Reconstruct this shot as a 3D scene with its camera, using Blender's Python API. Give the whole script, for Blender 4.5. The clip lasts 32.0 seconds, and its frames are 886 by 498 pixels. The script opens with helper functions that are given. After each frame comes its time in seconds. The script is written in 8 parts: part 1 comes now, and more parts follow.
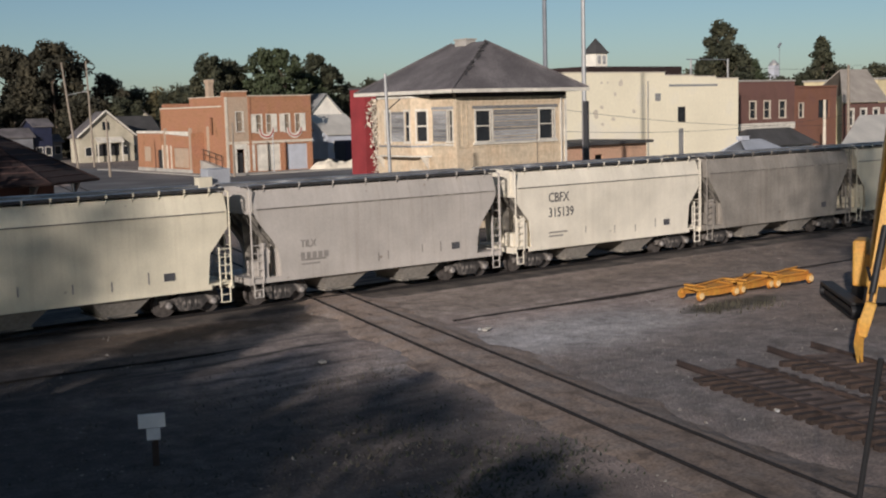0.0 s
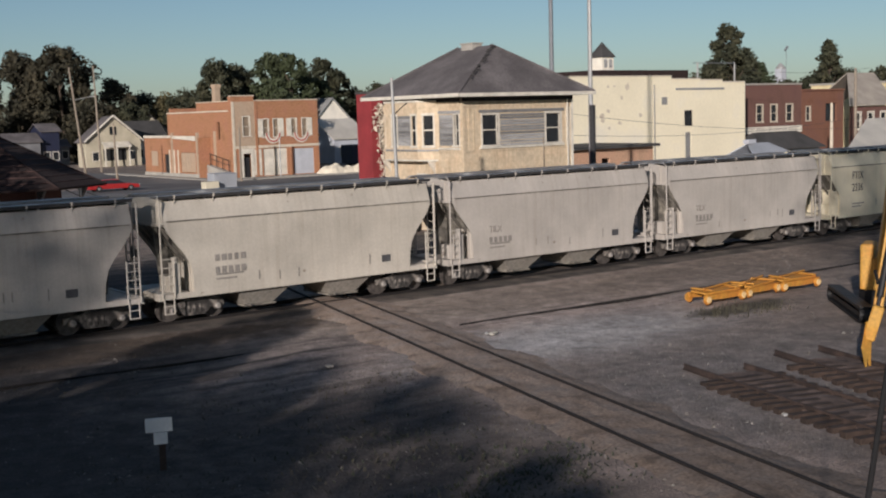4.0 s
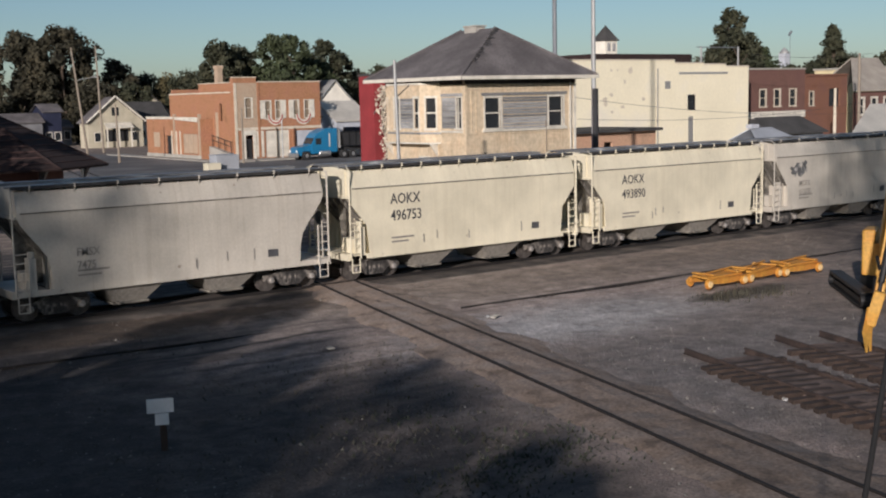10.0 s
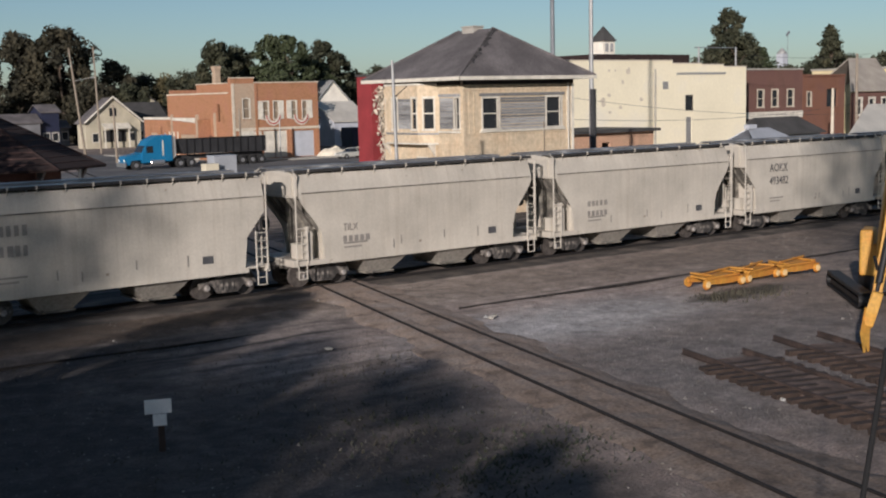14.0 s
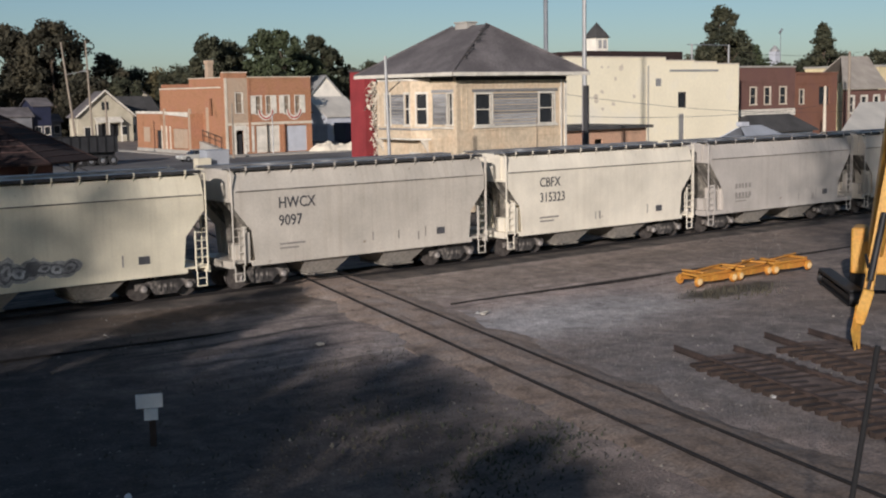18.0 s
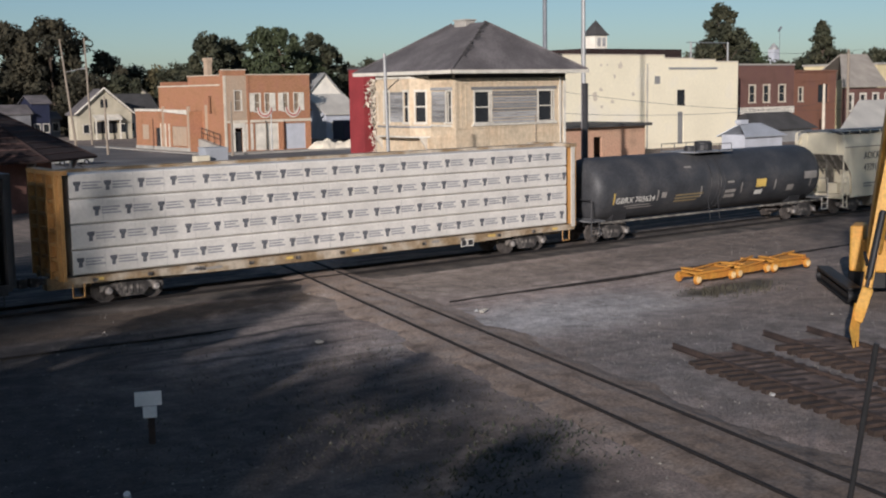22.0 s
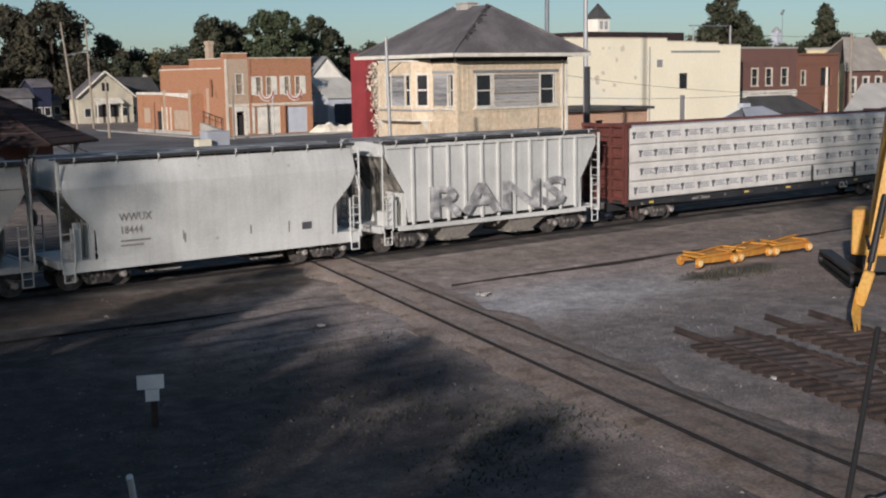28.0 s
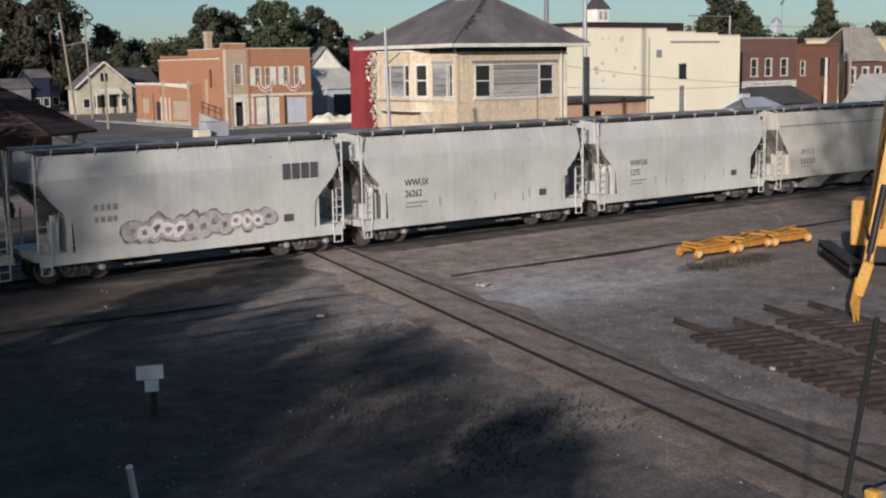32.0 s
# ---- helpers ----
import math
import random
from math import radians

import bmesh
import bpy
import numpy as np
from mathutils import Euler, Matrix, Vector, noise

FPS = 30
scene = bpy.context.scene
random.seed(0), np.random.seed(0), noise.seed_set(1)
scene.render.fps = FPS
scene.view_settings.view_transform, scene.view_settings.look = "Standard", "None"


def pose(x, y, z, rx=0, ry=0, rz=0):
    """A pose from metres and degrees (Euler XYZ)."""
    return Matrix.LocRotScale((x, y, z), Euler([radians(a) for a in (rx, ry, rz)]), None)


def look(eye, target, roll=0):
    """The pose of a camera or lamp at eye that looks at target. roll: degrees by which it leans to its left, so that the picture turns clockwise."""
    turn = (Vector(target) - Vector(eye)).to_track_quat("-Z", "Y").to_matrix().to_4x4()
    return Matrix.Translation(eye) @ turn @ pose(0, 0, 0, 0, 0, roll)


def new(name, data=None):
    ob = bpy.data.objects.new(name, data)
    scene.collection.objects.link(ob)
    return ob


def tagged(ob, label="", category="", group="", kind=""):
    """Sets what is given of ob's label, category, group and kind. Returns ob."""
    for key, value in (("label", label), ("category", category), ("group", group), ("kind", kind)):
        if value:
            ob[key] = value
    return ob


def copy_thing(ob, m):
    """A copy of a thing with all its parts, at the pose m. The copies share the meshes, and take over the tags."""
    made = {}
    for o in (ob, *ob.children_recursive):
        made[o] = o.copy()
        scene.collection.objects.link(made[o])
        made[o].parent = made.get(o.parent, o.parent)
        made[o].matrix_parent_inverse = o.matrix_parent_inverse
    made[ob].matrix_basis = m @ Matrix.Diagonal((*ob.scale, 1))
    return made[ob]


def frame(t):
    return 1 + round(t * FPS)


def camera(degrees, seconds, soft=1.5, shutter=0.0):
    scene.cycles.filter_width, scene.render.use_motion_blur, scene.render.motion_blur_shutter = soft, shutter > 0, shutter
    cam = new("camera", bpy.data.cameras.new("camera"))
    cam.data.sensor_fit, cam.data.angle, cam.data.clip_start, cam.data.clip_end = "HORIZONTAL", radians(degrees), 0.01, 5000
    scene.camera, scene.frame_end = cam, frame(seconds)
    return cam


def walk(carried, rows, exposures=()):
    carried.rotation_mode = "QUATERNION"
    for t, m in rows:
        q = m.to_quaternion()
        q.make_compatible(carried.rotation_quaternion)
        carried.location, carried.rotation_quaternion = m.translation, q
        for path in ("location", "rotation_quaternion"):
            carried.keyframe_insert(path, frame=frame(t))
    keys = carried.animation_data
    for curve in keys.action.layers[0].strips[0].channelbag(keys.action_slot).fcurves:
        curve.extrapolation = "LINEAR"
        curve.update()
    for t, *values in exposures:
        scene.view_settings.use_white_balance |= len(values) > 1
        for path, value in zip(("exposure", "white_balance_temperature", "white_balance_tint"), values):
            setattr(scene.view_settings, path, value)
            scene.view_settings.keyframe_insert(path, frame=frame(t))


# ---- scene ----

# ---------------------------------------------------------------- camera
EYE = Vector((0.0, 0.0, 7.22))
cam = camera(40.64, 32.0, soft=2.1)


def aim(turn, down, roll):
    """A pose of the camera: degrees to the right of north, degrees below the horizon, lean."""
    a, b = radians(turn), radians(down)
    way = Vector((math.sin(a) * math.cos(b), math.cos(a) * math.cos(b), -math.sin(b)))
    return look(EYE, EYE + 10 * way, roll)


walk(cam, [(t, aim(a, b, c)) for t, a, b, c in (
    (0, 36.69, 6.63, -1.52), (0.5, 36.74, 6.70, -1.47), (1, 36.68, 6.65, -1.54), (1.5, 36.56, 6.60, -1.59),
    (2, 36.51, 6.57, -1.64), (2.5, 36.64, 6.52, -1.59), (3, 36.63, 6.54, -1.59), (3.5, 36.50, 6.30, -1.70),
    (5.5, 36.19, 7.23, -1.25), (6, 36.38, 7.26, -1.25), (6.5, 36.46, 7.22, -1.27), (7, 36.37, 7.22, -1.24),
    (7.5, 36.24, 7.22, -1.32), (8, 36.18, 7.24, -1.28), (8.5, 36.29, 7.26, -1.32), (9, 36.33, 7.22, -1.29),
    (9.5, 36.31, 7.20, -1.34), (10, 36.27, 7.24, -1.28), (10.5, 36.26, 7.23, -1.21), (11, 36.27, 7.23, -1.26),
    (11.5, 36.33, 7.21, -1.24), (12, 36.40, 7.20, -1.16), (12.5, 36.46, 7.16, -1.12), (13, 36.40, 7.25, -1.16),
    (13.5, 36.38, 7.27, -1.15), (14, 36.37, 7.22, -1.30), (14.5, 36.51, 7.30, -1.18), (16.5, 36.65, 7.36, -1.07),
    (17, 36.71, 7.40, -1.07), (17.5, 36.78, 7.40, -0.97), (18, 36.74, 7.43, -0.98), (18.5, 36.76, 7.44, -1.02),
    (19, 36.73, 7.48, -0.93), (19.5, 36.69, 7.44, -0.97), (20, 36.67, 7.42, -0.98), (20.5, 36.76, 7.47, -0.99),
    (21, 36.80, 7.52, -0.94), (21.5, 36.83, 7.54, -0.92), (22, 36.79, 7.54, -0.95), (22.5, 36.73, 7.67, -0.94),
    (23, 36.70, 7.82, -0.92), (23.5, 36.76, 8.16, -1.01), (24, 36.72, 8.48, -1.01), (24.5, 36.69, 8.48, -1.00),
    (25, 36.67, 8.43, -0.98), (25.5, 36.58, 8.36, -0.98), (27.5, 36.67, 8.30, -0.99), (28, 36.69, 8.32, -0.96),
    (28.5, 36.63, 8.39, -0.94), (29, 36.56, 8.49, -0.86), (29.5, 36.62, 8.55, -0.93), (30, 36.66, 8.66, -0.91),
    (30.5, 36.65, 8.72, -1.02), (31, 36.65, 8.67, -0.97), (31.5, 36.65, 8.73, -0.94), (32, 36.72, 8.77, -0.96))], exposures=[
    (0, -0.20, 6300, 14), (3.5, -0.20, 6300, 14), (6, -0.12, 6220, 14), (18, -0.12, 6180, 14), (22, -0.08, 6080, 14), (32, -0.05, 6060, 13)])

# ---------------------------------------------------------------- light
SUN_TO = Vector((-0.80, -0.60, 0.27)).normalized()
world = bpy.data.worlds.new("world")
scene.world = world
world.use_nodes = True
sky = world.node_tree.nodes.new("ShaderNodeTexSky")
sky.sky_type, sky.sun_disc = "NISHITA", False
sky.sun_elevation, sky.sun_rotation = radians(15.1), math.atan2(SUN_TO.x, SUN_TO.y)
sky.air_density, sky.dust_density, sky.ozone_density = 0.75, 0.6, 3.5
haze = world.node_tree.nodes.new("ShaderNodeMix")
haze.data_type, haze.blend_type = "RGBA", "MULTIPLY"
haze.inputs["Factor"].default_value, haze.inputs["B"].default_value = 1.0, (1.28, 1.16, 0.94, 1)
world.node_tree.links.new(sky.outputs[0], haze.inputs["A"])
world.node_tree.links.new(haze.outputs["Result"], world.node_tree.nodes["Background"].inputs[0])
world.node_tree.nodes["Background"].inputs[1].default_value = 0.080
sun_data = bpy.data.lights.new("sun", "SUN")
sun_data.energy, sun_data.angle, sun_data.color = 5.0, radians(0.8), (1.0, 0.905, 0.81)
new("sun", sun_data).matrix_world = look(SUN_TO * 200, (0, 0, 0))


# ---------------------------------------------------------------- materials
def mat(name, color, rough=0.7, metal=0.0, vary=0.25, scale=3.0, fine=40.0, bump=0.15, second=None,
        mix=(0.45, 0.65), streak=0.0, per_object=0.0, stretch=(1, 1, 1), bump_scale=0.02, specks=0.0):
    """A painted, weathered or earthen surface: base colour with blotches at two scales, an optional second
    colour in patches, vertical streaks, and fine relief."""
    m = bpy.data.materials.new(name)
    m.use_nodes = True
    t = m.node_tree
    bsdf = t.nodes["Principled BSDF"]
    link = t.links.new
    coord = t.nodes.new("ShaderNodeTexCoord")
    mapping = t.nodes.new("ShaderNodeMapping")
    mapping.inputs["Scale"].default_value = stretch
    link(coord.outputs["Object"], mapping.inputs[0])
    big = t.nodes.new("ShaderNodeTexNoise")
    big.inputs["Scale"].default_value, big.inputs["Detail"].default_value = scale, 6
    small = t.nodes.new("ShaderNodeTexNoise")
    small.inputs["Scale"].default_value, small.inputs["Detail"].default_value = fine, 3
    for n in (big, small):
        link(mapping.outputs[0], n.inputs["Vector"])

    def mixer(kind, factor, a, b):
        n = t.nodes.new("ShaderNodeMix")
        n.data_type, n.blend_type = "RGBA", kind
        for socket, value in ((n.inputs["Factor"], factor), (n.inputs["A"], a), (n.inputs["B"], b)):
            if hasattr(value, "links"):
                link(value, socket)
            else:
                socket.default_value = value
        return n.outputs["Result"]

    def ramp(source, lo, hi, a, b):
        n = t.nodes.new("ShaderNodeMapRange")
        n.inputs["From Min"].default_value, n.inputs["From Max"].default_value = lo, hi
        n.inputs["To Min"].default_value, n.inputs["To Max"].default_value = a, b
        link(source, n.inputs["Value"])
        return n.outputs[0]

    out = (*color, 1)
    if second:
        out = mixer("MIX", ramp(big.outputs[0], mix[0], mix[1], 0, 1), out, (*second, 1))
    tone = ramp(big.outputs[0], 0.3, 0.7, 1 - vary, 1 + vary * 0.6)
    grain = ramp(small.outputs[0], 0.3, 0.7, 1 - vary * 0.6, 1 + vary * 0.5)
    out = mixer("MULTIPLY", 1.0, out, tone)
    out = mixer("MULTIPLY", 1.0, out, grain)
    if streak:
        drip = t.nodes.new("ShaderNodeMapping")
        drip.inputs["Scale"].default_value = (4, 1, 0.3)
        link(coord.outputs["Object"], drip.inputs[0])
        run = t.nodes.new("ShaderNodeTexNoise")
        run.inputs["Scale"].default_value, run.inputs["Detail"].default_value = 1.2, 5
        link(drip.outputs[0], run.inputs["Vector"])
        out = mixer("MULTIPLY", ramp(run.outputs[0], 0.50, 0.78, 0, streak), out, (0.52, 0.45, 0.38, 1))
    if specks:
        fleck = t.nodes.new("ShaderNodeTexNoise")
        fleck.inputs["Scale"].default_value, fleck.inputs["Detail"].default_value = 2.6, 4
        link(coord.outputs["Object"], fleck.inputs["Vector"])
        out = mixer("MIX", ramp(fleck.outputs[0], 0.70, 0.76, 0, specks), out, (0.14, 0.085, 0.05, 1))
        cloud = t.nodes.new("ShaderNodeTexNoise")
        cloud.inputs["Scale"].default_value, cloud.inputs["Detail"].default_value = 0.45, 3
        link(coord.outputs["Object"], cloud.inputs["Vector"])
        out = mixer("MULTIPLY", 1.0, out, ramp(cloud.outputs[0], 0.35, 0.65, 0.86, 1.08))
        wash = t.nodes.new("ShaderNodeTexNoise")
        wash.inputs["Scale"].default_value, wash.inputs["Detail"].default_value = 1.0, 4
        washed = t.nodes.new("ShaderNodeMapping")
        washed.inputs["Scale"].default_value = (7, 1, 0.22)
        link(coord.outputs["Object"], washed.inputs[0])
        link(washed.outputs[0], wash.inputs["Vector"])
        out = mixer("MULTIPLY", ramp(wash.outputs[0], 0.56, 0.74, 0, specks * 0.4), out, (0.55, 0.46, 0.38, 1))
    if per_object:
        info = t.nodes.new("ShaderNodeObjectInfo")
        out = mixer("MULTIPLY", 1.0, out, ramp(info.outputs["Random"], 0, 1, 1 - per_object, 1 + per_object * 0.5))
    link(out, bsdf.inputs["Base Color"])
    bsdf.inputs["Roughness"].default_value, bsdf.inputs["Metallic"].default_value = rough, metal
    if bump:
        relief = t.nodes.new("ShaderNodeBump")
        relief.inputs["Strength"].default_value, relief.inputs["Distance"].default_value = bump, bump_scale
        link(small.outputs[0], relief.inputs["Height"])
        link(relief.outputs[0], bsdf.inputs["Normal"])
    return m


CREAM = mat("cream_paint", (0.72, 0.66, 0.50), 0.5, 0, 0.07, 0.7, 14, 0.05, streak=0.14, specks=0.35)
CREAM_PALE = mat("pale_cream_paint", (0.75, 0.695, 0.57), 0.5, 0, 0.07, 0.6, 12, 0.05, streak=0.14, specks=0.3)
GREY = mat("grey_paint", (0.465, 0.43, 0.385), 0.55, 0, 0.09, 0.7, 12, 0.05, streak=0.2, specks=0.6)
GREY_WARM = mat("warm_grey_paint", (0.52, 0.48, 0.41), 0.55, 0, 0.10, 0.6, 12, 0.05, streak=0.2, specks=0.6)
GREY_COOL = mat("light_grey_paint", (0.52, 0.51, 0.47), 0.5, 0, 0.10, 0.6, 12, 0.05, streak=0.2, specks=0.4)
GREY_DARK = mat("dark_grey_paint", (0.27, 0.245, 0.21), 0.6, 0, 0.2, 0.8, 12, 0.05, streak=0.4, specks=0.6)
GREY_PALE = mat("pale_grey_paint", (0.55, 0.55, 0.515), 0.5, 0, 0.10, 0.6, 12, 0.05, streak=0.2, specks=0.4)
# the lighter second tone paints in the highlights along the walkway
WALKWAY = mat("galvanized_grating", (0.25, 0.25, 0.25), 0.5, 0.3, 0.4, 0.9, 30, 0.2, second=(0.42, 0.42, 0.42), mix=(0.52, 0.66))
LIP = mat("dark_grating_edge", (0.045, 0.043, 0.042), 0.7, 0.2, 0.3, 2, 20, 0.1)
RUSTY = mat("dusty_truck_steel", (0.066, 0.060, 0.056), 0.75, 0.1, 0.6, 4, 25, 0.3, second=(0.185, 0.165, 0.145), mix=(0.48, 0.62))
# pale colour that carries the highlights on the axle ends
BEARING = mat("pale_bearing_steel", (0.34, 0.315, 0.29), 0.6, 0.2, 0.4, 5, 25, 0.2)
WHEEL = mat("wheel_steel", (0.12, 0.105, 0.095), 0.6, 0.4, 0.4, 4, 30, 0.2)
# underframe grime; also carries the shade on slope sheets and end webs
UNDER = mat("grimy_underframe_and_shade", (0.15, 0.138, 0.12), 0.8, 0, 0.4, 2, 20, 0.2, second=(0.26, 0.24, 0.20))
BLACK_TANK = mat("black_tank_paint", (0.050, 0.052, 0.057), 0.55, 0, 0.4, 0.8, 10, 0.06, second=(0.060, 0.058, 0.058))
DECAL = mat("dark_lettering", (0.075, 0.075, 0.08), 0.6, 0, 0.2, 2, 20, 0)
DECAL_FADED = mat("faded_lettering", (0.27, 0.25, 0.225), 0.6, 0, 0.2, 2, 20, 0)
DECAL_WHITE = mat("white_lettering", (0.62, 0.60, 0.54), 0.6, 0, 0.15, 2, 20, 0)
STENCIL_OCHRE = mat("dull_ochre_stencil", (0.27, 0.205, 0.10), 0.6, 0, 0.2, 2, 20, 0)
DECAL_YELLOW = mat("yellow_reflector", (0.62, 0.43, 0.11), 0.5, 0, 0.1, 2, 20, 0)
YELLOW_CAR = mat("yellow_car_paint", (0.47, 0.255, 0.085), 0.55, 0, 0.2, 1, 12, 0.06, streak=0.4)
BROWN_CAR = mat("oxide_red_car_paint", (0.125, 0.042, 0.032), 0.6, 0, 0.3, 1, 12, 0.06, streak=0.3)
BLACK_CAR = mat("black_car_paint", (0.03, 0.03, 0.032), 0.55, 0, 0.3, 1, 12, 0.06)
WRAP = mat("white_lumber_wrap", (0.66, 0.63, 0.575), 0.45, 0, 0.12, 1.3, 9, 0.25, bump_scale=0.03)
WRAP_PRINT = mat("wrap_print", (0.12, 0.123, 0.135), 0.6, 0, 0.2, 5, 20, 0)
WRAP_FOLD = mat("wrap_fold_grey", (0.50, 0.48, 0.45), 0.6, 0, 0.3, 5, 20, 0)
WRAP_PALE = mat("pale_wrap_print", (0.31, 0.312, 0.325), 0.6, 0, 0.2, 5, 20, 0)
GRAFFITI = mat("graffiti_grey", (0.33, 0.32, 0.30), 0.7, 0, 0.4, 3, 20, 0)
GRAFFITI_FILL = mat("graffiti_pale_grey", (0.30, 0.295, 0.29), 0.7, 0, 0.5, 2.2, 20, 0, second=(0.44, 0.435, 0.42))
GRAFFITI_WHITE = mat("graffiti_white", (0.72, 0.68, 0.66), 0.7, 0, 0.25, 3, 20, 0, second=(0.60, 0.52, 0.50))
GRAFFITI_BROWN = mat("graffiti_brown", (0.20, 0.15, 0.13), 0.7, 0, 0.4, 3, 20, 0, second=(0.30, 0.22, 0.19))
GRAFFITI_EDGE = mat("graffiti_dark", (0.12, 0.12, 0.12), 0.7, 0, 0.4, 3, 20, 0)
GRAFFITI_PINK = mat("graffiti_pinkish", (0.50, 0.47, 0.44), 0.7, 0, 0.4, 3, 20, 0, second=(0.25, 0.25, 0.25))
RAIL = mat("rail_steel", (0.013, 0.010, 0.009), 0.85, 0.0, 0.4, 2, 25, 0.2)
RAIL_RUST = mat("rusty_brown_rail", (0.045, 0.030, 0.025), 0.9, 0.0, 0.4, 2, 25, 0.2, second=(0.062, 0.041, 0.033))
TIE = mat("weathered_tie_wood", (0.052, 0.034, 0.026), 0.9, 0, 0.4, 2, 18, 0.5, per_object=0.35)
BALLAST = mat("dirty_ballast", (0.105, 0.088, 0.074), 0.95, 0, 0.55, 0.8, 16, 0.8, second=(0.16, 0.13, 0.105))
PLANK = mat("crossing_gravel", (0.31, 0.232, 0.178), 0.95, 0, 0.6, 1.1, 13, 1.0, second=(0.185, 0.150, 0.126), mix=(0.40, 0.62))


def scale_by_y(m, y0, y1, low, high):
    """Scale a material's base colour from low at y0 to high at y1."""
    t = m.node_tree
    bsdf = t.nodes["Principled BSDF"]
    source = bsdf.inputs["Base Color"].links[0].from_socket
    geo, axis, r, n = (t.nodes.new(k) for k in ("ShaderNodeNewGeometry", "ShaderNodeSeparateXYZ", "ShaderNodeMapRange", "ShaderNodeMix"))
    n.data_type, n.blend_type = "RGBA", "MULTIPLY"
    n.inputs["Factor"].default_value = 1.0
    for key, value in (("From Min", y0), ("From Max", y1), ("To Min", low), ("To Max", high)):
        r.inputs[key].default_value = value
    t.links.new(geo.outputs["Position"], axis.inputs[0])
    t.links.new(axis.outputs["Y"], r.inputs["Value"])
    t.links.new(source, n.inputs["A"])
    t.links.new(r.outputs[0], n.inputs["B"])
    t.links.new(n.outputs["Result"], bsdf.inputs["Base Color"])


scale_by_y(PLANK, 14, 32, 0.78, 1.5)
ASPHALT = mat("town_asphalt", (0.115, 0.113, 0.112), 0.9, 0, 0.3, 0.12, 9, 0.3, second=(0.165, 0.16, 0.155))
CONCRETE = mat("concrete", (0.36, 0.34, 0.30), 0.9, 0, 0.2, 0.6, 10, 0.25)
BRICK = mat("orange_brick", (0.46, 0.225, 0.115), 0.9, 0, 0.42, 0.5, 5, 0.4, second=(0.31, 0.145, 0.085), mix=(0.40, 0.64))
BRICK_SALMON = mat("faded_salmon_brick", (0.56, 0.355, 0.235), 0.9, 0, 0.35, 0.5, 6, 0.4, second=(0.43, 0.25, 0.165), mix=(0.42, 0.64))
BRICK_RUST = mat("rust_red_brick", (0.21, 0.095, 0.058), 0.9, 0, 0.3, 0.45, 7, 0.4, second=(0.15, 0.07, 0.05))
BRICK_DARK = mat("dark_red_brick", (0.165, 0.084, 0.066), 0.9, 0, 0.25, 0.45, 7, 0.4, second=(0.125, 0.062, 0.052))
BRICK_TAN = mat("weathered_tan_brick", (0.46, 0.35, 0.25), 0.9, 0, 0.3, 0.6, 7, 0.4, second=(0.36, 0.26, 0.18))
BLIND = mat("drawn_tan_blind", (0.24, 0.185, 0.13), 0.7, 0, 0.25, 2, 10, 0)
STONE_TRIM = mat("pale_stone_trim", (0.60, 0.53, 0.42), 0.85, 0, 0.2, 1, 10, 0.2)
STUCCO = mat("cream_stucco", (0.82, 0.75, 0.56), 0.85, 0, 0.07, 0.16, 3, 0.3, second=(0.74, 0.69, 0.56), mix=(0.55, 0.70), streak=0.06)
SIDING = mat("peeling_buff_siding", (0.68, 0.555, 0.39), 0.85, 0, 0.25, 0.8, 4, 0.4, second=(0.55, 0.425, 0.285), mix=(0.46, 0.66), streak=0.5, per_object=0.06)
# dark brown that carries the shadow under the tower eaves
EAVE_SHADE = mat("dark_brown_eave_shade", (0.045, 0.036, 0.030), 0.85, 0, 0.3, 1, 8, 0.2)
TRIM_WHITE = mat("worn_white_trim", (0.66, 0.62, 0.53), 0.7, 0, 0.2, 1.2, 10, 0.15, streak=0.3)
BOARD = mat("grey_weathered_board", (0.43, 0.43, 0.42), 0.9, 0, 0.45, 2, 14, 0.3, second=(0.18, 0.175, 0.17), stretch=(0.5, 0.5, 5), per_object=0.45)
SHINGLE = mat("charcoal_shingle", (0.118, 0.106, 0.106), 0.95, 0, 0.28, 0.5, 8, 0.5, second=(0.145, 0.131, 0.130))
ROOF_RED = mat("dark_red_tile_roof", (0.032, 0.016, 0.014), 0.95, 0, 0.4, 0.9, 7, 0.5, second=(0.020, 0.013, 0.012))
ROOF_TAR = mat("tar_roof", (0.06, 0.058, 0.056), 0.9, 0, 0.3, 0.5, 8, 0.3)
METAL_ROOF = mat("grey_metal_roof", (0.34, 0.34, 0.33), 0.5, 0.2, 0.2, 0.5, 8, 0.1)
TAN_ROOF = mat("weathered_tan_shingle", (0.36, 0.32, 0.27), 0.9, 0, 0.2, 0.6, 8, 0.3)
METAL_COOL = mat("cool_grey_metal_roof", (0.40, 0.42, 0.45), 0.5, 0.1, 0.15, 0.5, 8, 0.1)
METAL_PALE = mat("pale_metal_roof", (0.62, 0.58, 0.50), 0.5, 0.1, 0.15, 0.5, 8, 0.1)
RED_WALL = mat("barn_red_siding", (0.26, 0.032, 0.035), 0.8, 0, 0.2, 0.6, 8, 0.2)
HOUSE_WHITE = mat("white_house_siding", (0.80, 0.755, 0.65), 0.8, 0, 0.15, 0.6, 8, 0.2)
HOUSE_BLUE = mat("grey_blue_siding", (0.46, 0.48, 0.52), 0.8, 0, 0.15, 0.6, 8, 0.2)
HOUSE_CREAM = mat("cream_house_siding", (0.47, 0.425, 0.32), 0.8, 0, 0.2, 0.6, 8, 0.2)
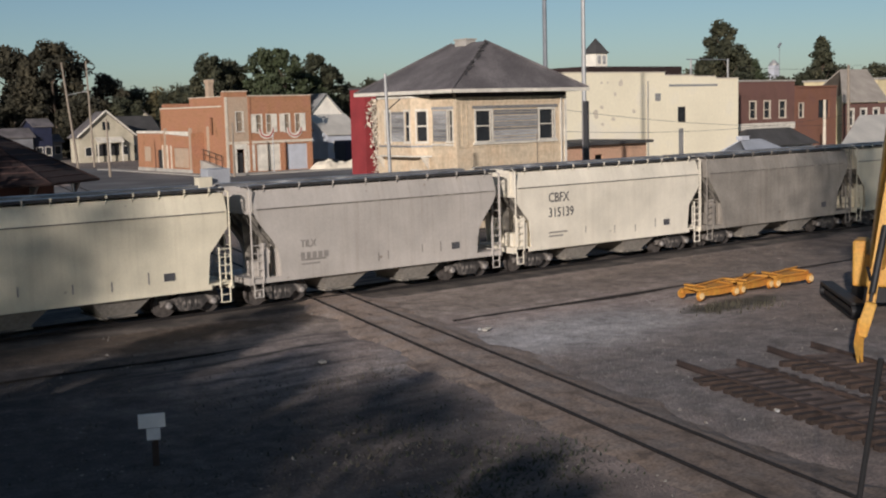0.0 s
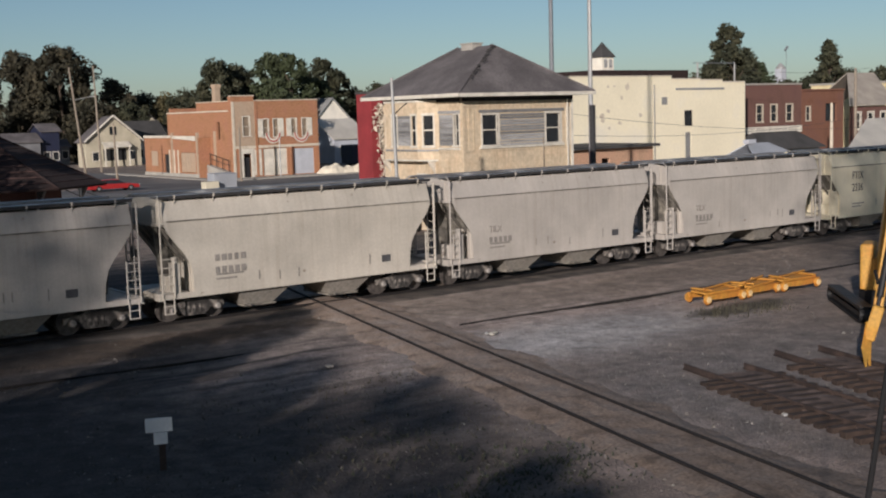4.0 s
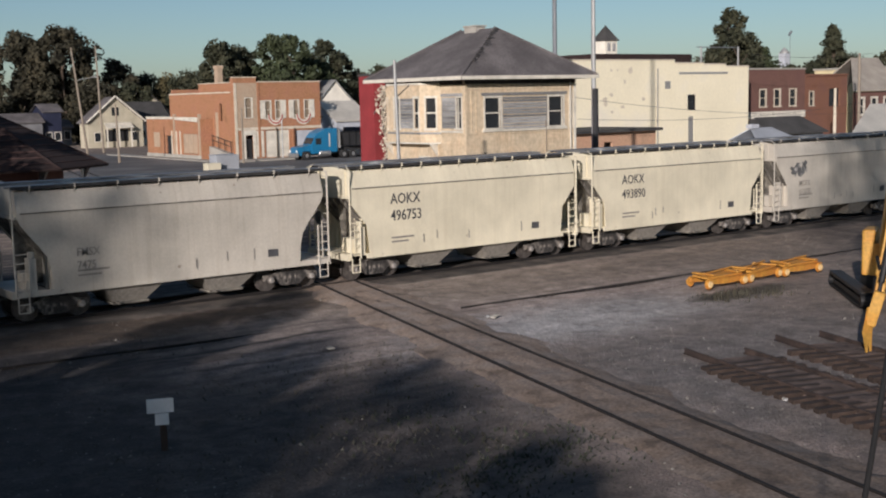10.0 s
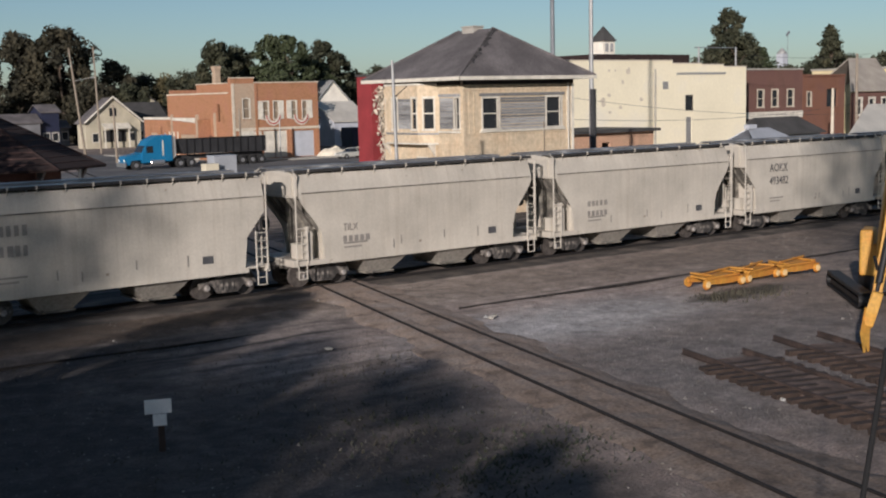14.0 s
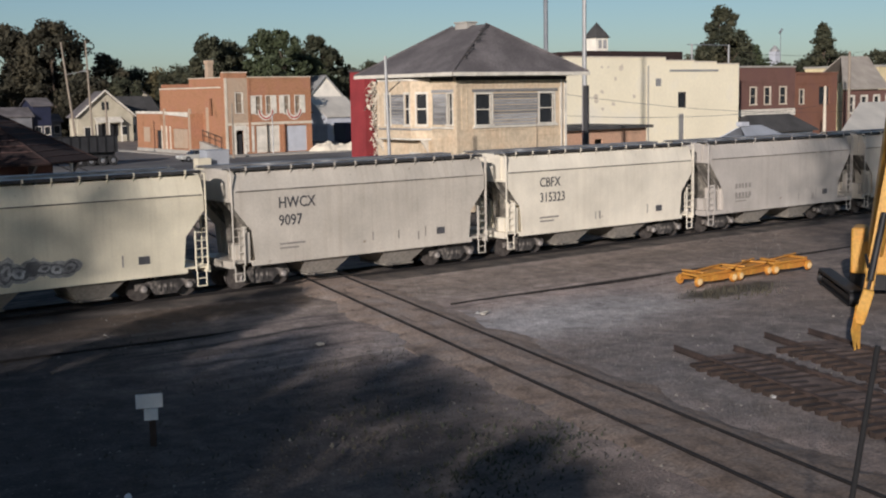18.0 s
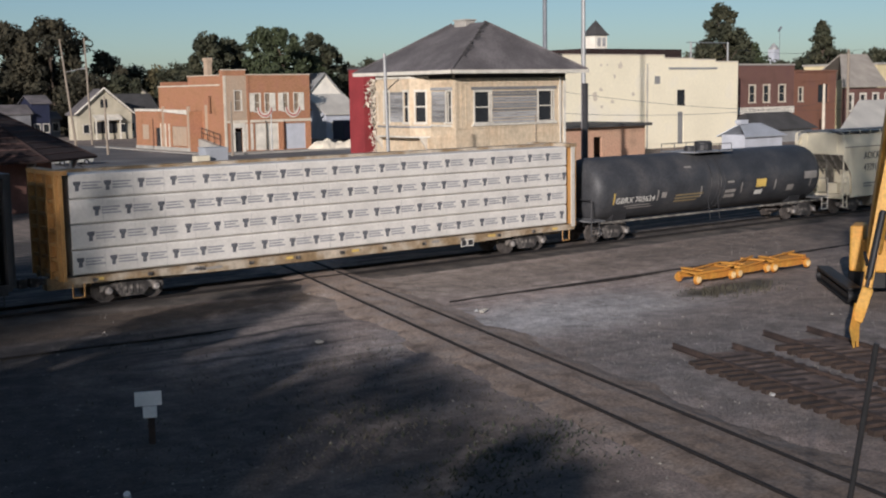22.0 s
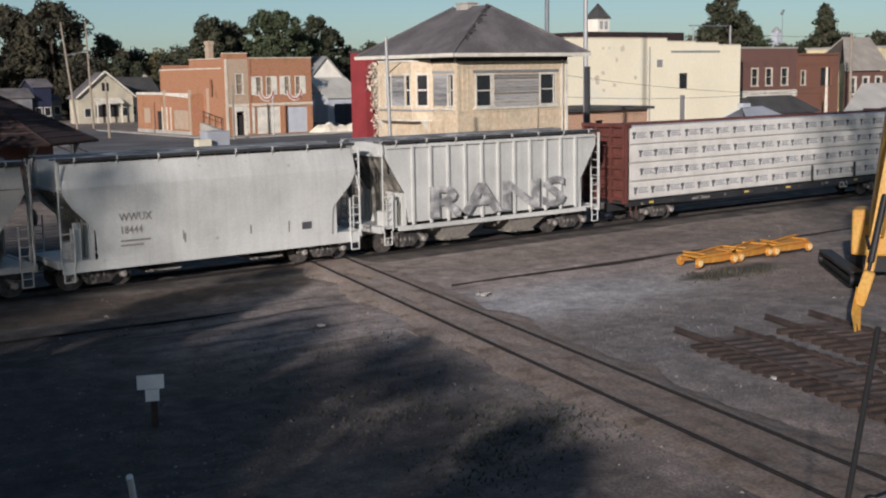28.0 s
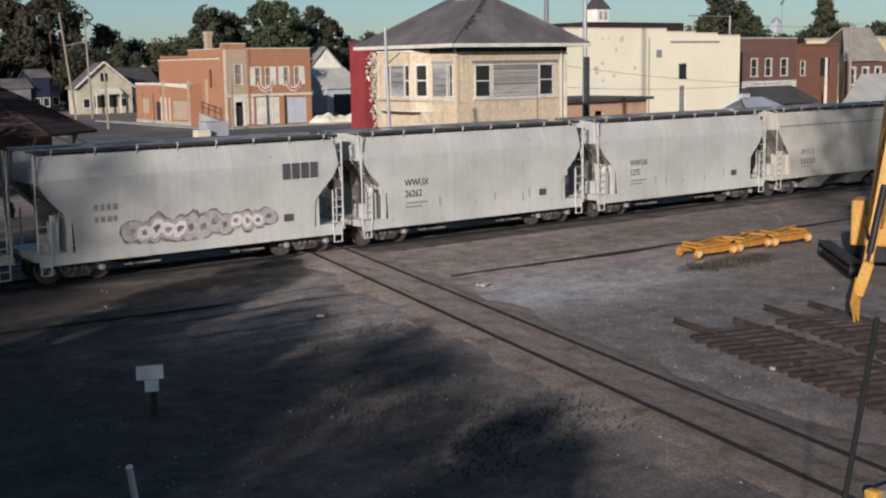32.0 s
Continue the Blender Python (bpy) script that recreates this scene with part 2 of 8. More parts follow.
HOUSE_YELLOW = mat("pale_yellow_wall", (0.66, 0.56, 0.33), 0.8, 0, 0.15, 0.6, 8, 0.2)
# grey siding with the shade on the houses beyond the depot in its colour
HOUSE_SHADED = mat("shaded_grey_siding", (0.17, 0.172, 0.18), 0.8, 0, 0.25, 0.6, 8, 0.2)
NAVY = mat("dark_navy_paint", (0.02, 0.024, 0.05), 0.5, 0, 0.2, 1, 8, 0.05)
TILE_EDGE = mat("worn_tile_edge", (0.085, 0.048, 0.042), 0.9, 0, 0.4, 2, 12, 0.2)
DARK_VOID = mat("dark_interior", (0.02, 0.02, 0.022), 0.9, 0, 0.3, 1, 8, 0)
GLASS = mat("dark_window_glass", (0.025, 0.028, 0.032), 0.12, 0, 0.2, 1, 5, 0)
POLE_WOOD = mat("weathered_pole_wood", (0.27, 0.225, 0.175), 0.9, 0, 0.3, 2, 14, 0.3, stretch=(3, 3, 0.3))
POLE_METAL = mat("galvanized_pole", (0.42, 0.42, 0.41), 0.5, 0.5, 0.15, 1, 10, 0.05)
POLE_DARK = mat("slate_grey_pole", (0.19, 0.205, 0.22), 0.6, 0.2, 0.15, 1, 10, 0.05)
WIRE = mat("black_wire", (0.03, 0.03, 0.03), 0.7, 0, 0.1, 1, 5, 0)
SIGN_WHITE = mat("white_sign_sheet", (0.80, 0.80, 0.78), 0.5, 0, 0.08, 3, 15, 0.02)
MACHINE = mat("machine_yellow", (0.60, 0.33, 0.060), 0.6, 0, 0.3, 1.5, 12, 0.08, second=(0.46, 0.215, 0.035), streak=0.35)
HUB = mat("worn_pale_hub", (0.74, 0.52, 0.25), 0.6, 0, 0.3, 3, 12, 0.05)
TROLLEY = mat("trolley_orange", (0.62, 0.30, 0.050), 0.6, 0, 0.35, 1.8, 12, 0.08, second=(0.42, 0.165, 0.028), streak=0.35)
MACHINE_BLACK = mat("machine_black_steel", (0.013, 0.013, 0.014), 0.6, 0.2, 0.3, 2, 12, 0.1)
CAR_BLUE = mat("blue_truck_paint", (0.015, 0.17, 0.34), 0.3, 0.1, 0.08, 1, 10, 0)
CAR_RED = mat("red_car_paint", (0.42, 0.03, 0.03), 0.3, 0.1, 0.08, 1, 10, 0)
CAR_SILVER = mat("pale_silver_paint", (0.55, 0.55, 0.50), 0.3, 0.3, 0.08, 1, 10, 0)
TYRE = mat("tyre_rubber", (0.022, 0.022, 0.022), 0.85, 0, 0.2, 4, 20, 0.1)
RIM = mat("bright_rim", (0.55, 0.55, 0.55), 0.35, 0.8, 0.1, 4, 20, 0)
BARK = mat("bark", (0.10, 0.075, 0.055), 0.95, 0, 0.4, 2, 10, 0.5)
LEAF = mat("leaf_green", (0.043, 0.057, 0.021), 0.75, 0, 0.45, 0.25, 2.0, 0, second=(0.034, 0.046, 0.018))
LEAF_DARK = mat("leaf_dark_green", (0.034, 0.039, 0.018), 0.8, 0, 0.45, 0.25, 2.0, 0, second=(0.044, 0.042, 0.020))
LEAF_BROWN = mat("leaf_dark_brown_green", (0.030, 0.028, 0.014), 0.85, 0, 0.45, 0.25, 2.0, 0, second=(0.040, 0.034, 0.018))
LEAF_OLIVE = mat("leaf_olive", (0.075, 0.069, 0.028), 0.75, 0, 0.4, 0.25, 2.0, 0, second=(0.085, 0.065, 0.025))
WEED = mat("dry_weeds", (0.060, 0.054, 0.036), 0.9, 0, 0.4, 0.8, 6, 0)
PILE = mat("white_limestone_pile", (0.74, 0.67, 0.53), 0.9, 0, 0.15, 1, 8, 0.4)


def ground_material():
    """Trampled dirt and gravel, with the worn strips beside the tracks, a pale gravel patch and painted-in shade."""
    m = bpy.data.materials.new("yard_ground")
    m.use_nodes = True
    t = m.node_tree
    bsdf, link = t.nodes["Principled BSDF"], t.links.new
    geo = t.nodes.new("ShaderNodeNewGeometry")

    def noise_at(scale, detail, stretch=(1, 1, 1), turn=0.0):
        mp = t.nodes.new("ShaderNodeMapping")
        mp.inputs["Scale"].default_value, mp.inputs["Rotation"].default_value = stretch, (0, 0, turn)
        link(geo.outputs["Position"], mp.inputs[0])
        n = t.nodes.new("ShaderNodeTexNoise")
        n.inputs["Scale"].default_value, n.inputs["Detail"].default_value = scale, detail
        link(mp.outputs[0], n.inputs["Vector"])
        return n.outputs[0]

    def ramp(source, lo, hi, a=0.0, b=1.0):
        n = t.nodes.new("ShaderNodeMapRange")
        n.inputs["From Min"].default_value, n.inputs["From Max"].default_value = lo, hi
        n.inputs["To Min"].default_value, n.inputs["To Max"].default_value = a, b
        link(source, n.inputs["Value"])
        return n.outputs[0]

    def mixed(factor, a, b, kind="MIX"):
        n = t.nodes.new("ShaderNodeMix")
        n.data_type, n.blend_type = "RGBA", kind
        for socket, value in ((n.inputs["Factor"], factor), (n.inputs["A"], a), (n.inputs["B"], b)):
            if hasattr(value, "links"):
                link(value, socket)
            else:
                socket.default_value = value
        return n.outputs["Result"]

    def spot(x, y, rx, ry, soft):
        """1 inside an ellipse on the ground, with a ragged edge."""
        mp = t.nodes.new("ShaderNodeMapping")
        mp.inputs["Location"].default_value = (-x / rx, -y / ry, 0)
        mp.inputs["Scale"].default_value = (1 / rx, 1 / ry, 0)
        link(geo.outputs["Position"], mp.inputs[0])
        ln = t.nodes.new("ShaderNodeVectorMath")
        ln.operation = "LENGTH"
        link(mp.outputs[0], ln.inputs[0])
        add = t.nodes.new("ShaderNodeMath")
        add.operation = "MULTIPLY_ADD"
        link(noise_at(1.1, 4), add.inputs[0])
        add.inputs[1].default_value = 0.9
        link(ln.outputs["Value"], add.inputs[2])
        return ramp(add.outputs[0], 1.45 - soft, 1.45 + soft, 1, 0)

    big, mid, fine = noise_at(0.16, 5), noise_at(0.9, 6), noise_at(14, 4)
    ruts = noise_at(1.0, 5, (0.09, 1.9, 1))
    lumps = noise_at(3.2, 5)
    out = mixed(ramp(big, 0.40, 0.62), (0.205, 0.160, 0.128, 1), (0.275, 0.215, 0.165, 1))
    out = mixed(spot(29, 33.5, 17, 7, 0.5), out, (0.540, 0.430, 0.355, 1))
    # left of the crossing: the dimness there painted in as dark soil
    out = mixed(spot(12, 33.5, 9, 2.6, 0.4), out, (0.080, 0.067, 0.058, 1))
    # strip beyond the main track: the train's shadow painted into the ground
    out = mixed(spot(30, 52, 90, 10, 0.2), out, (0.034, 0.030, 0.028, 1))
    out = mixed(ramp(ruts, 0.50, 0.66, 0, 0.55), out, (0.310, 0.256, 0.202, 1))
    out = mixed(ramp(ruts, 0.46, 0.34, 0, 0.6), out, (0.105, 0.088, 0.076, 1))
    # left foreground: tree shade and lens fall-off painted into the soil colour
    shade_mask = mixed(1.0, spot(1, 26, 18, 14, 0.5), (0.86, 0.86, 0.86, 1), "MULTIPLY")
    out = mixed(shade_mask, out, (0.032, 0.028, 0.027, 1))
    dusty = mixed(1.0, spot(20.5, 30.5, 6, 4.0, 0.4), ramp(ruts, 0.47, 0.60), "MULTIPLY")
    out = mixed(dusty, out, (0.350, 0.285, 0.240, 1))
    # worn pinkish gravel either side of the crossing track
    dot = t.nodes.new("ShaderNodeVectorMath")
    dot.operation = "DOT_PRODUCT"
    dot.inputs[1].default_value = (0.97286, -0.23140, 0)
    link(geo.outputs["Position"], dot.inputs[0])
    off = t.nodes.new("ShaderNodeMath")
    off.operation = "SUBTRACT"
    link(dot.outputs["Value"], off.inputs[0])
    off.inputs[1].default_value = 14.498
    size = t.nodes.new("ShaderNodeMath")
    size.operation = "ABSOLUTE"
    link(off.outputs[0], size.inputs[0])
    ragged = t.nodes.new("ShaderNodeMath")
    ragged.operation = "MULTIPLY_ADD"
    link(noise_at(0.8, 6), ragged.inputs[0])
    ragged.inputs[1].default_value = 3.2
    link(size.outputs[0], ragged.inputs[2])
    out = mixed(ramp(ragged.outputs[0], 3.0, 4.6, 0.9, 0), out, (0.300, 0.235, 0.192, 1))
    out = mixed(spot(27.0, 28.4, 6.0, 2.6, 0.5), out, (0.500, 0.470, 0.430, 1))
    out = mixed(spot(27, 36.8, 10, 2.9, 0.3), out, (0.370, 0.300, 0.238, 1))
    out = mixed(spot(48, 36.0, 18, 3.4, 0.4), out, (0.235, 0.183, 0.140, 1))
    out = mixed(spot(29, 20, 10, 6, 0.4), out, (0.215, 0.188, 0.165, 1))
    # near corner darkened in colour for the lens fall-off there
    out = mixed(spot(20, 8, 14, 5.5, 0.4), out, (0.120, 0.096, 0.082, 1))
    # brown soil strip by the track, its dimness painted in too
    out = mixed(spot(10, 37.6, 14, 1.9, 0.25), out, (0.105, 0.074, 0.050, 1))
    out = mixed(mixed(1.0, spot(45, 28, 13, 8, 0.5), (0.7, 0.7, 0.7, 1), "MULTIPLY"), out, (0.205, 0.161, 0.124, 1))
    out = mixed(spot(34.2, 28.3, 2.6, 0.8, 0.3), out, (0.080, 0.068, 0.046, 1))
    out = mixed(1.0, out, (0.985, 0.985, 1.03, 1), "MULTIPLY")
    out = mixed(1.0, out, ramp(mid, 0.3, 0.7, 0.72, 1.24), "MULTIPLY")
    out = mixed(1.0, out, ramp(lumps, 0.3, 0.7, 0.74, 1.24), "MULTIPLY")
    out = mixed(1.0, out, ramp(fine, 0.3, 0.7, 0.66, 1.3), "MULTIPLY")
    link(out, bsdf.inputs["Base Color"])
    bsdf.inputs["Roughness"].default_value = 0.95
    bump = t.nodes.new("ShaderNodeBump")
    bump.inputs["Strength"].default_value, bump.inputs["Distance"].default_value = 0.8, 0.05
    link(fine, bump.inputs["Height"])
    link(bump.outputs[0], bsdf.inputs["Normal"])
    return m


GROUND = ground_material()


# ---------------------------------------------------------------- mesh helpers
def thing(name, label, category, m=None, group="", kind=""):
    ob = new(name)
    ob.empty_display_size = 0.3
    ob.matrix_basis = m or Matrix()
    return tagged(ob, label, category, group, kind)


def mesh_of(name, bm, material, smooth=False):
    me = bpy.data.meshes.new(name)
    bmesh.ops.recalc_face_normals(bm, faces=bm.faces)
    bm.to_mesh(me)
    bm.free()
    me.materials.append(material)
    if smooth:
        me.shade_smooth()
    return me


def part(name, bm, material, parent=None, label="", smooth=False, at=None):
    ob = new(name, bm if isinstance(bm, bpy.types.Mesh) else mesh_of(name, bm, material, smooth))
    if parent:
        ob.parent = parent
    if at is not None:
        ob.matrix_basis = at
    return tagged(ob, label)


def structure(name, bm, material, label, category, smooth=False):
    return tagged(part(name, bm, material, smooth=smooth), label, category, kind="structure")


def box(bm, x0, y0, z0, x1, y1, z1):
    vs = [bm.verts.new((x, y, z)) for z in (z0, z1) for y in (y0, y1) for x in (x0, x1)]
    for f in ((0, 2, 3, 1), (4, 5, 7, 6), (0, 1, 5, 4), (2, 6, 7, 3), (0, 4, 6, 2), (1, 3, 7, 5)):
        bm.faces.new([vs[i] for i in f])
    return bm


def boxes(*items):
    bm = bmesh.new()
    for b in items:
        box(bm, *b)
    return bm


def soft_box(x0, y0, z0, x1, y1, z1, r=0.03, seg=2):
    bm = boxes((x0, y0, z0, x1, y1, z1))
    bmesh.ops.bevel(bm, geom=list(bm.edges), offset=r, segments=seg, affect="EDGES", profile=0.6)
    return bm


def poly(bm, pts, dx=0, dy=0, dz=0):
    """A flat polygon given a thickness along (dx, dy, dz)."""
    a = [bm.verts.new(p) for p in pts]
    b = [bm.verts.new((p[0] + dx, p[1] + dy, p[2] + dz)) for p in pts]
    n = len(pts)
    bm.faces.new(a)
    bm.faces.new(b[::-1])
    for i in range(n):
        bm.faces.new((a[i], b[i], b[(i + 1) % n], a[(i + 1) % n]))
    return bm


def bar(bm, a, b, r, n=6, r2=None):
    """A round bar from a to b."""
    a, b = Vector(a), Vector(b)
    q = (b - a).to_track_quat("Z", "Y")
    rings = []
    for p, rad in ((a, r), (b, r if r2 is None else r2)):
        rings.append([bm.verts.new(p + q @ Vector((rad * math.cos(i * math.tau / n), rad * math.sin(i * math.tau / n), 0)))
                      for i in range(n)])
    for i in range(n):
        bm.faces.new((rings[0][i], rings[0][(i + 1) % n], rings[1][(i + 1) % n], rings[1][i]))
    bm.faces.new(rings[0][::-1])
    bm.faces.new(rings[1])
    return bm


def bars(*items, r=0.02, n=6):
    bm = bmesh.new()
    for a, b in items:
        bar(bm, a, b, r, n)
    return bm


def lathe(profile, axis="X", n=24, start=(0, 0, 0)):
    """A turned body: profile rows (along, radius)."""
    bm = bmesh.new()
    rings = []
    for s, rad in profile:
        ring = []
        for i in range(n):
            c, d = rad * math.cos(i * math.tau / n), rad * math.sin(i * math.tau / n)
            p = {"X": (s, c, d), "Y": (c, s, d), "Z": (c, d, s)}[axis]
            ring.append(bm.verts.new((p[0] + start[0], p[1] + start[1], p[2] + start[2])))
        rings.append(ring)
    for r0, r1 in zip(rings, rings[1:]):
        for i in range(n):
            bm.faces.new((r0[i], r0[(i + 1) % n], r1[(i + 1) % n], r1[i]))
    bm.faces.new(rings[0][::-1])
    bm.faces.new(rings[-1])
    return bm


def tube(points, r, n=6):
    """A bent round bar through the points, one closed skin."""
    pts = [Vector(p) for p in points]
    bm = bmesh.new()
    rings = []
    for i, p in enumerate(pts):
        d = pts[min(i + 1, len(pts) - 1)] - pts[max(i - 1, 0)]
        q = d.to_track_quat("Z", "Y")
        rings.append([bm.verts.new(p + q @ Vector((r * math.cos(k * math.tau / n), r * math.sin(k * math.tau / n), 0))) for k in range(n)])
    for r0, r1 in zip(rings, rings[1:]):
        for k in range(n):
            bm.faces.new((r0[k], r0[(k + 1) % n], r1[(k + 1) % n], r1[k]))
    bm.faces.new(rings[0][::-1])
    bm.faces.new(rings[-1])
    return bm


def lettering(words, size, material, parent, m, name="lettering", label="", stretch=1.0, bold=0.006):
    """Words in the built-in font, turned into a thin mesh that faces local -y."""
    cu = bpy.data.curves.new(name, "FONT")
    cu.body, cu.size, cu.extrude, cu.resolution_u = words, size, 0.004, 2
    cu.offset = size * bold
    tmp = bpy.data.objects.new(name, cu)
    me = bpy.data.meshes.new_from_object(tmp)
    bpy.data.objects.remove(tmp)
    bpy.data.curves.remove(cu)
    me.transform(pose(0, 0, 0, 90) @ Matrix.Diagonal((stretch, 1, 1, 1)))
    me.materials.clear()
    me.materials.append(material)
    ob = new(name, me)
    ob.parent, ob.matrix_basis = parent, m
    return tagged(ob, label)


YELLOW_DIRTY = mat("grimy_yellow_sill", (0.31, 0.215, 0.115), 0.75, 0, 0.35, 1.2, 8, 0.1, second=(0.40, 0.34, 0.26), mix=(0.42, 0.60))
BAY = mat("dusty_outlet_paint", (0.37, 0.34, 0.295), 0.75, 0, 0.35, 1.0, 9, 0.1, second=(0.26, 0.24, 0.21), streak=0.4)

# ---------------------------------------------------------------- ground and tracks
TRACK_Y = 41.27          # centre of the main track, rail heads at z = 0
CROSS = radians(13.38)   # the crossing track's bearing, east of north
CROSS_X = 24.35          # where its centre passes y = 39.72


def ground_sheet():
    """One sheet: fine and uneven near the tracks, coarse to the horizon."""
    xs = [-1500, -500, -150, -60, -20] + [-8 + i * 0.5 for i in range(156)] + [90, 130, 200, 400, 900, 2500]
    ys = [-600, -150, -40, -5] + [2 + i * 0.4 for i in range(123)] + [60, 80, 110, 150, 220, 400, 900, 2500]
    verts, faces = [], []
    for y in ys:
        for x in xs:
            near = 2 < y < 51 and -8 < x < 69
            z = -0.14
            if near:
                away = abs((x - CROSS_X) * math.cos(CROSS) - (y - 39.72) * math.sin(CROSS))
                flat = min(1, max(0, min(away - 1.6, abs(y - TRACK_Y) - 2.2) / 1.5))
                z += flat * (0.08 * noise.noise((x * 0.23, y * 0.23, 0)) + 0.035 * noise.noise((x * 1.1, y * 1.1, 3)) + (0.11 if x < 24 and y > 28 else 0.05) * noise.noise((x * 0.07, y * 1.3, 9)))
            verts.append((x, y, z))
    w = len(xs)
    for j in range(len(ys) - 1):
        for i in range(w - 1):
            a = j * w + i
            faces.append((a, a + 1, a + w + 1, a + w))
    me = bpy.data.meshes.new("ground")
    me.from_pydata(verts, [], faces)
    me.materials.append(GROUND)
    me.shade_smooth()
    tagged(new("ground", me), "uneven dirt yard ground with gravel and painted-in shade", "ground", kind="structure")


ground_sheet()


def rail_profile(bm, a, b, head_only=False):
    """One rail from a to b at head height z: foot, web and head."""
    a, b = Vector(a), Vector(b)
    d = (b - a).normalized()
    s = Vector((-d.y, d.x, 0))
    shape = [(-0.07, -0.17), (0.07, -0.17), (0.07, -0.155), (0.012, -0.13), (0.012, -0.045), (0.036, -0.035), (0.036, 0.0),
             (-0.036, 0.0), (-0.036, -0.035), (-0.012, -0.045), (-0.012, -0.13), (-0.07, -0.155)]
    rings = [[bm.verts.new(p + s * u + Vector((0, 0, v))) for u, v in shape] for p in (a, b)]
    n = len(shape)
    for i in range(n):
        bm.faces.new((rings[0][i], rings[0][(i + 1) % n], rings[1][(i + 1) % n], rings[1][i]))
    bm.faces.new(rings[0][::-1])
    bm.faces.new(rings[1])
    return bm


def cross_point(side, along, z=0.0):
    """A point of the crossing track: side to its right, metres along from y = 39.72, towards the town positive."""
    return Vector((CROSS_X + side * math.cos(CROSS) + along * math.sin(CROSS),
                   39.72 - side * math.sin(CROSS) + along * math.cos(CROSS), z))


main_track = thing("railway_track", "straight main railway track on dirty ballast", "railway track", kind="structure")
for dy in (-0.755, 0.755):
    part("rail", rail_profile(bmesh.new(), (-220, TRACK_Y + dy, 0), (420, TRACK_Y + dy, 0)), RAIL, main_track)
tie_bm = soft_box(-0.115, -1.3, -0.30, 0.115, 1.3, -0.155, 0.012, 1)
TIE_MESH = mesh_of("tie", tie_bm, TIE)
for i in range(130):
    part("tie", TIE_MESH, TIE, main_track, at=pose(-3 + i * 0.53, TRACK_Y + random.uniform(-0.04, 0.04), 0, 0, 0, random.uniform(-1, 1)))
bed = bmesh.new()
poly(bed, [(-220, TRACK_Y - 2.6, -0.16), (-220, TRACK_Y - 1.7, -0.115), (-220, TRACK_Y + 1.7, -0.115), (-220, TRACK_Y + 2.6, -0.16)], dx=640)
part("ballast", bed, BALLAST, main_track, "brown-grey dusty ballast")

cross_track = thing("railway_track", "old crossing track with dark rails set in gravel", "railway track", kind="structure")
for s in (-0.755, 0.755):
    part("rail", rail_profile(bmesh.new(), cross_point(s, -60, -0.012), cross_point(s, 2.1 - s * 0.24, -0.012)), RAIL, cross_track)
    part("rail", rail_profile(bmesh.new(), cross_point(s, 2.4), cross_point(s, 300)), RAIL, cross_track)
for name, s0, s1, n_col in (("gravel_shoulder", -2.0, -0.84, 7), ("gravel_fill", -0.724, 0.67, 7), ("gravel_shoulder", 0.786, 2.0, 7)):
    fill = bmesh.new()
    rows = []
    for i in range(321):
        al = -60 + 96 * i / 320
        row = []
        for j in range(n_col + 2):
            s = s0 + (s1 - s0) * min(max(j - 1, 0), n_col - 1) / (n_col - 1)
            calm = min(1, abs(abs(s) - 0.755) * 2)
            lump = calm * (0.042 * noise.noise((al * 0.9, s * 1.6, 1.0)) + 0.032 * noise.noise((al * 2.7, s * 3.1, 5.0)))
            drop = 0.15 * max(0, abs(s) - 0.95) * (1 + 0.8 * noise.noise((al * 0.35, s0, 4.0)))
            edge = 0.2 if j in (0, n_col + 1) else 0
            row.append(fill.verts.new(cross_point(s, al, -0.038 + lump - drop - edge)))
        rows.append(row)
    for r0, r1 in zip(rows, rows[1:]):
        for i in range(n_col + 1):
            fill.faces.new((r0[i], r0[i + 1], r1[i + 1], r1[i]))
    part(name, fill, PLANK, cross_track, "tan packed gravel beside the rails")

# what is left of the lifted second track, either side of the crossing
for x0, y0, x1, y1 in ((24.9, 32.95, 62, 32.2), (5.0, 34.6, 18.7, 33.45)):
    r = tagged(part("old_rail", rail_profile(bmesh.new(), (x0, y0, -0.09), (x1, y1, -0.09)), RAIL),
               "rusty dark rail of the lifted track in dirt", "rail", "old rails")


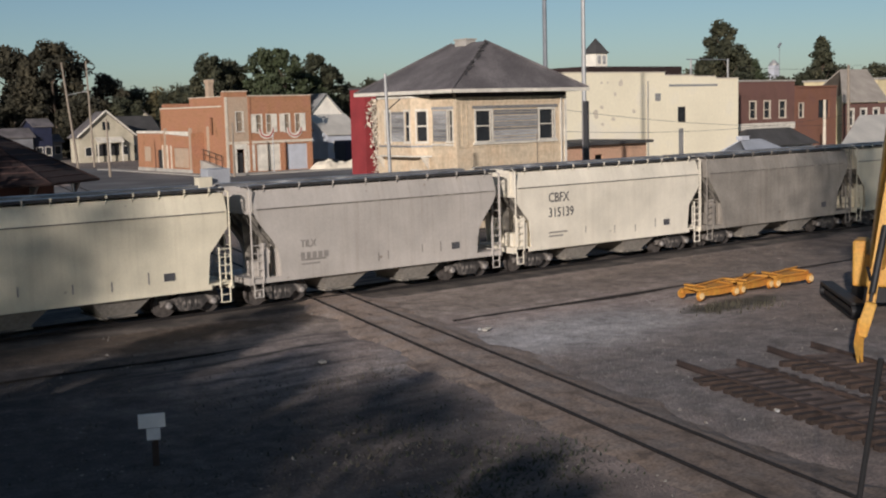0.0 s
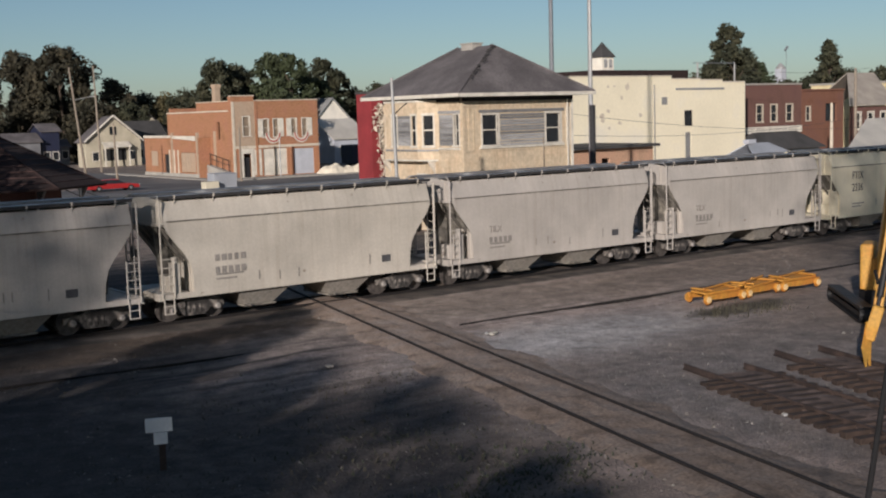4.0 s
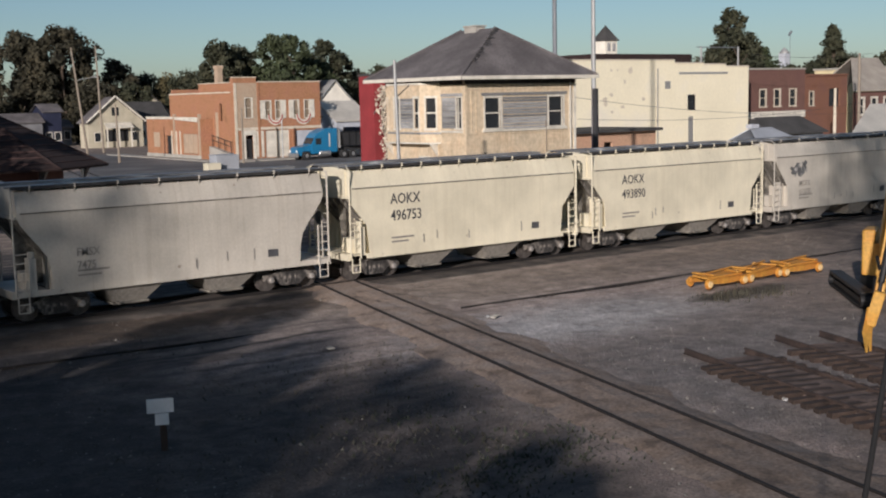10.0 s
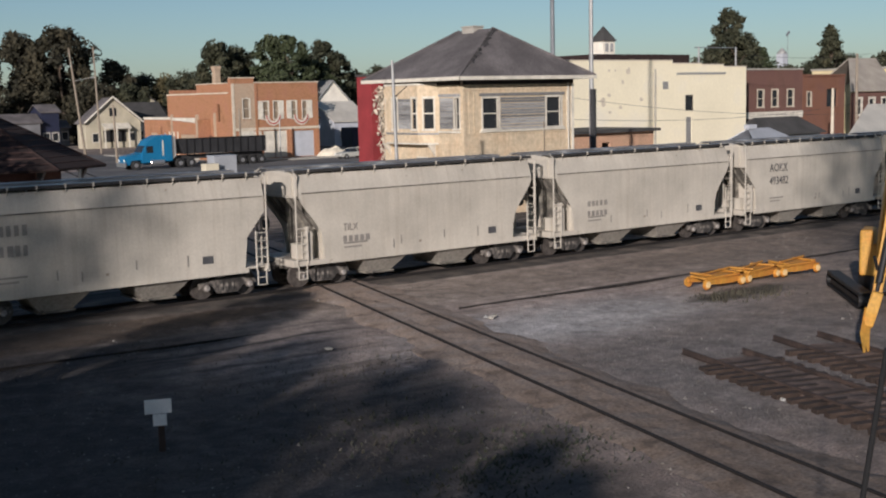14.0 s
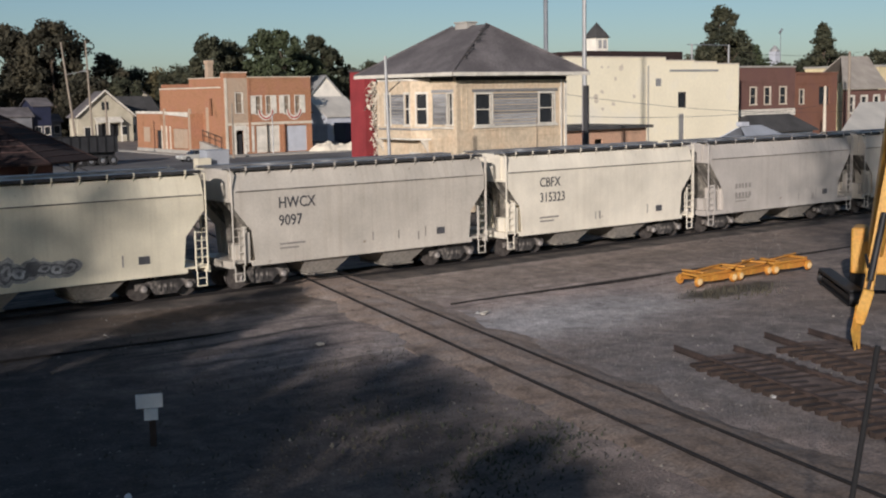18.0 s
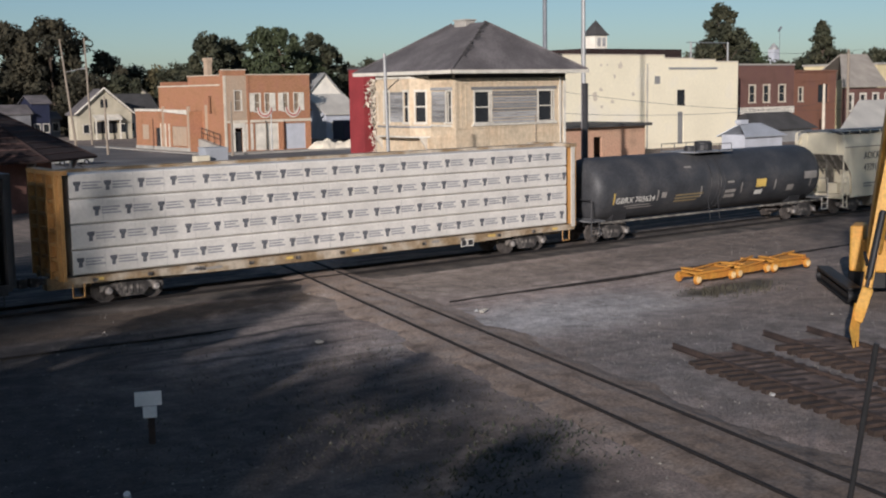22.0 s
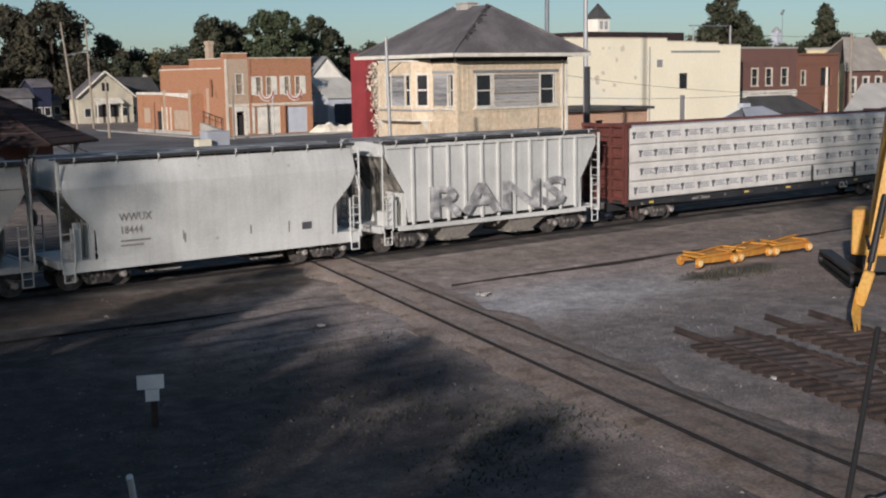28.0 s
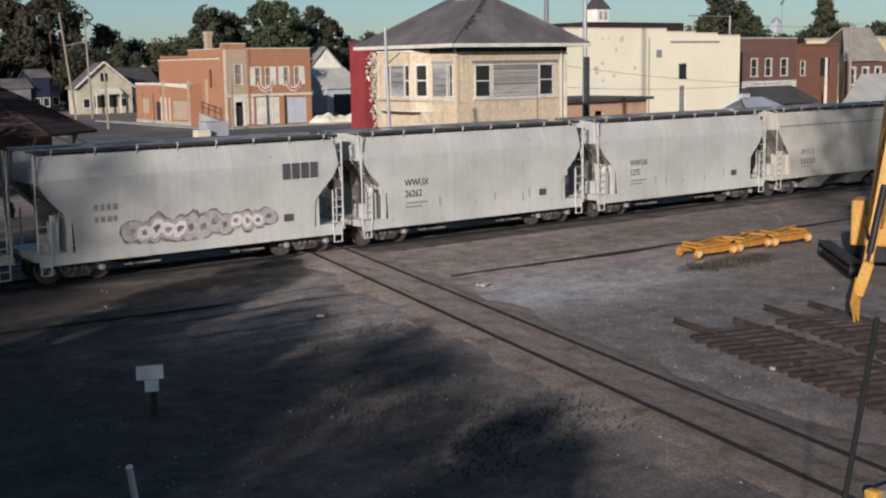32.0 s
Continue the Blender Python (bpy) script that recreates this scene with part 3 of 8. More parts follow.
# ---------------------------------------------------------------- the train
def truck_meshes():
    """Meshes of a freight truck, at its centre: side frame, wheelset, bolster, spring group."""
    frame_bm = bmesh.new()
    poly(frame_bm, [(-1.15, -1.08, 0.42), (-1.15, -1.08, 0.62), (-0.75, -1.08, 0.66), (-0.45, -1.08, 0.80), (0.45, -1.08, 0.80), (0.75, -1.08, 0.66),
                    (1.15, -1.08, 0.62), (1.15, -1.08, 0.42), (0.62, -1.08, 0.44), (0.40, -1.08, 0.20), (-0.40, -1.08, 0.20), (-0.62, -1.08, 0.44)], dy=0.16)
    for x in (-0.88, 0.88):
        f = lathe([(-1.17, 0.10), (-1.15, 0.14), (-1.02, 0.15)], "Y", 12, (x, 0, 0.455))
        me = bpy.data.meshes.new("tmp")
        f.to_mesh(me)
        f.free()
        frame_bm.from_mesh(me)
        bpy.data.meshes.remove(me)
    wheel_bm = lathe([(-0.72, 0.10), (-0.72, 0.36), (-0.735, 0.37), (-0.735, 0.455), (-0.63, 0.46), (-0.61, 0.485), (-0.595, 0.485), (-0.59, 0.40), (-0.63, 0.34), (-0.62, 0.12),
                      (-0.55, 0.09), (0.55, 0.09), (0.62, 0.12), (0.63, 0.34), (0.59, 0.40), (0.595, 0.485), (0.61, 0.485), (0.63, 0.46), (0.735, 0.455),
                      (0.735, 0.37), (0.72, 0.36), (0.72, 0.10)], "Y", 24)
    spring = bmesh.new()
    bar(spring, (0, -1.02, 0.30), (0, -1.02, 0.60), 0.085, 8)
    return dict(side_frame=mesh_of("side_frame", frame_bm, RUSTY), wheelset=mesh_of("wheelset", wheel_bm, WHEEL),
                bolster=mesh_of("bolster", soft_box(-0.2, -1.05, 0.5, 0.2, 1.05, 0.78, 0.03), RUSTY),
                spring=mesh_of("spring", spring, RUSTY),
                bearing=mesh_of("bearing", lathe([(-1.23, 0.03), (-1.23, 0.085), (-1.20, 0.115), (-1.165, 0.115)], "Y", 14), BEARING))


TRUCK = truck_meshes()
BOLSTER_CORE = mesh_of("truck", soft_box(-0.3, -0.6, 0.62, 0.3, 0.6, 0.86, 0.03), RUSTY)


def add_truck(car, x):
    t = part("truck", BOLSTER_CORE, RUSTY, car, at=pose(x, 0, 0))
    for turn in (0, 180):
        part("side_frame", TRUCK["side_frame"], RUSTY, t, at=pose(0, 0, 0, 0, 0, turn))
        for dx in (-0.88, 0.88):
            part("bearing", TRUCK["bearing"], BEARING, t, at=pose(0, 0, 0, 0, 0, turn) @ pose(dx, 0, 0.455))
        for dx in (-0.22, 0, 0.22):
            part("spring", TRUCK["spring"], RUSTY, t, at=pose(0, 0, 0, 0, 0, turn) @ pose(dx, 0, 0))
    for dx in (-0.88, 0.88):
        part("wheelset", TRUCK["wheelset"], WHEEL, t, at=pose(dx, 0, 0.455))
    part("bolster", TRUCK["bolster"], RUSTY, t)


def coupler_mesh():
    bm = soft_box(-0.45, -0.09, 0.76, 0.35, 0.09, 0.98, 0.02)
    box(bm, 0.22, -0.17, 0.72, 0.50, 0.17, 1.03)
    return mesh_of("coupler", bm, RUSTY)


COUPLER = coupler_mesh()

# outlines of the side sheets, right half, from the roof down: along, height
OUTLINES = {
    "straight": [(5.88, 4.42), (5.92, 4.2), (5.92, 3.15), (5.18, 2.25), (5.06, 1.05)],
    "arched": [(5.78, 4.42), (5.80, 4.2), (5.80, 3.55), (5.68, 3.30), (5.42, 2.95), (5.10, 2.55), (4.88, 2.2), (4.76, 1.75), (4.72, 1.05)],
    "low": [(5.78, 4.40), (5.82, 4.1), (5.82, 3.4), (5.55, 2.95), (5.05, 2.45), (4.75, 2.1), (4.70, 1.05)],
    "ribbed": [(5.78, 4.42), (5.80, 4.25), (5.78, 3.9), (4.85, 2.4), (4.72, 1.25)],
}


def hopper(kind, paint, label, length):
    """A short covered hopper wagon, centred on its truck centres; its near side faces -y."""
    car = thing("hopper_car", label, "hopper wagon", group="train cars")
    half = OUTLINES[kind]
    crease = {"straight": 3.76, "arched": 3.74, "low": 3.60, "ribbed": 4.3}[kind]
    lean = {"straight": 0.22, "arched": 0.22, "low": 0.26, "ribbed": 0.05}[kind]

    def side_y(z):
        return 1.56 - max(0, z - crease) / (4.42 - crease) * lean

    # side sheets: a grid that follows the outline, bent inwards above the crease
    zs = sorted({z for _, z in half} | {crease})
    bm = bmesh.new()

    def end_x(z):
        for (xa, za), (xb, zb) in zip(half, half[1:]):
            if zb <= z <= za:
                return xb + (xa - xb) * (z - zb) / (za - zb)
        return half[-1][0]

    cols = (-1, -0.5, 0, 0.5, 1)
    outer = [[bm.verts.new((s * end_x(z), -side_y(z), z)) for s in cols] for z in zs]
    inner = [[bm.verts.new((s * end_x(z), -side_y(z) + 0.04, z)) for s in cols] for z in zs]
    for o0, o1, i0, i1 in zip(outer, outer[1:], inner, inner[1:]):
        for i in range(4):
            bm.faces.new((o0[i], o0[i + 1], o1[i + 1], o1[i]))
            bm.faces.new((i0[i], i1[i], i1[i + 1], i0[i + 1]))
        bm.faces.new((o0[0], o1[0], i1[0], i0[0]))
        bm.faces.new((o0[4], i0[4], i1[4], o1[4]))
    for i in range(4):
        bm.faces.new((outer[0][i], inner[0][i], inner[0][i + 1], outer[0][i + 1]))
        bm.faces.new((outer[-1][i], outer[-1][i + 1], inner[-1][i + 1], inner[-1][i]))
    side = mesh_of("side_sheet", bm, paint)
    for turn in (0, 180):
        part("side_sheet", side, paint, car, at=pose(0, 0, 0, 0, 0, turn))
        if kind != "low":
            part("drip_rail", boxes((-end_x(crease) + 0.1, -side_y(crease) - 0.035, crease - 0.045, end_x(crease) - 0.1, -side_y(crease) - 0.002, crease - 0.005)), UNDER, car, at=pose(0, 0, 0, 0, 0, turn))
    # roof
    yr = side_y(4.42)
    rb = bmesh.new()
    prof = [(-yr, 4.40), (-yr * 0.6, 4.50), (0, 4.54), (yr * 0.6, 4.50), (yr, 4.40), (yr, 4.34), (-yr, 4.34)]
    poly(rb, [(-5.8, y, z) for y, z in prof], dx=11.6)
    part("roof", rb, paint, car)
    # running boards with their brackets, hatches
    for y in (-yr + 0.26, yr - 0.26):
        s = -1 if y < 0 else 1
        wb = boxes((-5.92, y - 0.34, 4.56, 5.92, y + 0.34, 4.61), (-5.92, y - s * 0.34 - 0.02, 4.51, 5.92, y - s * 0.34 + 0.02, 4.61))
        for i in range(9):
            x = -5.4 + i * 1.35
            box(wb, x - 0.03, y - 0.24, 4.42, x + 0.03, y + 0.24, 4.56)
        board = part("running_board", wb, WALKWAY, car, "grey steel grating walkway")
        part("board_lip", boxes((-5.92, y + s * 0.362 - 0.02, 4.50, 5.92, y + s * 0.362 + 0.02, 4.605)), LIP, board, "dark edge angle of the walkway")
    tab_bm = boxes((-0.03, -yr - 0.15, 4.50, 0.03, -yr - 0.09, 4.64))
    bar(tab_bm, (0, -yr - 0.13, 4.53), (0, -yr - 0.02, 4.30), 0.018, 5)
    tab = mesh_of("walkway_bracket", tab_bm, paint)
    n_tab = 12 if kind == "straight" else 8
    for i in range(n_tab):
        part("walkway_bracket", tab, paint, car, at=pose(-5.3 + i * 10.6 / (n_tab - 1), 0, 0))
    hatch = mesh_of("roof_hatch", lathe([(4.48, 0.40), (4.54, 0.40), (4.58, 0.34), (4.59, 0.10)], "Z", 14), UNDER, True)
    for i in range(5):
        part("roof_hatch", hatch, UNDER, car, at=pose(-4.4 + 2.2 * i, 0, 0))
    # inner body: the bays seen under the sheets, slope sheets at the ends
    slope = bmesh.new()
    top_z = {"straight": 3.35, "arched": 3.55, "low": 3.50, "ribbed": 4.0}[kind]
    poly(slope, [(5.72, -1.50, top_z), (5.72, 1.50, top_z), (3.9, 1.50, 1.25), (3.9, -1.50, 1.25)], dx=-0.06)
    rib_bm = poly(bmesh.new(), [(5.74, 0, top_z), (3.95, 0, 1.30), (4.06, 0, 1.25), (5.80, 0, top_z - 0.12)], dy=0.06)
    slope_rib = mesh_of("slope_rib", rib_bm, UNDER)
    # slope sheets wear the dark underframe colour, which stands for their shade
    slope_me = mesh_of("slope_sheet", slope, UNDER)
    # upright end panel under the roof, its corners rolled over to the sides
    yp = side_y(4.3)
    hood = bmesh.new()
    rim = [(-1.53, top_z), (-1.53, crease), (-yp - 0.01, 4.30), (-yp + 0.16, 4.44), (yp - 0.16, 4.44), (yp + 0.01, 4.30), (1.53, crease), (1.53, top_z)]
    poly(hood, [(5.70, y, z) for y, z in rim], dx=0.07)
    for y in (-1.0, 1.0):
        box(hood, 5.77, y - 0.04, top_z, 5.84, y + 0.04, 4.40)
    box(hood, 5.77, -1.5, top_z - 0.03, 5.86, 1.5, top_z + 0.07)
    hood_me = mesh_of("end_panel", hood, paint)
    # dark web, added so that the open end goes black
    web_me = mesh_of("end_web", poly(bmesh.new(), [(5.66, 0.16, top_z - 0.1), (3.9, 0.16, 1.25), (5.45, 0.16, 1.12), (5.6, 0.16, 2.6)], dy=0.05), UNDER)
    brace_x = 4.58 if kind == "arched" else 4.78
    stay = bmesh.new()
    poly(stay, [(brace_x, -1.5, 1.05), (brace_x, 1.5, 1.05), (brace_x, 1.5, 2.36), (brace_x, -1.5, 2.36)], dx=0.05)
    brace_post = mesh_of("brace_post", boxes((brace_x + 0.055, -0.05, 1.05, brace_x + 0.18, 0.05, 2.36)), paint)
    box(stay, brace_x - 0.02, -1.5, 2.365, brace_x + 0.14, 1.5, 2.44)
    stay_me = mesh_of("end_brace", stay, paint)
    for turn in (0, 180):
        sheet = part("slope_sheet", slope_me, UNDER, car, "ribbed slope sheet, dark for grime and shade", at=pose(0, 0, 0, 0, 0, turn))
        for y in (-1.1, -0.55, 0, 0.55, 1.1):
            part("slope_rib", slope_rib, UNDER, sheet, at=pose(0, y, 0))
        part("end_panel", hood_me, paint, car, at=pose(0, 0, 0, 0, 0, turn))
        part("end_web", web_me, UNDER, car, "dark centre web added to shade the open end", at=pose(0, 0, 0, 0, 0, turn))
        brace = part("end_brace", stay_me, paint, car, at=pose(0, 0, 0, 0, 0, turn))
        for y in (-1.44, -1.12, -0.80, 0.80, 1.12, 1.44):
            part("brace_post", brace_post, paint, brace, at=pose(0, y, 0))
    # sills and end platforms
    z_sill = (0.72, 1.10) if kind == "low" else (0.93, 1.12)
    reach = 5.95 if kind in ("low", "arched") else 5.2
    for y0, y1 in ((-1.57, -1.49), (1.49, 1.57)):
        part("side_sill", boxes((-reach, y0, z_sill[0], reach, y1, z_sill[1])), paint, car)
    part("centre_sill", boxes((-6.0, -0.18, 0.70, 6.0, 0.18, 1.05)), UNDER, car)
    plat_me = mesh_of("end_platform", boxes((4.9, -1.5, 1.06, 6.08, 1.5, 1.13), (5.95, -1.55, 0.90, 6.10, 1.55, 1.16)), paint)
    for turn in (0, 180):
        part("end_platform", plat_me, paint, car, at=pose(0, 0, 0, 0, 0, turn))
    # outlets
    bay = 1.85 if kind != "low" else 2.1
    ob_ = bmesh.new()
    if kind == "low":
        poly(ob_, [(-0.75, -0.5, 0.74), (0.75, -0.5, 0.74), (0.55, -0.5, 0.50), (-0.55, -0.5, 0.50)], dy=1.0)
    else:
        top = [ob_.verts.new(v) for v in ((-1.22, -1.48, 1.05), (1.22, -1.48, 1.05), (1.22, 1.48, 1.05), (-1.22, 1.48, 1.05))]
        low = [ob_.verts.new(v) for v in ((-0.55, -0.95, 0.30), (0.55, -0.95, 0.30), (0.55, 0.95, 0.30), (-0.55, 0.95, 0.30))]
        for i in range(4):
            ob_.faces.new((top[i], top[(i + 1) % 4], low[(i + 1) % 4], low[i]))
        ob_.faces.new(low)
        ob_.faces.new(top[::-1])
    bay_me = mesh_of("outlet_bay", ob_, UNDER if kind == "low" else BAY)
    gate_bm = boxes((-0.66, -1.02, 0.24, 0.66, 1.02, 0.31))
    bar(gate_bm, (-0.5, -1.2, 0.30), (-0.5, 1.2, 0.30), 0.05)
    gate_me = mesh_of("outlet_gate", gate_bm, UNDER)
    for x in (-bay, bay):
        b_ = part("outlet_bay", bay_me, paint, car, at=pose(x, 0, 0))
        part("outlet_gate", gate_me, UNDER, b_, "dusty steel outlet gate", at=pose(0, 0, 0.14 if kind == "low" else 0))
    # ladders at the four corners, with stirrups below
    lad = bmesh.new()
    ladder_z = 4.45 if kind != "low" else 2.6
    for x in (5.52, 5.98):
        bar(lad, (x, -1.60, 0.98), (x, -1.60, 2.45 if x < 5.8 else ladder_z), 0.032, 6)
    for i in range(5 if kind != "low" else 4):
        bar(lad, (5.52, -1.60, 1.18 + i * 0.30), (5.98, -1.60, 1.18 + i * 0.30), 0.02, 5)
    if kind == "low":
        for z in (3.0, 3.5, 4.0):
            bar(lad, (5.82, -1.60, z), (5.98, -1.60, z), 0.02, 5)
        bar(lad, (5.98, -1.60, 2.5), (5.98, -1.60, 4.5), 0.028, 6)
    bar(lad, (5.98, -1.60, ladder_z), (5.85, -1.2, 4.62), 0.028, 6)
    for x in (5.56, 5.92):
        bar(lad, (x, -1.58, 0.98), (x, -1.58, 0.42), 0.026, 5)
    bar(lad, (5.56, -1.58, 0.42), (5.92, -1.58, 0.42), 0.026, 5)
    bar(lad, (5.56, -1.58, 0.70), (5.92, -1.58, 0.70), 0.02, 5)
    lad_me = mesh_of("ladder", lad, paint)
    flip = bmesh.new()
    flip.from_mesh(lad_me)
    bmesh.ops.scale(flip, vec=(-1, 1, 1), verts=flip.verts)
    lad_me2 = mesh_of("ladder", flip, paint)
    for me in (lad_me, lad_me2):
        for turn in (0, 180):
            part("ladder", me, paint, car, at=pose(0, 0, 0, 0, 0, turn))
    # end ladder and hand brake
    el = bmesh.new()
    for y in (-1.45, -1.0):
        bar(el, (6.05, y, 1.1), (6.05, y, 4.5), 0.028, 6)
    for i in range(9):
        bar(el, (6.05, -1.45, 1.4 + 0.36 * i), (6.05, -1.0, 1.4 + 0.36 * i), 0.018, 5)
    el_me = mesh_of("end_ladder", el, paint)
    for turn in (0, 180):
        part("end_ladder", el_me, paint, car, at=pose(0, 0, 0, 0, 0, turn))
    brake = lathe([(-6.16, 0.10), (-6.14, 0.28), (-6.10, 0.28), (-6.08, 0.06), (-6.0, 0.05)], "X", 14, (0, 0.55, 2.5))
    part("brake_wheel", brake, UNDER, car)
    gear = boxes((-5.55, -0.9, 1.13, -5.2, -0.3, 1.7), (-5.5, -1.5, 1.13, -5.25, -1.1, 2.2))
    bar(gear, (-5.35, -1.3, 1.5), (-5.35, -1.3, 2.4), 0.12, 10)
    part("brake_gear", gear, paint, car)
    if kind == "ribbed":
        rib_me = mesh_of("side_rib", boxes((-0.05, -1.66, 1.15, 0.05, -1.56, 4.35)), paint)
        for i in range(11):
            for turn in (0, 180):
                x = -4.5 + 0.9 * i
                part("side_rib", rib_me, paint, car, at=pose(0, 0, 0, 0, 0, turn) @ pose(x, 0, 0))
    for x, turn in ((length / 2 - 0.48, 0), (-length / 2 + 0.48, 180)):
        part("coupler", COUPLER, RUSTY, car, at=pose(x, 0, 0, 0, 0, turn))
    for x in (-4.55, 4.55):
        add_truck(car, x)
    return car


def placard(car, x, z, w, h, material, name="stencil_panel", label="", y=-1.578):
    if name != "faded_mark":
        return part(name, boxes((x, y - 0.004, z, x + w, y, z + h)), material, car, label)
    rnd = random.Random(round(x * 31 + z * 17))
    bm = bmesh.new()
    n = max(4, int(w / 0.22))
    for i in range(n):
        u = x + i * w / n
        box(bm, u, y - 0.004, z, u + w / n * rnd.uniform(0.55, 0.78), y, z + h)
    return tagged(part(name, bm, material, car, label), kind="stuff")


def stencil_lines(car, x, z, w, rows, material=None):
    """Small print that cannot be read: a few thin bars."""
    bm = bmesh.new()
    for i in range(rows):
        box(bm, x, -1.582, z - i * 0.16, x + w * (1 - 0.25 * (i % 2)), -1.578, z - i * 0.16 + 0.07)
    part("small_print", bm, material or DECAL_FADED, car, "faded unreadable small print")


def scribble(car, x0, x1, z0, z1, material, edge, seed, label):
    """Sprayed shapes that cannot be read: crowded slanting bars in three tones."""
    rnd = random.Random(seed)
    y = -1.580
    for mat_, share, thick in ((GRAFFITI if material == GRAFFITI_PINK else material, 1.0, 0.16), (edge, 0.8, 0.07), (material, 0.6, 0.10)):
        bm = bmesh.new()
        n = int((x1 - x0) / 0.16 * share)
        for i in range(n):
            cx, cz = x0 + (i + rnd.uniform(0, 1)) * (x1 - x0) / n, (z0 + z1) / 2 + rnd.uniform(-0.2, 0.2) * (z1 - z0)
            a, l = rnd.choice((0.15, 0.9, 1.35, 1.75, 2.3)) + rnd.uniform(-0.15, 0.15), (z1 - z0) * rnd.uniform(0.18, 0.36)
            ux, uz, w = math.cos(a) * l, math.sin(a) * l, thick * rnd.uniform(0.5, 1.1)
            q = [(cx + s * ux + t * w * math.sin(a), y, cz + s * uz - t * w * math.cos(a)) for s, t in ((-1, -1), (1, -1), (1.12, 0), (1, 1), (-1, 1), (-1.12, 0))]
            bm.faces.new([bm.verts.new(v) for v in q])
            y -= 0.0003
        tagged(part("graffiti", bm, mat_, car), label, kind="stuff")
        y -= 0.001


def bubbles(car, x0, x1, z0, z1, seed, label, layers=None):
    """Sprayed bubble shapes that cannot be read: dark backing, pink and white fills, short strokes."""
    rnd = random.Random(seed)
    layers = layers or ((GRAFFITI_BROWN, 1.18), (GRAFFITI_PINK, 1.0), (GRAFFITI_WHITE, 0.72), (GRAFFITI_BROWN, 0.30))
    n = int((x1 - x0) / 0.42)
    shapes = []
    for i in range(n):
        f = (i + 0.5) / n
        fade = math.sin(math.pi * min(1, 0.15 + f))
        shapes.append((x0 + f * (x1 - x0), (z0 + z1) / 2 + rnd.uniform(-0.08, 0.08), rnd.uniform(0.28, 0.40), (z1 - z0) * (0.34 + 0.18 * fade) * rnd.uniform(0.8, 1.1), rnd.random()))
    y = -1.580
    for mat_, grow in layers:
        bm = bmesh.new()
        for cx, cz, rx, rz, pick in shapes:
            if mat_ in (GRAFFITI_WHITE, GRAFFITI_FILL) and pick < 0.45:
                continue
            vs = []
            for k in range(14):
                a = k * math.tau / 14
                r = grow * (1 + 0.16 * math.sin(2 * a + pick * 9) + rnd.uniform(-0.10, 0.10))
                vs.append(bm.verts.new((cx + rx * r * math.cos(a) + (rnd.uniform(-0.05, 0.05) if grow < 1 else 0), y, max(z0 - 0.08, cz + rz * r * math.sin(a)))))
            bm.faces.new(vs)
            y -= 0.0003
        tagged(part("graffiti", bm, mat_, car), label, kind="stuff")
        y -= 0.001


# gap positions of the couplers at the start, and the train's way with time
SHIFT = ((0, 0.0), (1, 11.83), (2, 23.70), (3, 35.66), (6, 71.59), (7, 83.61), (8, 95.72), (9, 107.86), (10, 119.92), (11, 132.15),
         (12, 144.56), (13, 157.16), (14, 169.73), (17, 207.40), (18, 219.95), (19, 232.53), (20, 244.97), (21, 257.66), (22, 270.40),
         (23, 283.04), (24, 295.95), (25, 308.80), (27.5, 341.12), (28, 347.54), (29, 360.21), (30, 372.94), (31, 385.65), (32, 398.36))
TRAIN = []


def join_train(car, front, back):
    """Couple the car between two coupler positions (metres along the track when the clip starts)."""
    TRAIN.append((car, (front + back) / 2))


def fresh(template, label=""):
    car = copy_thing(template, Matrix())
    return tagged(car, label) if label else car


STRAIGHT = {"cream": hopper("straight", CREAM, "cream-painted covered hopper wagon with straight ends", 12.9)}
STRAIGHT["pale"] = hopper("straight", CREAM_PALE, "pale cream covered hopper wagon with straight ends", 12.9)
STRAIGHT["warm"] = hopper("straight", GREY_WARM, "dusty warm grey covered hopper wagon with straight ends", 12.9)
ARCHED = {"grey": hopper("arched", GREY, "dusty grey covered hopper wagon with arched ends", 12.9)}
ARCHED["warm"] = hopper("arched", GREY_WARM, "streaked warm grey covered hopper wagon with arched ends", 12.9)
ARCHED["dark"] = hopper("arched", GREY_DARK, "dark grey covered hopper wagon with arched ends", 12.9)
LOW = {"cool": hopper("low", GREY_COOL, "light grey round-shouldered covered hopper wagon with a deep sill", 12.9)}
LOW["pale"] = hopper("low", GREY_PALE, "pale grey round-shouldered covered hopper wagon with a deep sill", 12.9)
RIBBED = hopper("ribbed", GREY_PALE, "pale ribbed covered hopper wagon with sprayed letters", 13.2)

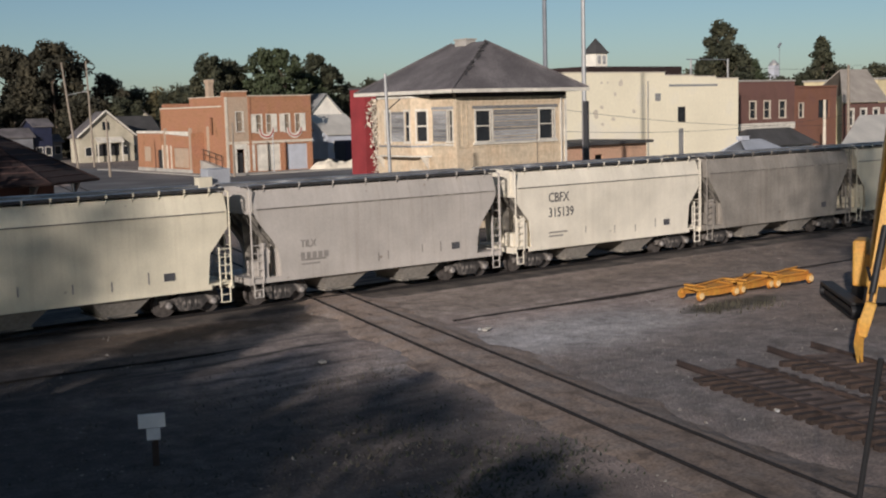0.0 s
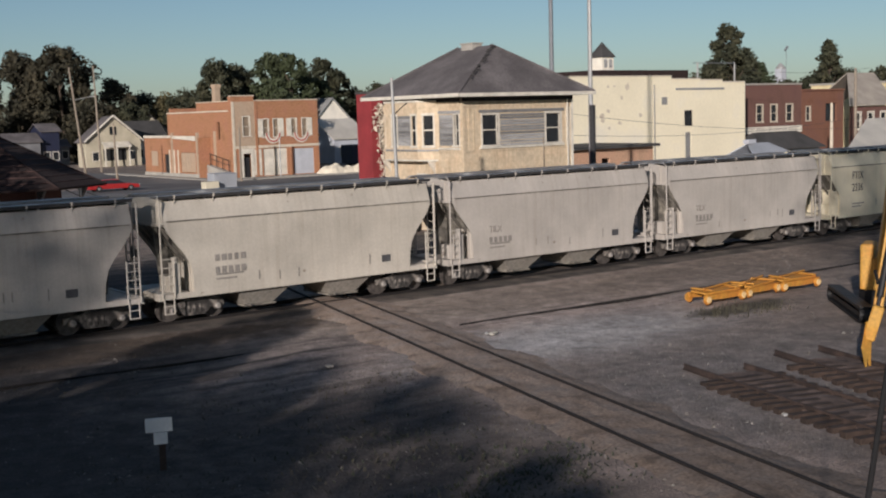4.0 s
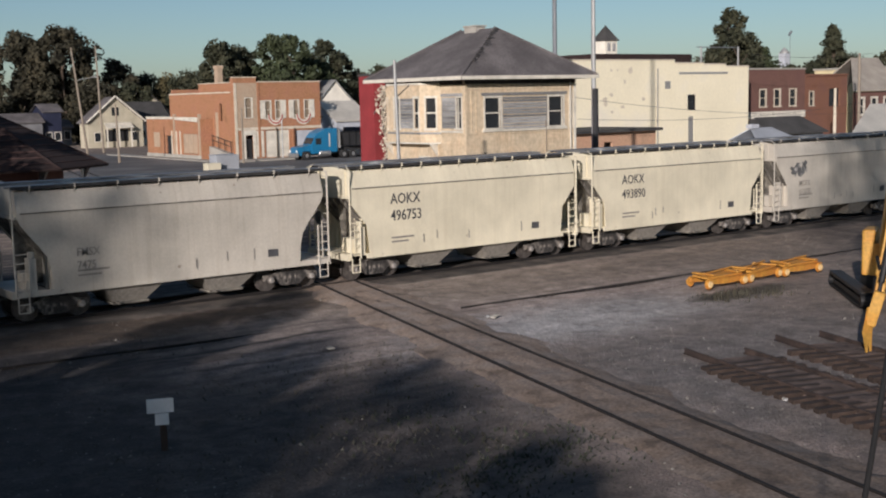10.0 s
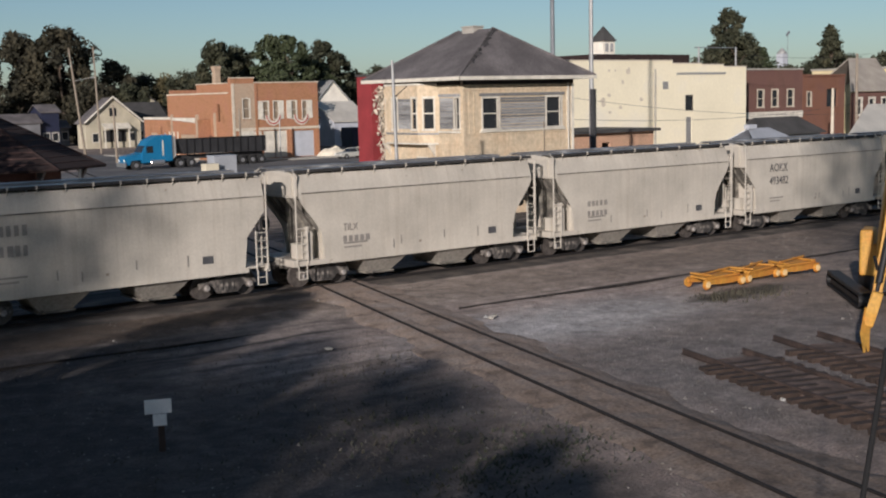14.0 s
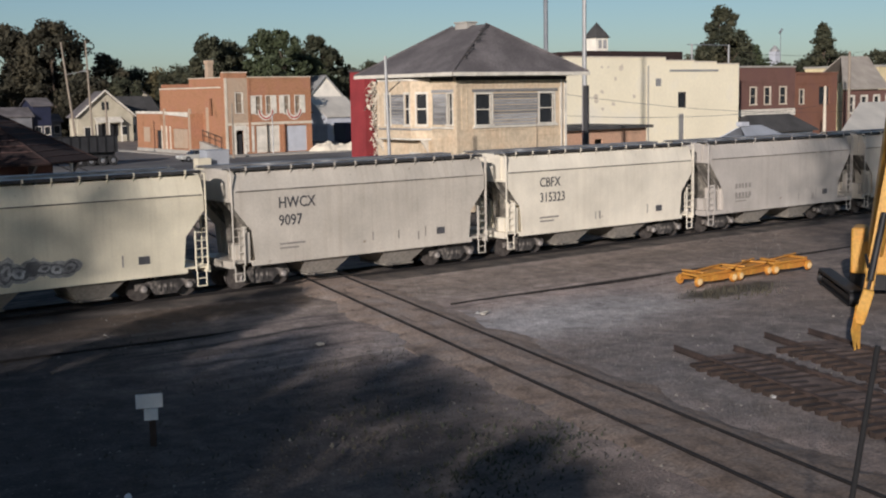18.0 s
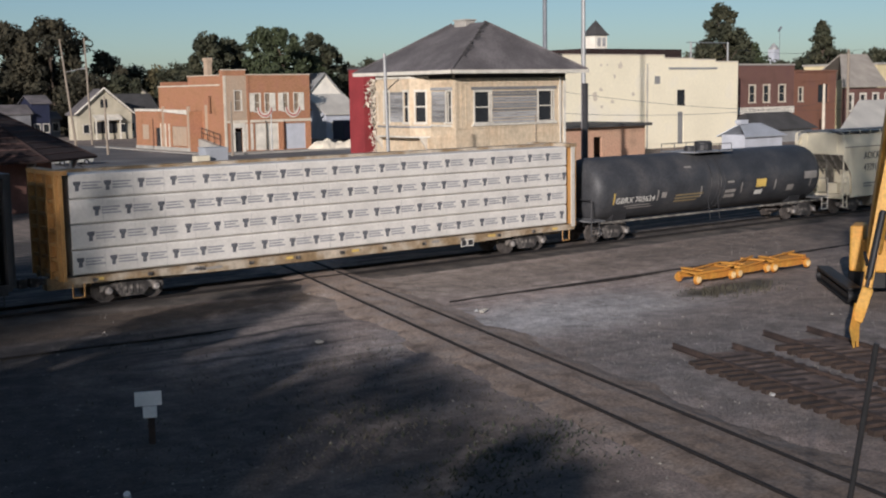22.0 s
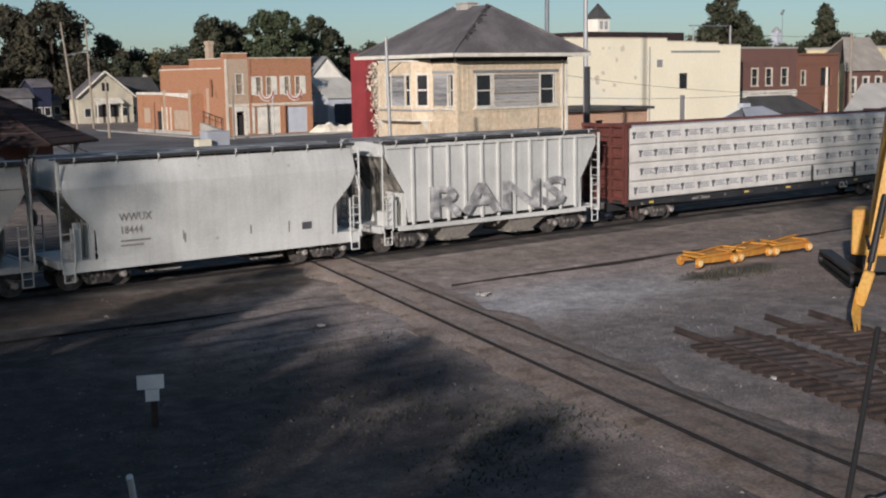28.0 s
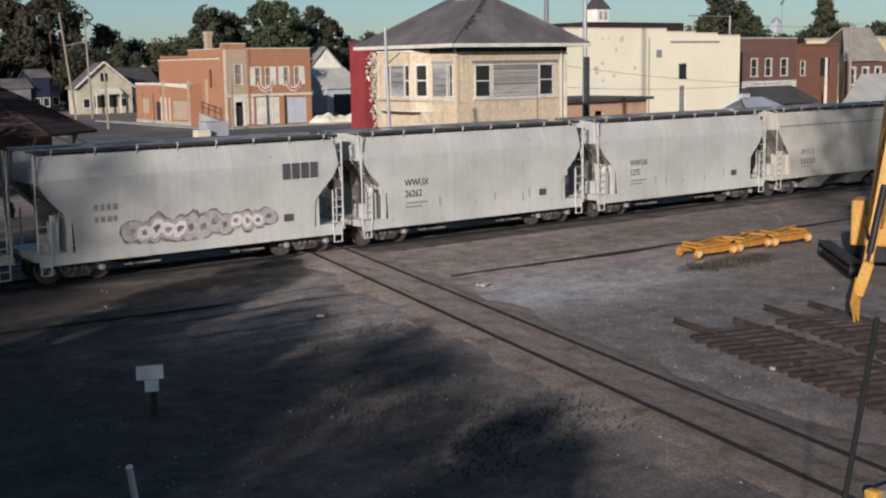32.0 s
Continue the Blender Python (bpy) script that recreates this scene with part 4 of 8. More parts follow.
GAPS = {-4: 71.0, -3: 57.99, -2: 45.95, -1: 33.11, 0: 20.26, 1: 7.43, 2: -5.52, 3: -18.52, 4: -31.07, 5: -44.08, 6: -57.07, 7: -69.86, 8: -82.87,
        9: -95.74, 10: -108.79, 11: -121.95, 12: -134.82, 13: -148.03, 14: -161.27, 15: -174.37, 16: -187.41, 17: -200.56, 18: -213.43,
        22: -308.34, 23: -321.58, 24: -334.47, 25: -347.36, 26: -360.28, 27: -373.19, 28: -386.01, 29: -398.92}
HOPPERS = {
    -3: (STRAIGHT["cream"], None, None), -2: (ARCHED["dark"], None, None), -1: (STRAIGHT["pale"], ("CBFX", "315139"), DECAL),
    0: (ARCHED["grey"], ("TILX", None), DECAL_FADED), 1: (STRAIGHT["cream"], ("FTIX", "2336"), DECAL), 2: (ARCHED["grey"], ("TILX", None), DECAL_FADED),
    3: (ARCHED["grey"], ("TILX", None), DECAL_FADED), 4: (ARCHED["warm"], (None, None), DECAL_FADED), 5: (ARCHED["grey"], ("TILX", None), DECAL_FADED),
    6: (ARCHED["warm"], ("FMSX", "7271"), DECAL_FADED), 7: (ARCHED["warm"], ("MCPX", "113335"), DECAL_FADED), 8: (STRAIGHT["cream"], ("AOKX", "493890"), DECAL),
    9: (STRAIGHT["cream"], ("AOKX", "496753"), DECAL), 10: (ARCHED["warm"], ("FMSX", "7475"), DECAL_FADED), 11: (STRAIGHT["warm"], ("AOKX", "493482"), DECAL),
    12: (ARCHED["warm"], (None, None), DECAL_FADED), 13: (ARCHED["warm"], ("TILX", None), DECAL_FADED), 14: (STRAIGHT["warm"], (None, None), DECAL_FADED),
    15: (ARCHED["grey"], (None, None), DECAL_FADED), 16: (STRAIGHT["pale"], ("CBFX", "315323"), DECAL), 17: (STRAIGHT["warm"], ("HWCX", "9097"), DECAL),
    18: (STRAIGHT["cream"], ("AOKX", "493914"), DECAL), 23: (RIBBED, None, None), 24: (LOW["pale"], ("WWUX", "18444"), DECAL_FADED),
    25: (ARCHED["warm"], ("WWLX", None), DECAL_FADED), 26: (LOW["cool"], ("WWUX", "1275"), DECAL), 27: (LOW["cool"], ("WWUX", "26262"), DECAL),
    28: (LOW["cool"], None, None), 29: (ARCHED["grey"], None, None),
}
used = set()
for k, (template, text, ink) in HOPPERS.items():
    if template.name in used:
        car = fresh(template)
    else:
        car = template
        used.add(template.name)
    HOPPERS[k] = car, text, ink
    join_train(car, GAPS[k], GAPS[k - 1])


def dress_hoppers():
    """Lettering and marks, after all bare copies are made."""
    for k, (car, text, ink) in HOPPERS.items():
        rnd = random.Random(k)
        straight = "straight" in car["label"]
        if text:
            x, z, size = (-4.05, 3.02, 0.60) if straight else (-3.9, 2.15, 0.40)
            if straight or "deep sill" in car["label"]:
                z = 3.02 if straight else 2.35
            for i, words in enumerate(text):
                if words:
                    lettering(words, size, ink, car, pose(x, -1.582, z - i * size * 1.12), "reporting_mark", "stencilled reporting mark", 0.85)
                else:
                    placard(car, x, z - i * size * 1.12, 1.3, size * 0.6, ink, "faded_mark", "faded unreadable mark")
            stencil_lines(car, x + 0.02, 1.62, 1.1, 2)
        placard(car, 3.35, 1.42, 0.42, 0.28, DECAL, "consolidated_stencil", "small dark stencil block")
        placard(car, 2.75, 1.38, 0.05, 0.42, DECAL_FADED, "stencil_strip")
        for i in range(3):
            placard(car, rnd.uniform(-2.5, 2.6), rnd.uniform(1.2, 1.5), 0.05, 0.34, DECAL_FADED, "stencil_strip")
        if k == 18:
            bubbles(car, -2.7, 1.1, 1.2, 2.0, 5, "blue-grey sprayed graffiti", ((GRAFFITI, 1.1), (GRAFFITI_EDGE, 0.8), (GRAFFITI_FILL, 0.62), (GRAFFITI_EDGE, 0.25)))
        if k == 7:
            scribble(car, -4.4, -3.3, 2.6, 3.5, GRAFFITI_EDGE, GRAFFITI, 9, "dark sprayed tag")
        if k == 23:
            lettering("RANS", 1.75, GRAFFITI_EDGE, car, pose(-3.78, -1.668, 1.34), "graffiti", "grey sprayed block letters", 1.75, 0.03)
            lettering("RANS", 1.75, GRAFFITI_FILL, car, pose(-3.86, -1.675, 1.39), "graffiti", "grey sprayed block letters", 1.75, 0.03)
        if k == 28:
            placard(car, -4.0, 2.45, 0.9, 0.22, DECAL_FADED, "faded_mark", "faded unreadable mark")
            placard(car, -4.0, 2.05, 0.9, 0.20, DECAL_FADED, "faded_mark", "faded unreadable mark")
            bubbles(car, -2.9, 2.9, 1.16, 2.10, 12, "pink, white and brown sprayed graffiti")
            # a maker's mark, as four plain dark shapes
            for i in range(4):
                part("owner_mark", soft_box(3.35 + i * 0.40, -1.60, 3.02, 3.69 + i * 0.40, -1.578, 3.62, 0.01, 1), DECAL, car, "dark owner's mark of four blocks")


dress_hoppers()


def tank_car():
    car = thing("tank_car", "long black tank wagon with white and yellow markings", "tank wagon", group="train cars")
    prof = [(-8.6, 0.35), (-8.54, 0.85), (-8.40, 1.22), (-8.15, 1.45), (-7.85, 1.53), (7.85, 1.53), (8.15, 1.45), (8.40, 1.22), (8.54, 0.85), (8.6, 0.35)]
    part("tank", lathe(prof, "X", 40, (0, 0, 2.43)), BLACK_TANK, car, smooth=True)
    for x in (-0.2, 0.3):
        part("tank_band", lathe([(x - 0.04, 1.545), (x + 0.04, 1.545)], "X", 40, (0, 0, 2.43)), BLACK_TANK, car)
    plat = boxes((-1.6, -1.15, 3.93, 1.3, 1.15, 3.98))
    part("top_platform", plat, WALKWAY, car, "pale steel top platform")
    rail = bmesh.new()
    for x in (-1.55, -0.6, 0.3, 1.25):
        for y in (-1.1, 1.1):
            bar(rail, (x, y, 3.96), (x, y, 4.33), 0.02, 5)
    for y in (-1.1, 1.1):
        bar(rail, (-1.55, y, 4.33), (1.25, y, 4.33), 0.02, 5)
    part("platform_rail", rail, BLACK_CAR, car)
    part("valve_housing", lathe([(3.9, 0.45), (4.36, 0.45), (4.44, 0.38)], "Z", 16, (0.35, 0, 0)), BLACK_CAR, car)
    part("manway", lathe([(3.9, 0.30), (4.16, 0.30), (4.22, 0.26)], "Z", 16, (-0.65, 0, 0)), BLACK_CAR, car)
    for x in (-0.72, 0.0):
        lad = bmesh.new()
        pts = [(1.56 * math.sin(a), 2.43 + 1.56 * math.cos(a)) for a in (radians(d) for d in (40, 60, 80, 100, 125))]
        for (y0, z0), (y1, z1) in zip(pts, pts[1:]):
            bar(lad, (x, -y0, z0), (x, -y1, z1), 0.025, 5)
        bar(lad, (x, -1.3, 1.56), (x, -1.45, 0.6), 0.025, 5)
        part("side_ladder_rail", lad, BLACK_CAR, car)
    for y in (-1.35, 1.35):
        sill = boxes((-8.25, y - 0.05, 0.94, 8.25, y + 0.05, 1.02))
        part("running_rail", sill, UNDER, car)
    for s in (-1, 1):
        saddle = bmesh.new()
        poly(saddle, [(s * 6.2, -1.25, 1.9), (s * 6.2, 1.25, 1.9), (s * 6.2, 0.9, 0.95), (s * 6.2, -0.9, 0.95)], dx=s * 0.9)
        part("saddle", saddle, BLACK_CAR, car)
        part("stub_sill", boxes((min(s * 5.6, s * 9.1), -0.2, 0.72, max(s * 5.6, s * 9.1), 0.2, 1.05)), RUSTY, car)
        part("end_platform", boxes((min(s * 8.05, s * 9.05), -1.45, 1.06, max(s * 8.05, s * 9.05), 1.45, 1.12)), WALKWAY, car)
        step = bmesh.new()
        for x in (8.45, 8.95):
            bar(step, (s * x, -1.45, 1.1), (s * x, -1.45, 0.45), 0.03, 5)
        for z in (0.45, 0.75):
            bar(step, (s * 8.45, -1.45, z), (s * 8.95, -1.45, z), 0.03, 5)
        bar(step, (s * 8.95, -1.45, 1.1), (s * 8.95, -1.45, 2.1), 0.03, 5)
        bar(step, (s * 8.95, -1.45, 2.1), (s * 8.95, 1.45, 2.1), 0.03, 5)
        bar(step, (s * 8.95, 1.45, 1.1), (s * 8.95, 1.45, 2.1), 0.03, 5)
        part("end_step", step, METAL_PALE if s > 0 else BLACK_CAR, car)
        part("coupler", COUPLER, RUSTY, car, at=pose(s * 9.05, 0, 0, 0, 0, 0 if s > 0 else 180))
        add_truck(car, s * 7.25)
    # markings on the curved side
    def on_side(x, ang, w, h, material, name, label=""):
        bm = bmesh.new()
        n = 3
        vs = [[bm.verts.new((x + dx, -1.54 * math.cos(radians(ang) + t * h / 1.54), 2.43 + 1.54 * math.sin(radians(ang) + t * h / 1.54))) for dx in (0, w)]
              for t in (i / n for i in range(n + 1))]
        for r0, r1 in zip(vs, vs[1:]):
            bm.faces.new((r0[0], r0[1], r1[1], r1[0]))
        part(name, bm, material, car, label)
    for x in (-7.55, -4.6, -1.5, 1.6, 4.3, 7.3):
        on_side(x, -25, 0.09, 0.56, DECAL_YELLOW if x < -7 else DECAL_FADED, "reflector_strip", "yellow reflective strip")
    on_side(2.77, -16, 0.80, 0.42, DECAL_YELLOW, "placard", "yellow hazard placard")
    on_side(2.77, -32, 0.60, 0.26, DECAL_WHITE, "notice")
    on_side(0.39, -22, 0.8, 0.16, DECAL_FADED, "notice")
    on_side(0.39, -33, 0.8, 0.20, DECAL_FADED, "notice")
    on_side(0.5, -3, 0.5, 0.10, DECAL_FADED, "notice")
    on_side(5.4, -30, 0.55, 0.34, DECAL_FADED, "notice")
    on_side(-2.5, 32, 0.5, 0.10, DECAL_FADED, "notice")
    on_side(6.74, -8, 1.1, 0.40, DECAL_FADED, "notice")
    on_side(-4.3, -20, 0.35, 0.28, DECAL_FADED, "notice")
    for i in range(3):
        on_side(-3.3, -19 - i * 6, 2.0 - 0.2 * i, 0.07, STENCIL_OCHRE, "stencil_line", "dull yellow line of small print")
    for i in range(2):
        on_side(-6.7 + 0.2 * i, -31 - i * 5, 1.7, 0.06, DECAL_FADED, "stencil_line")
    lettering("GBRX 703634", 0.41, DECAL_WHITE, car, pose(-7.4, -1.43, 1.81, 17, 0, 0), "reporting_mark", "white stencilled reporting mark", 1.1)
    return car


join_train(tank_car(), -232.65, -213.55)


def pack_mesh(xa, xb, y0, y1, z0, z1, r):
    """A wrapped bundle: a rounded section drawn out along x, with square ends and a slightly slack face."""
    ring = []
    for cy, cz, a0 in ((y0 + r, z0 + r, 180), (y1 - r, z0 + r, 270), (y1 - r, z1 - r, 0), (y0 + r, z1 - r, 90)):
        ring += [(cy + r * math.cos(radians(a0 + k * 22.5)), cz + r * math.sin(radians(a0 + k * 22.5))) for k in range(5)]
    return poly(bmesh.new(), [(xa, y, z) for y, z in ring], dx=xb - xa)


def centerbeam(paint, label, length, half, low_band, rows_seed):
    """A centre-partition lumber flat wagon loaded with wrapped bundles."""
    car = thing("lumber_car", label, "flat wagon", group="train cars")
    rnd = random.Random(rows_seed)
    deck = boxes((-half, -1.42, 0.98, half, 1.42, 1.10), (-half - 0.2, -0.25, 0.55, half + 0.2, 0.25, 0.98))
    for y in (-1.44, 1.36):
        poly(deck, [(-half, y, 0.86), (-half + 2.5, y, 0.86), (-half + 5.5, y, 0.78), (half - 5.5, y, 0.78), (half - 2.5, y, 0.86), (half, y, 0.86), (half, y, 1.1), (-half, y, 1.1)], dy=0.08)
    part("deck", deck, YELLOW_DIRTY if paint == YELLOW_CAR else BLACK_CAR, car, "grimy side sill")
    plate_bm = bmesh.new()
    poly(plate_bm, [(half - 0.06, -1.42, 1.1), (half - 0.06, 1.42, 1.1), (half - 0.06, 1.42, 4.70), (half - 0.06, -1.42, 4.70)], dx=-0.06)
    plate_me = mesh_of("bulkhead", plate_bm, paint)
    cap_me = mesh_of("bulkhead_cap", boxes((half - 0.30, -1.46, 4.60, half + 0.14, 1.46, 4.76)), paint)
    cap_pale = mesh_of("bulkhead_cap", boxes((half - 0.30, -1.46, 4.60, half + 0.14, 1.46, 4.76)), YELLOW_DIRTY)
    edge_me = mesh_of("bulkhead_edge", boxes((half - 0.11, -1.47, 1.0, half + 0.02, -1.40, 4.60)), paint)
    edge_pale = mesh_of("bulkhead_edge", boxes((half - 0.18, -1.47, 1.0, half + 0.02, -1.40, 4.60)), METAL_PALE)
    stud_me = mesh_of("bulkhead_post", boxes((half - 0.06, -0.05, 1.0, half + 0.14, 0.05, 4.60)), paint)
    rung_me = mesh_of("bulkhead_rail", boxes((half - 0.06, -1.40, 0, half + 0.10, 1.40, 0.12)), paint)
    for turn in (0, 180):
        bh = part("bulkhead", plate_me, paint, car, at=pose(0, 0, 0, 0, 0, turn))
        part("bulkhead_cap", cap_pale if turn == 0 and paint == YELLOW_CAR else cap_me, paint, bh)
        part("bulkhead_edge", edge_pale if turn == 0 and paint == YELLOW_CAR else edge_me, paint, bh)
        part("bulkhead_edge", edge_me, paint, bh, at=pose(0, 2.87, 0))
        for y in (-1.35, -0.5, 0.5, 1.35):
            part("bulkhead_post", stud_me, paint, bh, at=pose(0, y, 0))
        for i in range(7):
            part("bulkhead_rail", rung_me, paint, bh, at=pose(0, 0, 1.15 + i * 0.5))
    part("top_chord", boxes((-half + 0.3, -0.30, 4.62, half - 0.3, 0.30, 4.73)), YELLOW_DIRTY if paint == YELLOW_CAR else paint, car)
    post_me = mesh_of("partition_post", boxes((-0.08, -0.14, 1.1, 0.08, 0.14, 4.62)), paint)
    for i in range(9):
        part("partition_post", post_me, paint, car, at=pose(-half + (i + 0.5) * 2 * half / 9, 0, 0))
    # four courses of bundles on either side, each made of packs end to end
    courses, h = 4, 0.858
    packs = 4
    l = (2 * half - 0.76) / packs
    for c in range(courses):
        z0 = 1.14 + c * 0.875
        phase = rnd.uniform(0, 0.9)
        for side in (-1, 1):
            for i in range(packs):
                xa, xb = -half + 0.38 + i * l + 0.004, -half + 0.38 + (i + 1) * l - 0.004
                y0, y1 = (-1.33 + 0.004 * (i % 2), -0.16) if side < 0 else (0.16, 1.33)
                b_ = pack_mesh(xa - 0.002, xb + 0.002, y0, y1, z0, z0 + h, 0.085)
                pk = part("lumber_pack", b_, WRAP, car, "white-wrapped lumber bundle")
                if side < 0:
                    # printed marks: a small dark flag and three paler word-like lines, repeated without a break
                    dark, pale = bmesh.new(), bmesh.new()
                    yf = -1.337
                    x, spread = -half + 0.4 + phase, random.Random(rows_seed * 10 + c)
                    while x < xb:
                        zc = z0 + h * 0.54 + rnd.uniform(-0.015, 0.015)
                        if xa <= x + 0.1 < xb:
                            poly(dark, [(x, yf, zc + 0.13), (x + 0.26, yf, zc + 0.13), (x + 0.25, yf, zc + 0.01), (x + 0.19, yf, zc - 0.04), (x + 0.19, yf, zc - 0.20), (x + 0.05, yf, zc - 0.20),
                                        (x + 0.06, yf, zc - 0.02), (x, yf, zc + 0.02)], dy=0.005)
                        for k_ in range(3):
                            p0, p1 = max(x + 0.30, xa + 0.02), min(x + 0.30 + (0.66, 0.56, 0.70)[k_], xb - 0.02)
                            if p1 - p0 > 0.1:
                                box(pale, p0, yf, zc + 0.05 - k_ * 0.10, p1, y0, zc + 0.105 - k_ * 0.10)
                        x += 1.16 + spread.uniform(-0.16, 0.16)
                    tagged(part("printed_mark", dark, WRAP_PRINT, pk), "dark printed emblem marks", kind="stuff")
                    tagged(part("printed_line", pale, WRAP_PALE, pk), "grey printed unreadable words", kind="stuff")
                    seam = bmesh.new()
                    for k_ in range(1, 5):
                        xs_ = xa + (xb - xa) * k_ / 5
                        box(seam, xs_, y0 - 0.003, z0 + 0.04, xs_ + 0.014, y0, z0 + h - 0.04)
                    tagged(part("wrap_seam", seam, WRAP_FOLD, pk), "thin grey folds of the wrap", kind="stuff")
    for i in range(int(half)):
        x = -half + 1 + i * 2
        if x < half - 0.5:
            part("winch", boxes((x, -1.49, 0.90, x + 0.18, -1.43, 1.02)), RUSTY, car)
    if low_band:
        for x in (2.60, 6.43):
            part("load_strap", boxes((x, -1.45, 1.1, x + 0.07, -1.34, 2.0)), BLACK_CAR, car)
    for i in range(7):
        x = -half + 1.5 + i * (2 * half - 3.0) / 6 + rnd.uniform(-0.4, 0.4)
        placard(car, x, 0.93, rnd.uniform(0.24, 0.40), 0.10, DECAL_FADED if i % 3 == 1 else DECAL_YELLOW, "reflector", "pale reflector" if i % 3 == 1 else "yellow reflector", -1.446)
    placard(car, -half + 4.6, 0.88, 1.3, 0.10, DECAL_FADED, "stencil_panel", "", -1.446)
    for dx in (0, 0.36):
        placard(car, half - 6.55 + dx, 0.64, 0.32, 0.30, DECAL_WHITE, "stencil_panel", "small white-edged stencil panel", -1.449)
        placard(car, half - 6.51 + dx, 0.68, 0.24, 0.22, BLACK_CAR, "stencil_field", "", -1.454)
    for s in (-1, 1):
        part("coupler", COUPLER, RUSTY, car, at=pose(s * (length / 2 - 0.48), 0, 0, 0, 0, 0 if s > 0 else 180))
        part("draft_sill", boxes((min(s * half, s * (length / 2 - 0.7)), -0.2, 0.7, max(s * half, s * (length / 2 - 0.7)), 0.2, 1.0)), RUSTY, car)
        add_truck(car, s * (half - 2.55))
        step = bmesh.new()
        for x in (half - 0.7, half - 0.3):
            bar(step, (s * x, -1.42, 0.9), (s * x, -1.42, 0.40), 0.025, 5)
        bar(step, (s * (half - 0.7), -1.42, 0.40), (s * (half - 0.3), -1.42, 0.40), 0.025, 5)
        part("stirrup_step", step, paint, car)
    return car


join_train(centerbeam(YELLOW_CAR, "yellow lumber flat wagon loaded with white-wrapped bundles", 25.0, 11.78, False, 1), -257.4, -232.4)
join_train(centerbeam(BLACK_CAR, "black lumber flat wagon loaded with white-wrapped bundles", 25.4, 11.85, False, 2), -282.95, -257.55)
join_train(centerbeam(BROWN_CAR, "oxide red lumber flat wagon loaded with white-wrapped bundles", 25.4, 11.62, True, 3), -308.13, -282.73)
for car, x in TRAIN:
    car.matrix_basis = pose(x, TRACK_Y, 0)

# ---------------------------------------------------------------- the town
def wall_bm(bm, o, u, n, length, z0, z1, thick, holes=()):
    """A wall of real thickness from o along u, outer face towards n, with holes (u0, u1, z0, z1) cut through."""
    o, u, n = Vector(o), Vector(u).normalized(), Vector(n).normalized()
    us = sorted({0.0, length, *[min(max(h[0], 0), length) for h in holes], *[min(max(h[1], 0), length) for h in holes]})
    zs = sorted({z0, z1, *[min(max(h[2], z0), z1) for h in holes], *[min(max(h[3], z0), z1) for h in holes]})
    solid = {(i, j): not any(h[0] < (us[i] + us[i + 1]) / 2 < h[1] and h[2] < (zs[j] + zs[j + 1]) / 2 < h[3] for h in holes)
             for i in range(len(us) - 1) for j in range(len(zs) - 1)}
    made = {}

    def corner(i, j, back):
        if (i, j, back) not in made:
            made[i, j, back] = bm.verts.new(o + u * us[i] - n * (thick * back) + Vector((0, 0, zs[j])))
        return made[i, j, back]
    for (i, j), full in solid.items():
        if not full:
            continue
        ring = ((i, j), (i + 1, j), (i + 1, j + 1), (i, j + 1))
        for back in (0, 1):
            bm.faces.new([corner(*c, back) for c in ring])
        for k, step in enumerate(((0, -1), (1, 0), (0, 1), (-1, 0))):
            if not solid.get((i + step[0], j + step[1])):
                a, b = ring[k], ring[(k + 1) % 4]
                bm.faces.new((corner(*a, 0), corner(*b, 0), corner(*b, 1), corner(*a, 1)))
    return bm


def plate(o, u, n, u0, u1, z0, z1, out, thick):
    """A bmesh slab on a wall: outer face stands out by `out`."""
    o, u, n = Vector(o), Vector(u).normalized(), Vector(n).normalized()
    bm = bmesh.new()
    q = [o + u * a + n * out + Vector((0, 0, z)) for a, z in ((u0, z0), (u1, z0), (u1, z1), (u0, z1))]
    return poly(bm, q, *(-n * thick))


def window(parent, o, u, n, u0, u1, z0, z1, trim=TRIM_WHITE, pane=GLASS, cross=True, w=0.12, sill=True, deep=0.12):
    """A sash window set into a hole: frame, meeting rail, panes, sill."""
    o, u, n = Vector(o), Vector(u).normalized(), Vector(n).normalized()
    win = part("window", plate(o, u, n, u0 + 0.01, u1 - 0.01, z0 + 0.01, z1 - 0.01, -deep - 0.02, 0.02), pane, parent)
    fr = bmesh.new()

    def strip(a, b, c, d, out, th):
        q = [o + u * s + n * out + Vector((0, 0, z)) for s, z in ((a, c), (b, c), (b, d), (a, d))]
        poly(fr, q, *(-n * th))
    strip(u0 - w, u0, z0 - w * 0.5, z1 + w, 0.04, 0.20)
    strip(u1, u1 + w, z0 - w * 0.5, z1 + w, 0.04, 0.20)
    strip(u0, u1, z1, z1 + w, 0.04, 0.20)
    zm = (z0 + z1) / 2
    if cross:
        strip(u0, u1, zm - 0.035, zm + 0.035, -0.05, 0.08)
    strip(u0, u0 + 0.05, z0, z1, -0.05, 0.07)
    strip(u1 - 0.05, u1, z0, z1, -0.05, 0.07)
    part("window_frame", fr, trim, win)
    if sill:
        part("window_sill", plate(o, u, n, u0 - w - 0.04, u1 + w + 0.04, z0 - w, z0, 0.12, 0.3), trim, win)
    return win


def roof_slab(pts, thick=0.14):
    bm = bmesh.new()
    return poly(bm, pts, dz=-thick)


X, Y, NX, NY = Vector((1, 0, 0)), Vector((0, 1, 0)), Vector((-1, 0, 0)), Vector((0, -1, 0))


